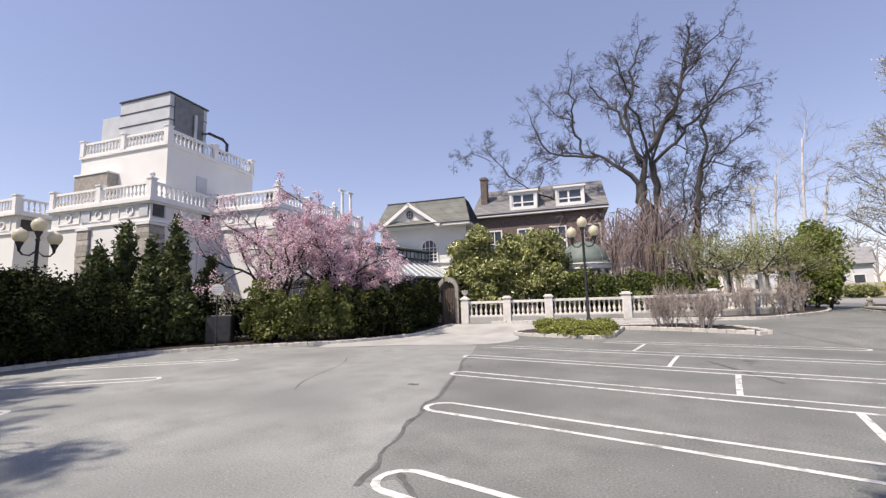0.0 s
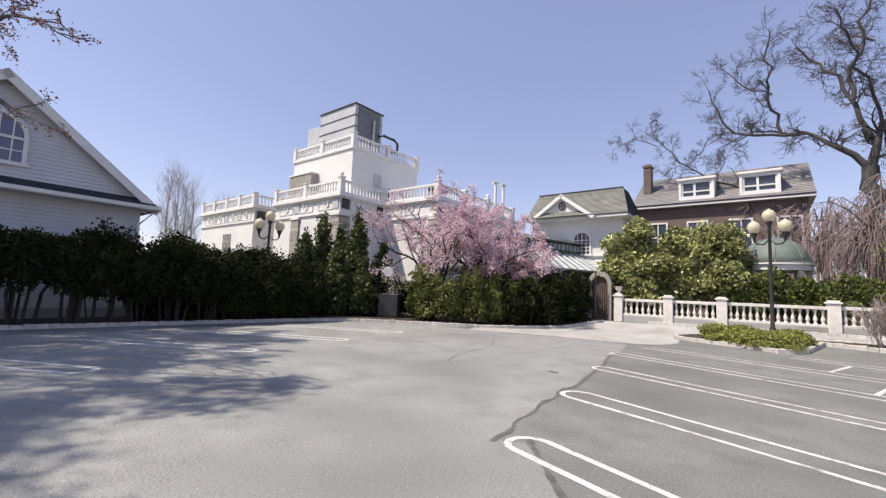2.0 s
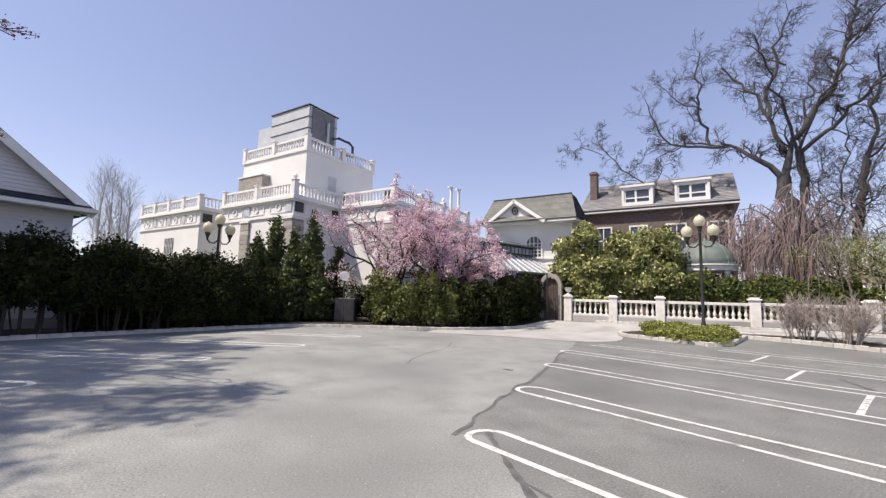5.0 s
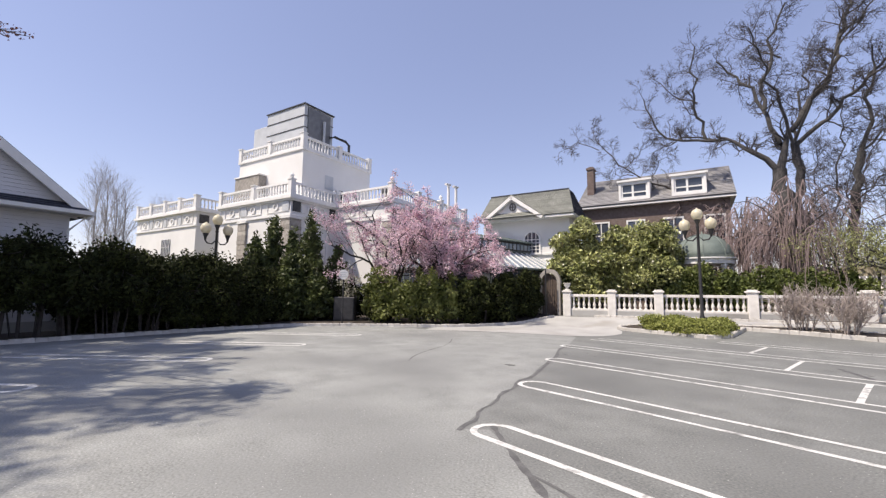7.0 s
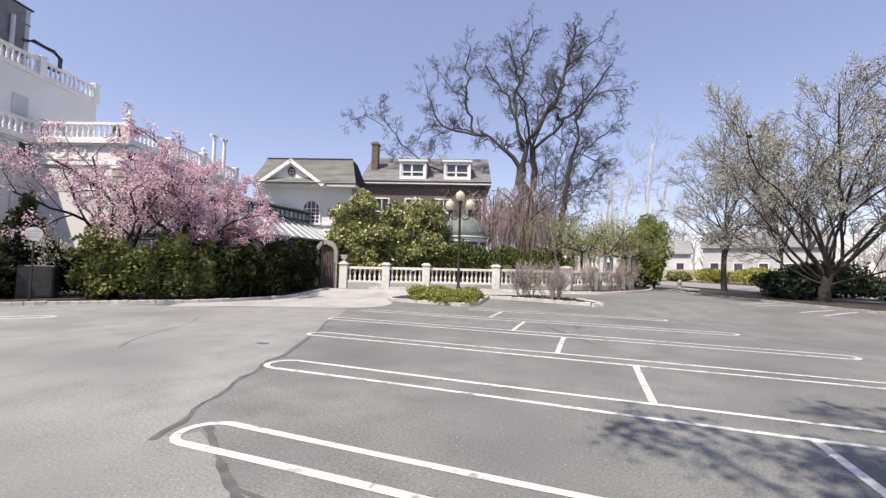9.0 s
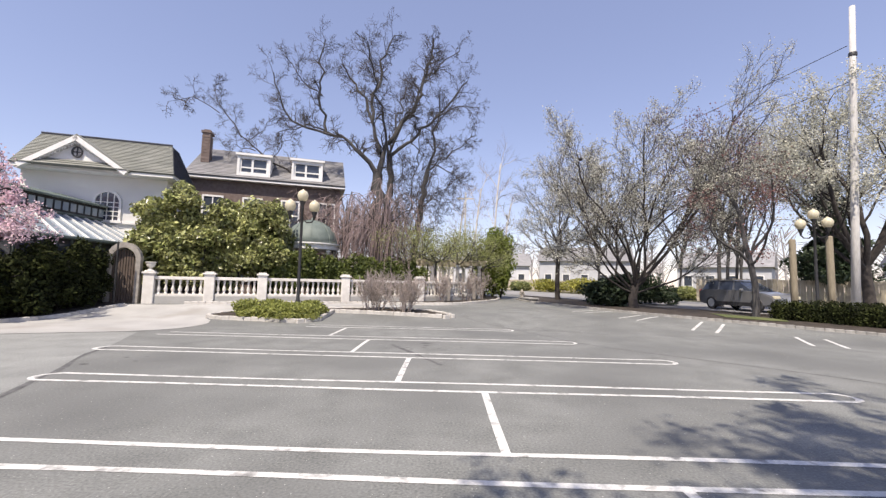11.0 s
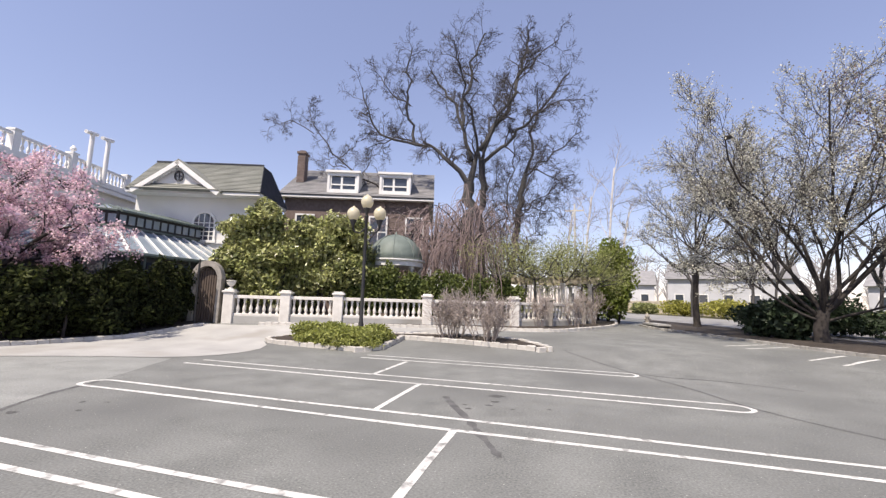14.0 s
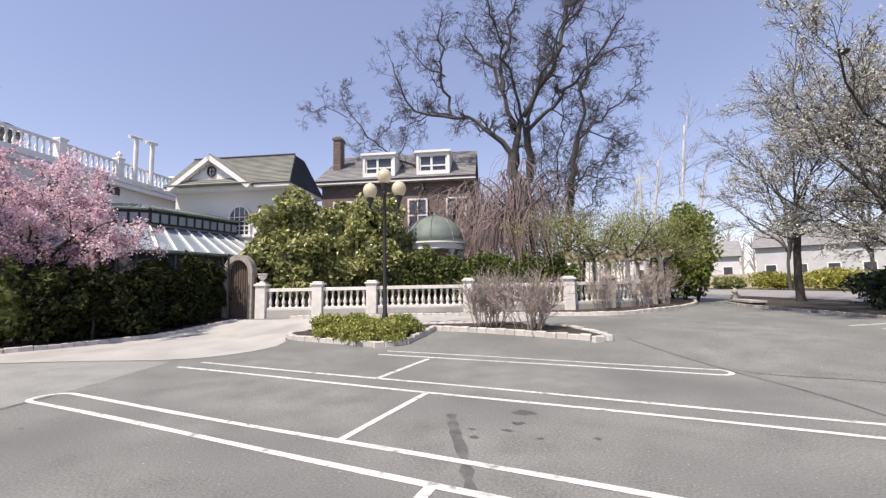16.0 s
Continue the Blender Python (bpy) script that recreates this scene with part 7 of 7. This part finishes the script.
# wooded rise on the horizon and the trees behind the houses
rng = random.Random(77)
V, F = [], []
limbs = []
for k in range(260):
    ang = radians(rng.uniform(18, 160))
    r = rng.uniform(85, 150)
    x, y = r * math.cos(ang), r * math.sin(ang)
    h = rng.uniform(6, 11)
    b = Vector((x, y, ground_z(x, y) - 0.2))
    limbs.append(([b, b + Vector((rng.uniform(-0.4, 0.4), 0, h * 0.6)), b + Vector((rng.uniform(-0.8, 0.8), 0, h))], [0.2, 0.13, 0.05]))
    for j in range(26):
        f = rng.uniform(0.3, 0.95)
        p = b + Vector((0, 0, h * f))
        a = rng.uniform(0, 6.283)
        q = p + Vector((math.cos(a), math.sin(a), rng.uniform(0.5, 1.4))) * h * 0.24 * (1.2 - f * 0.6)
        limbs.append(([p, p.lerp(q, 0.5) + Vector((0, 0, 0.2)), q], [0.06, 0.05, 0.03]))
woods = data_object("far_woods", limbs_mesh("far_woods", limbs), M_TWIGHAZE)
tagged(woods, "belt of bare trees beyond the houses, distance haze put into their pale colour", "woods", kind="stuff")

# ---- kerb stones ----
def kerb(name, pts, label, step=0.26, sink=0.03, mat=None):
    ob = thing(name, pose(pts[0][0], pts[0][1], 0), label, "kerb", kind="structure")
    rng = random.Random(len(pts))
    for k, (p, head) in enumerate(resample([Vector(q) for q in pts], step)):
        o = data_object("kerb_stone", KERBSTONES[k % 4], None, ob)
        o.matrix_basis = pose(p.x - pts[0][0], p.y - pts[0][1], ground_z(p.x, p.y) - sink + rng.uniform(-0.008, 0.008), rng.uniform(-2, 2), rng.uniform(-2, 2), math.degrees(head) + rng.uniform(-2, 2))
        if mat:
            o.material_slots[0].link = "OBJECT"
            o.material_slots[0].material = mat


KERBSTONES = []
for k in range(4):
    r2 = random.Random(k)
    bm = boxes((0.001, -0.07, 0, 0.262 - r2.uniform(0.0, 0.006), 0.07, 0.15 + r2.uniform(-0.008, 0.01)), bevel=0.015)
    for v in bm.verts:
        v.co += Vector((r2.uniform(-0.006, 0.006), r2.uniform(-0.006, 0.006), r2.uniform(-0.005, 0.005)))
    me = bpy.data.meshes.new("kerb_stone")
    bm.to_mesh(me)
    bm.free()
    me.materials.append(M_KERB)
    KERBSTONES.append(me)
kerb("kerb_hedge", KERB_LEFT, "pale granite block kerb along the hedge bed")
kerb("kerb_island", ISLAND + [ISLAND[0]], "pale granite block kerb round the island")
kerb("kerb_verge", KERB_RIGHT, "sunken grey granite block kerb along the verge", sink=0.06, mat=M_KERBOLD)
kerb("kerb_fence", KERB_FENCE, "granite block kerb before the balustrade")
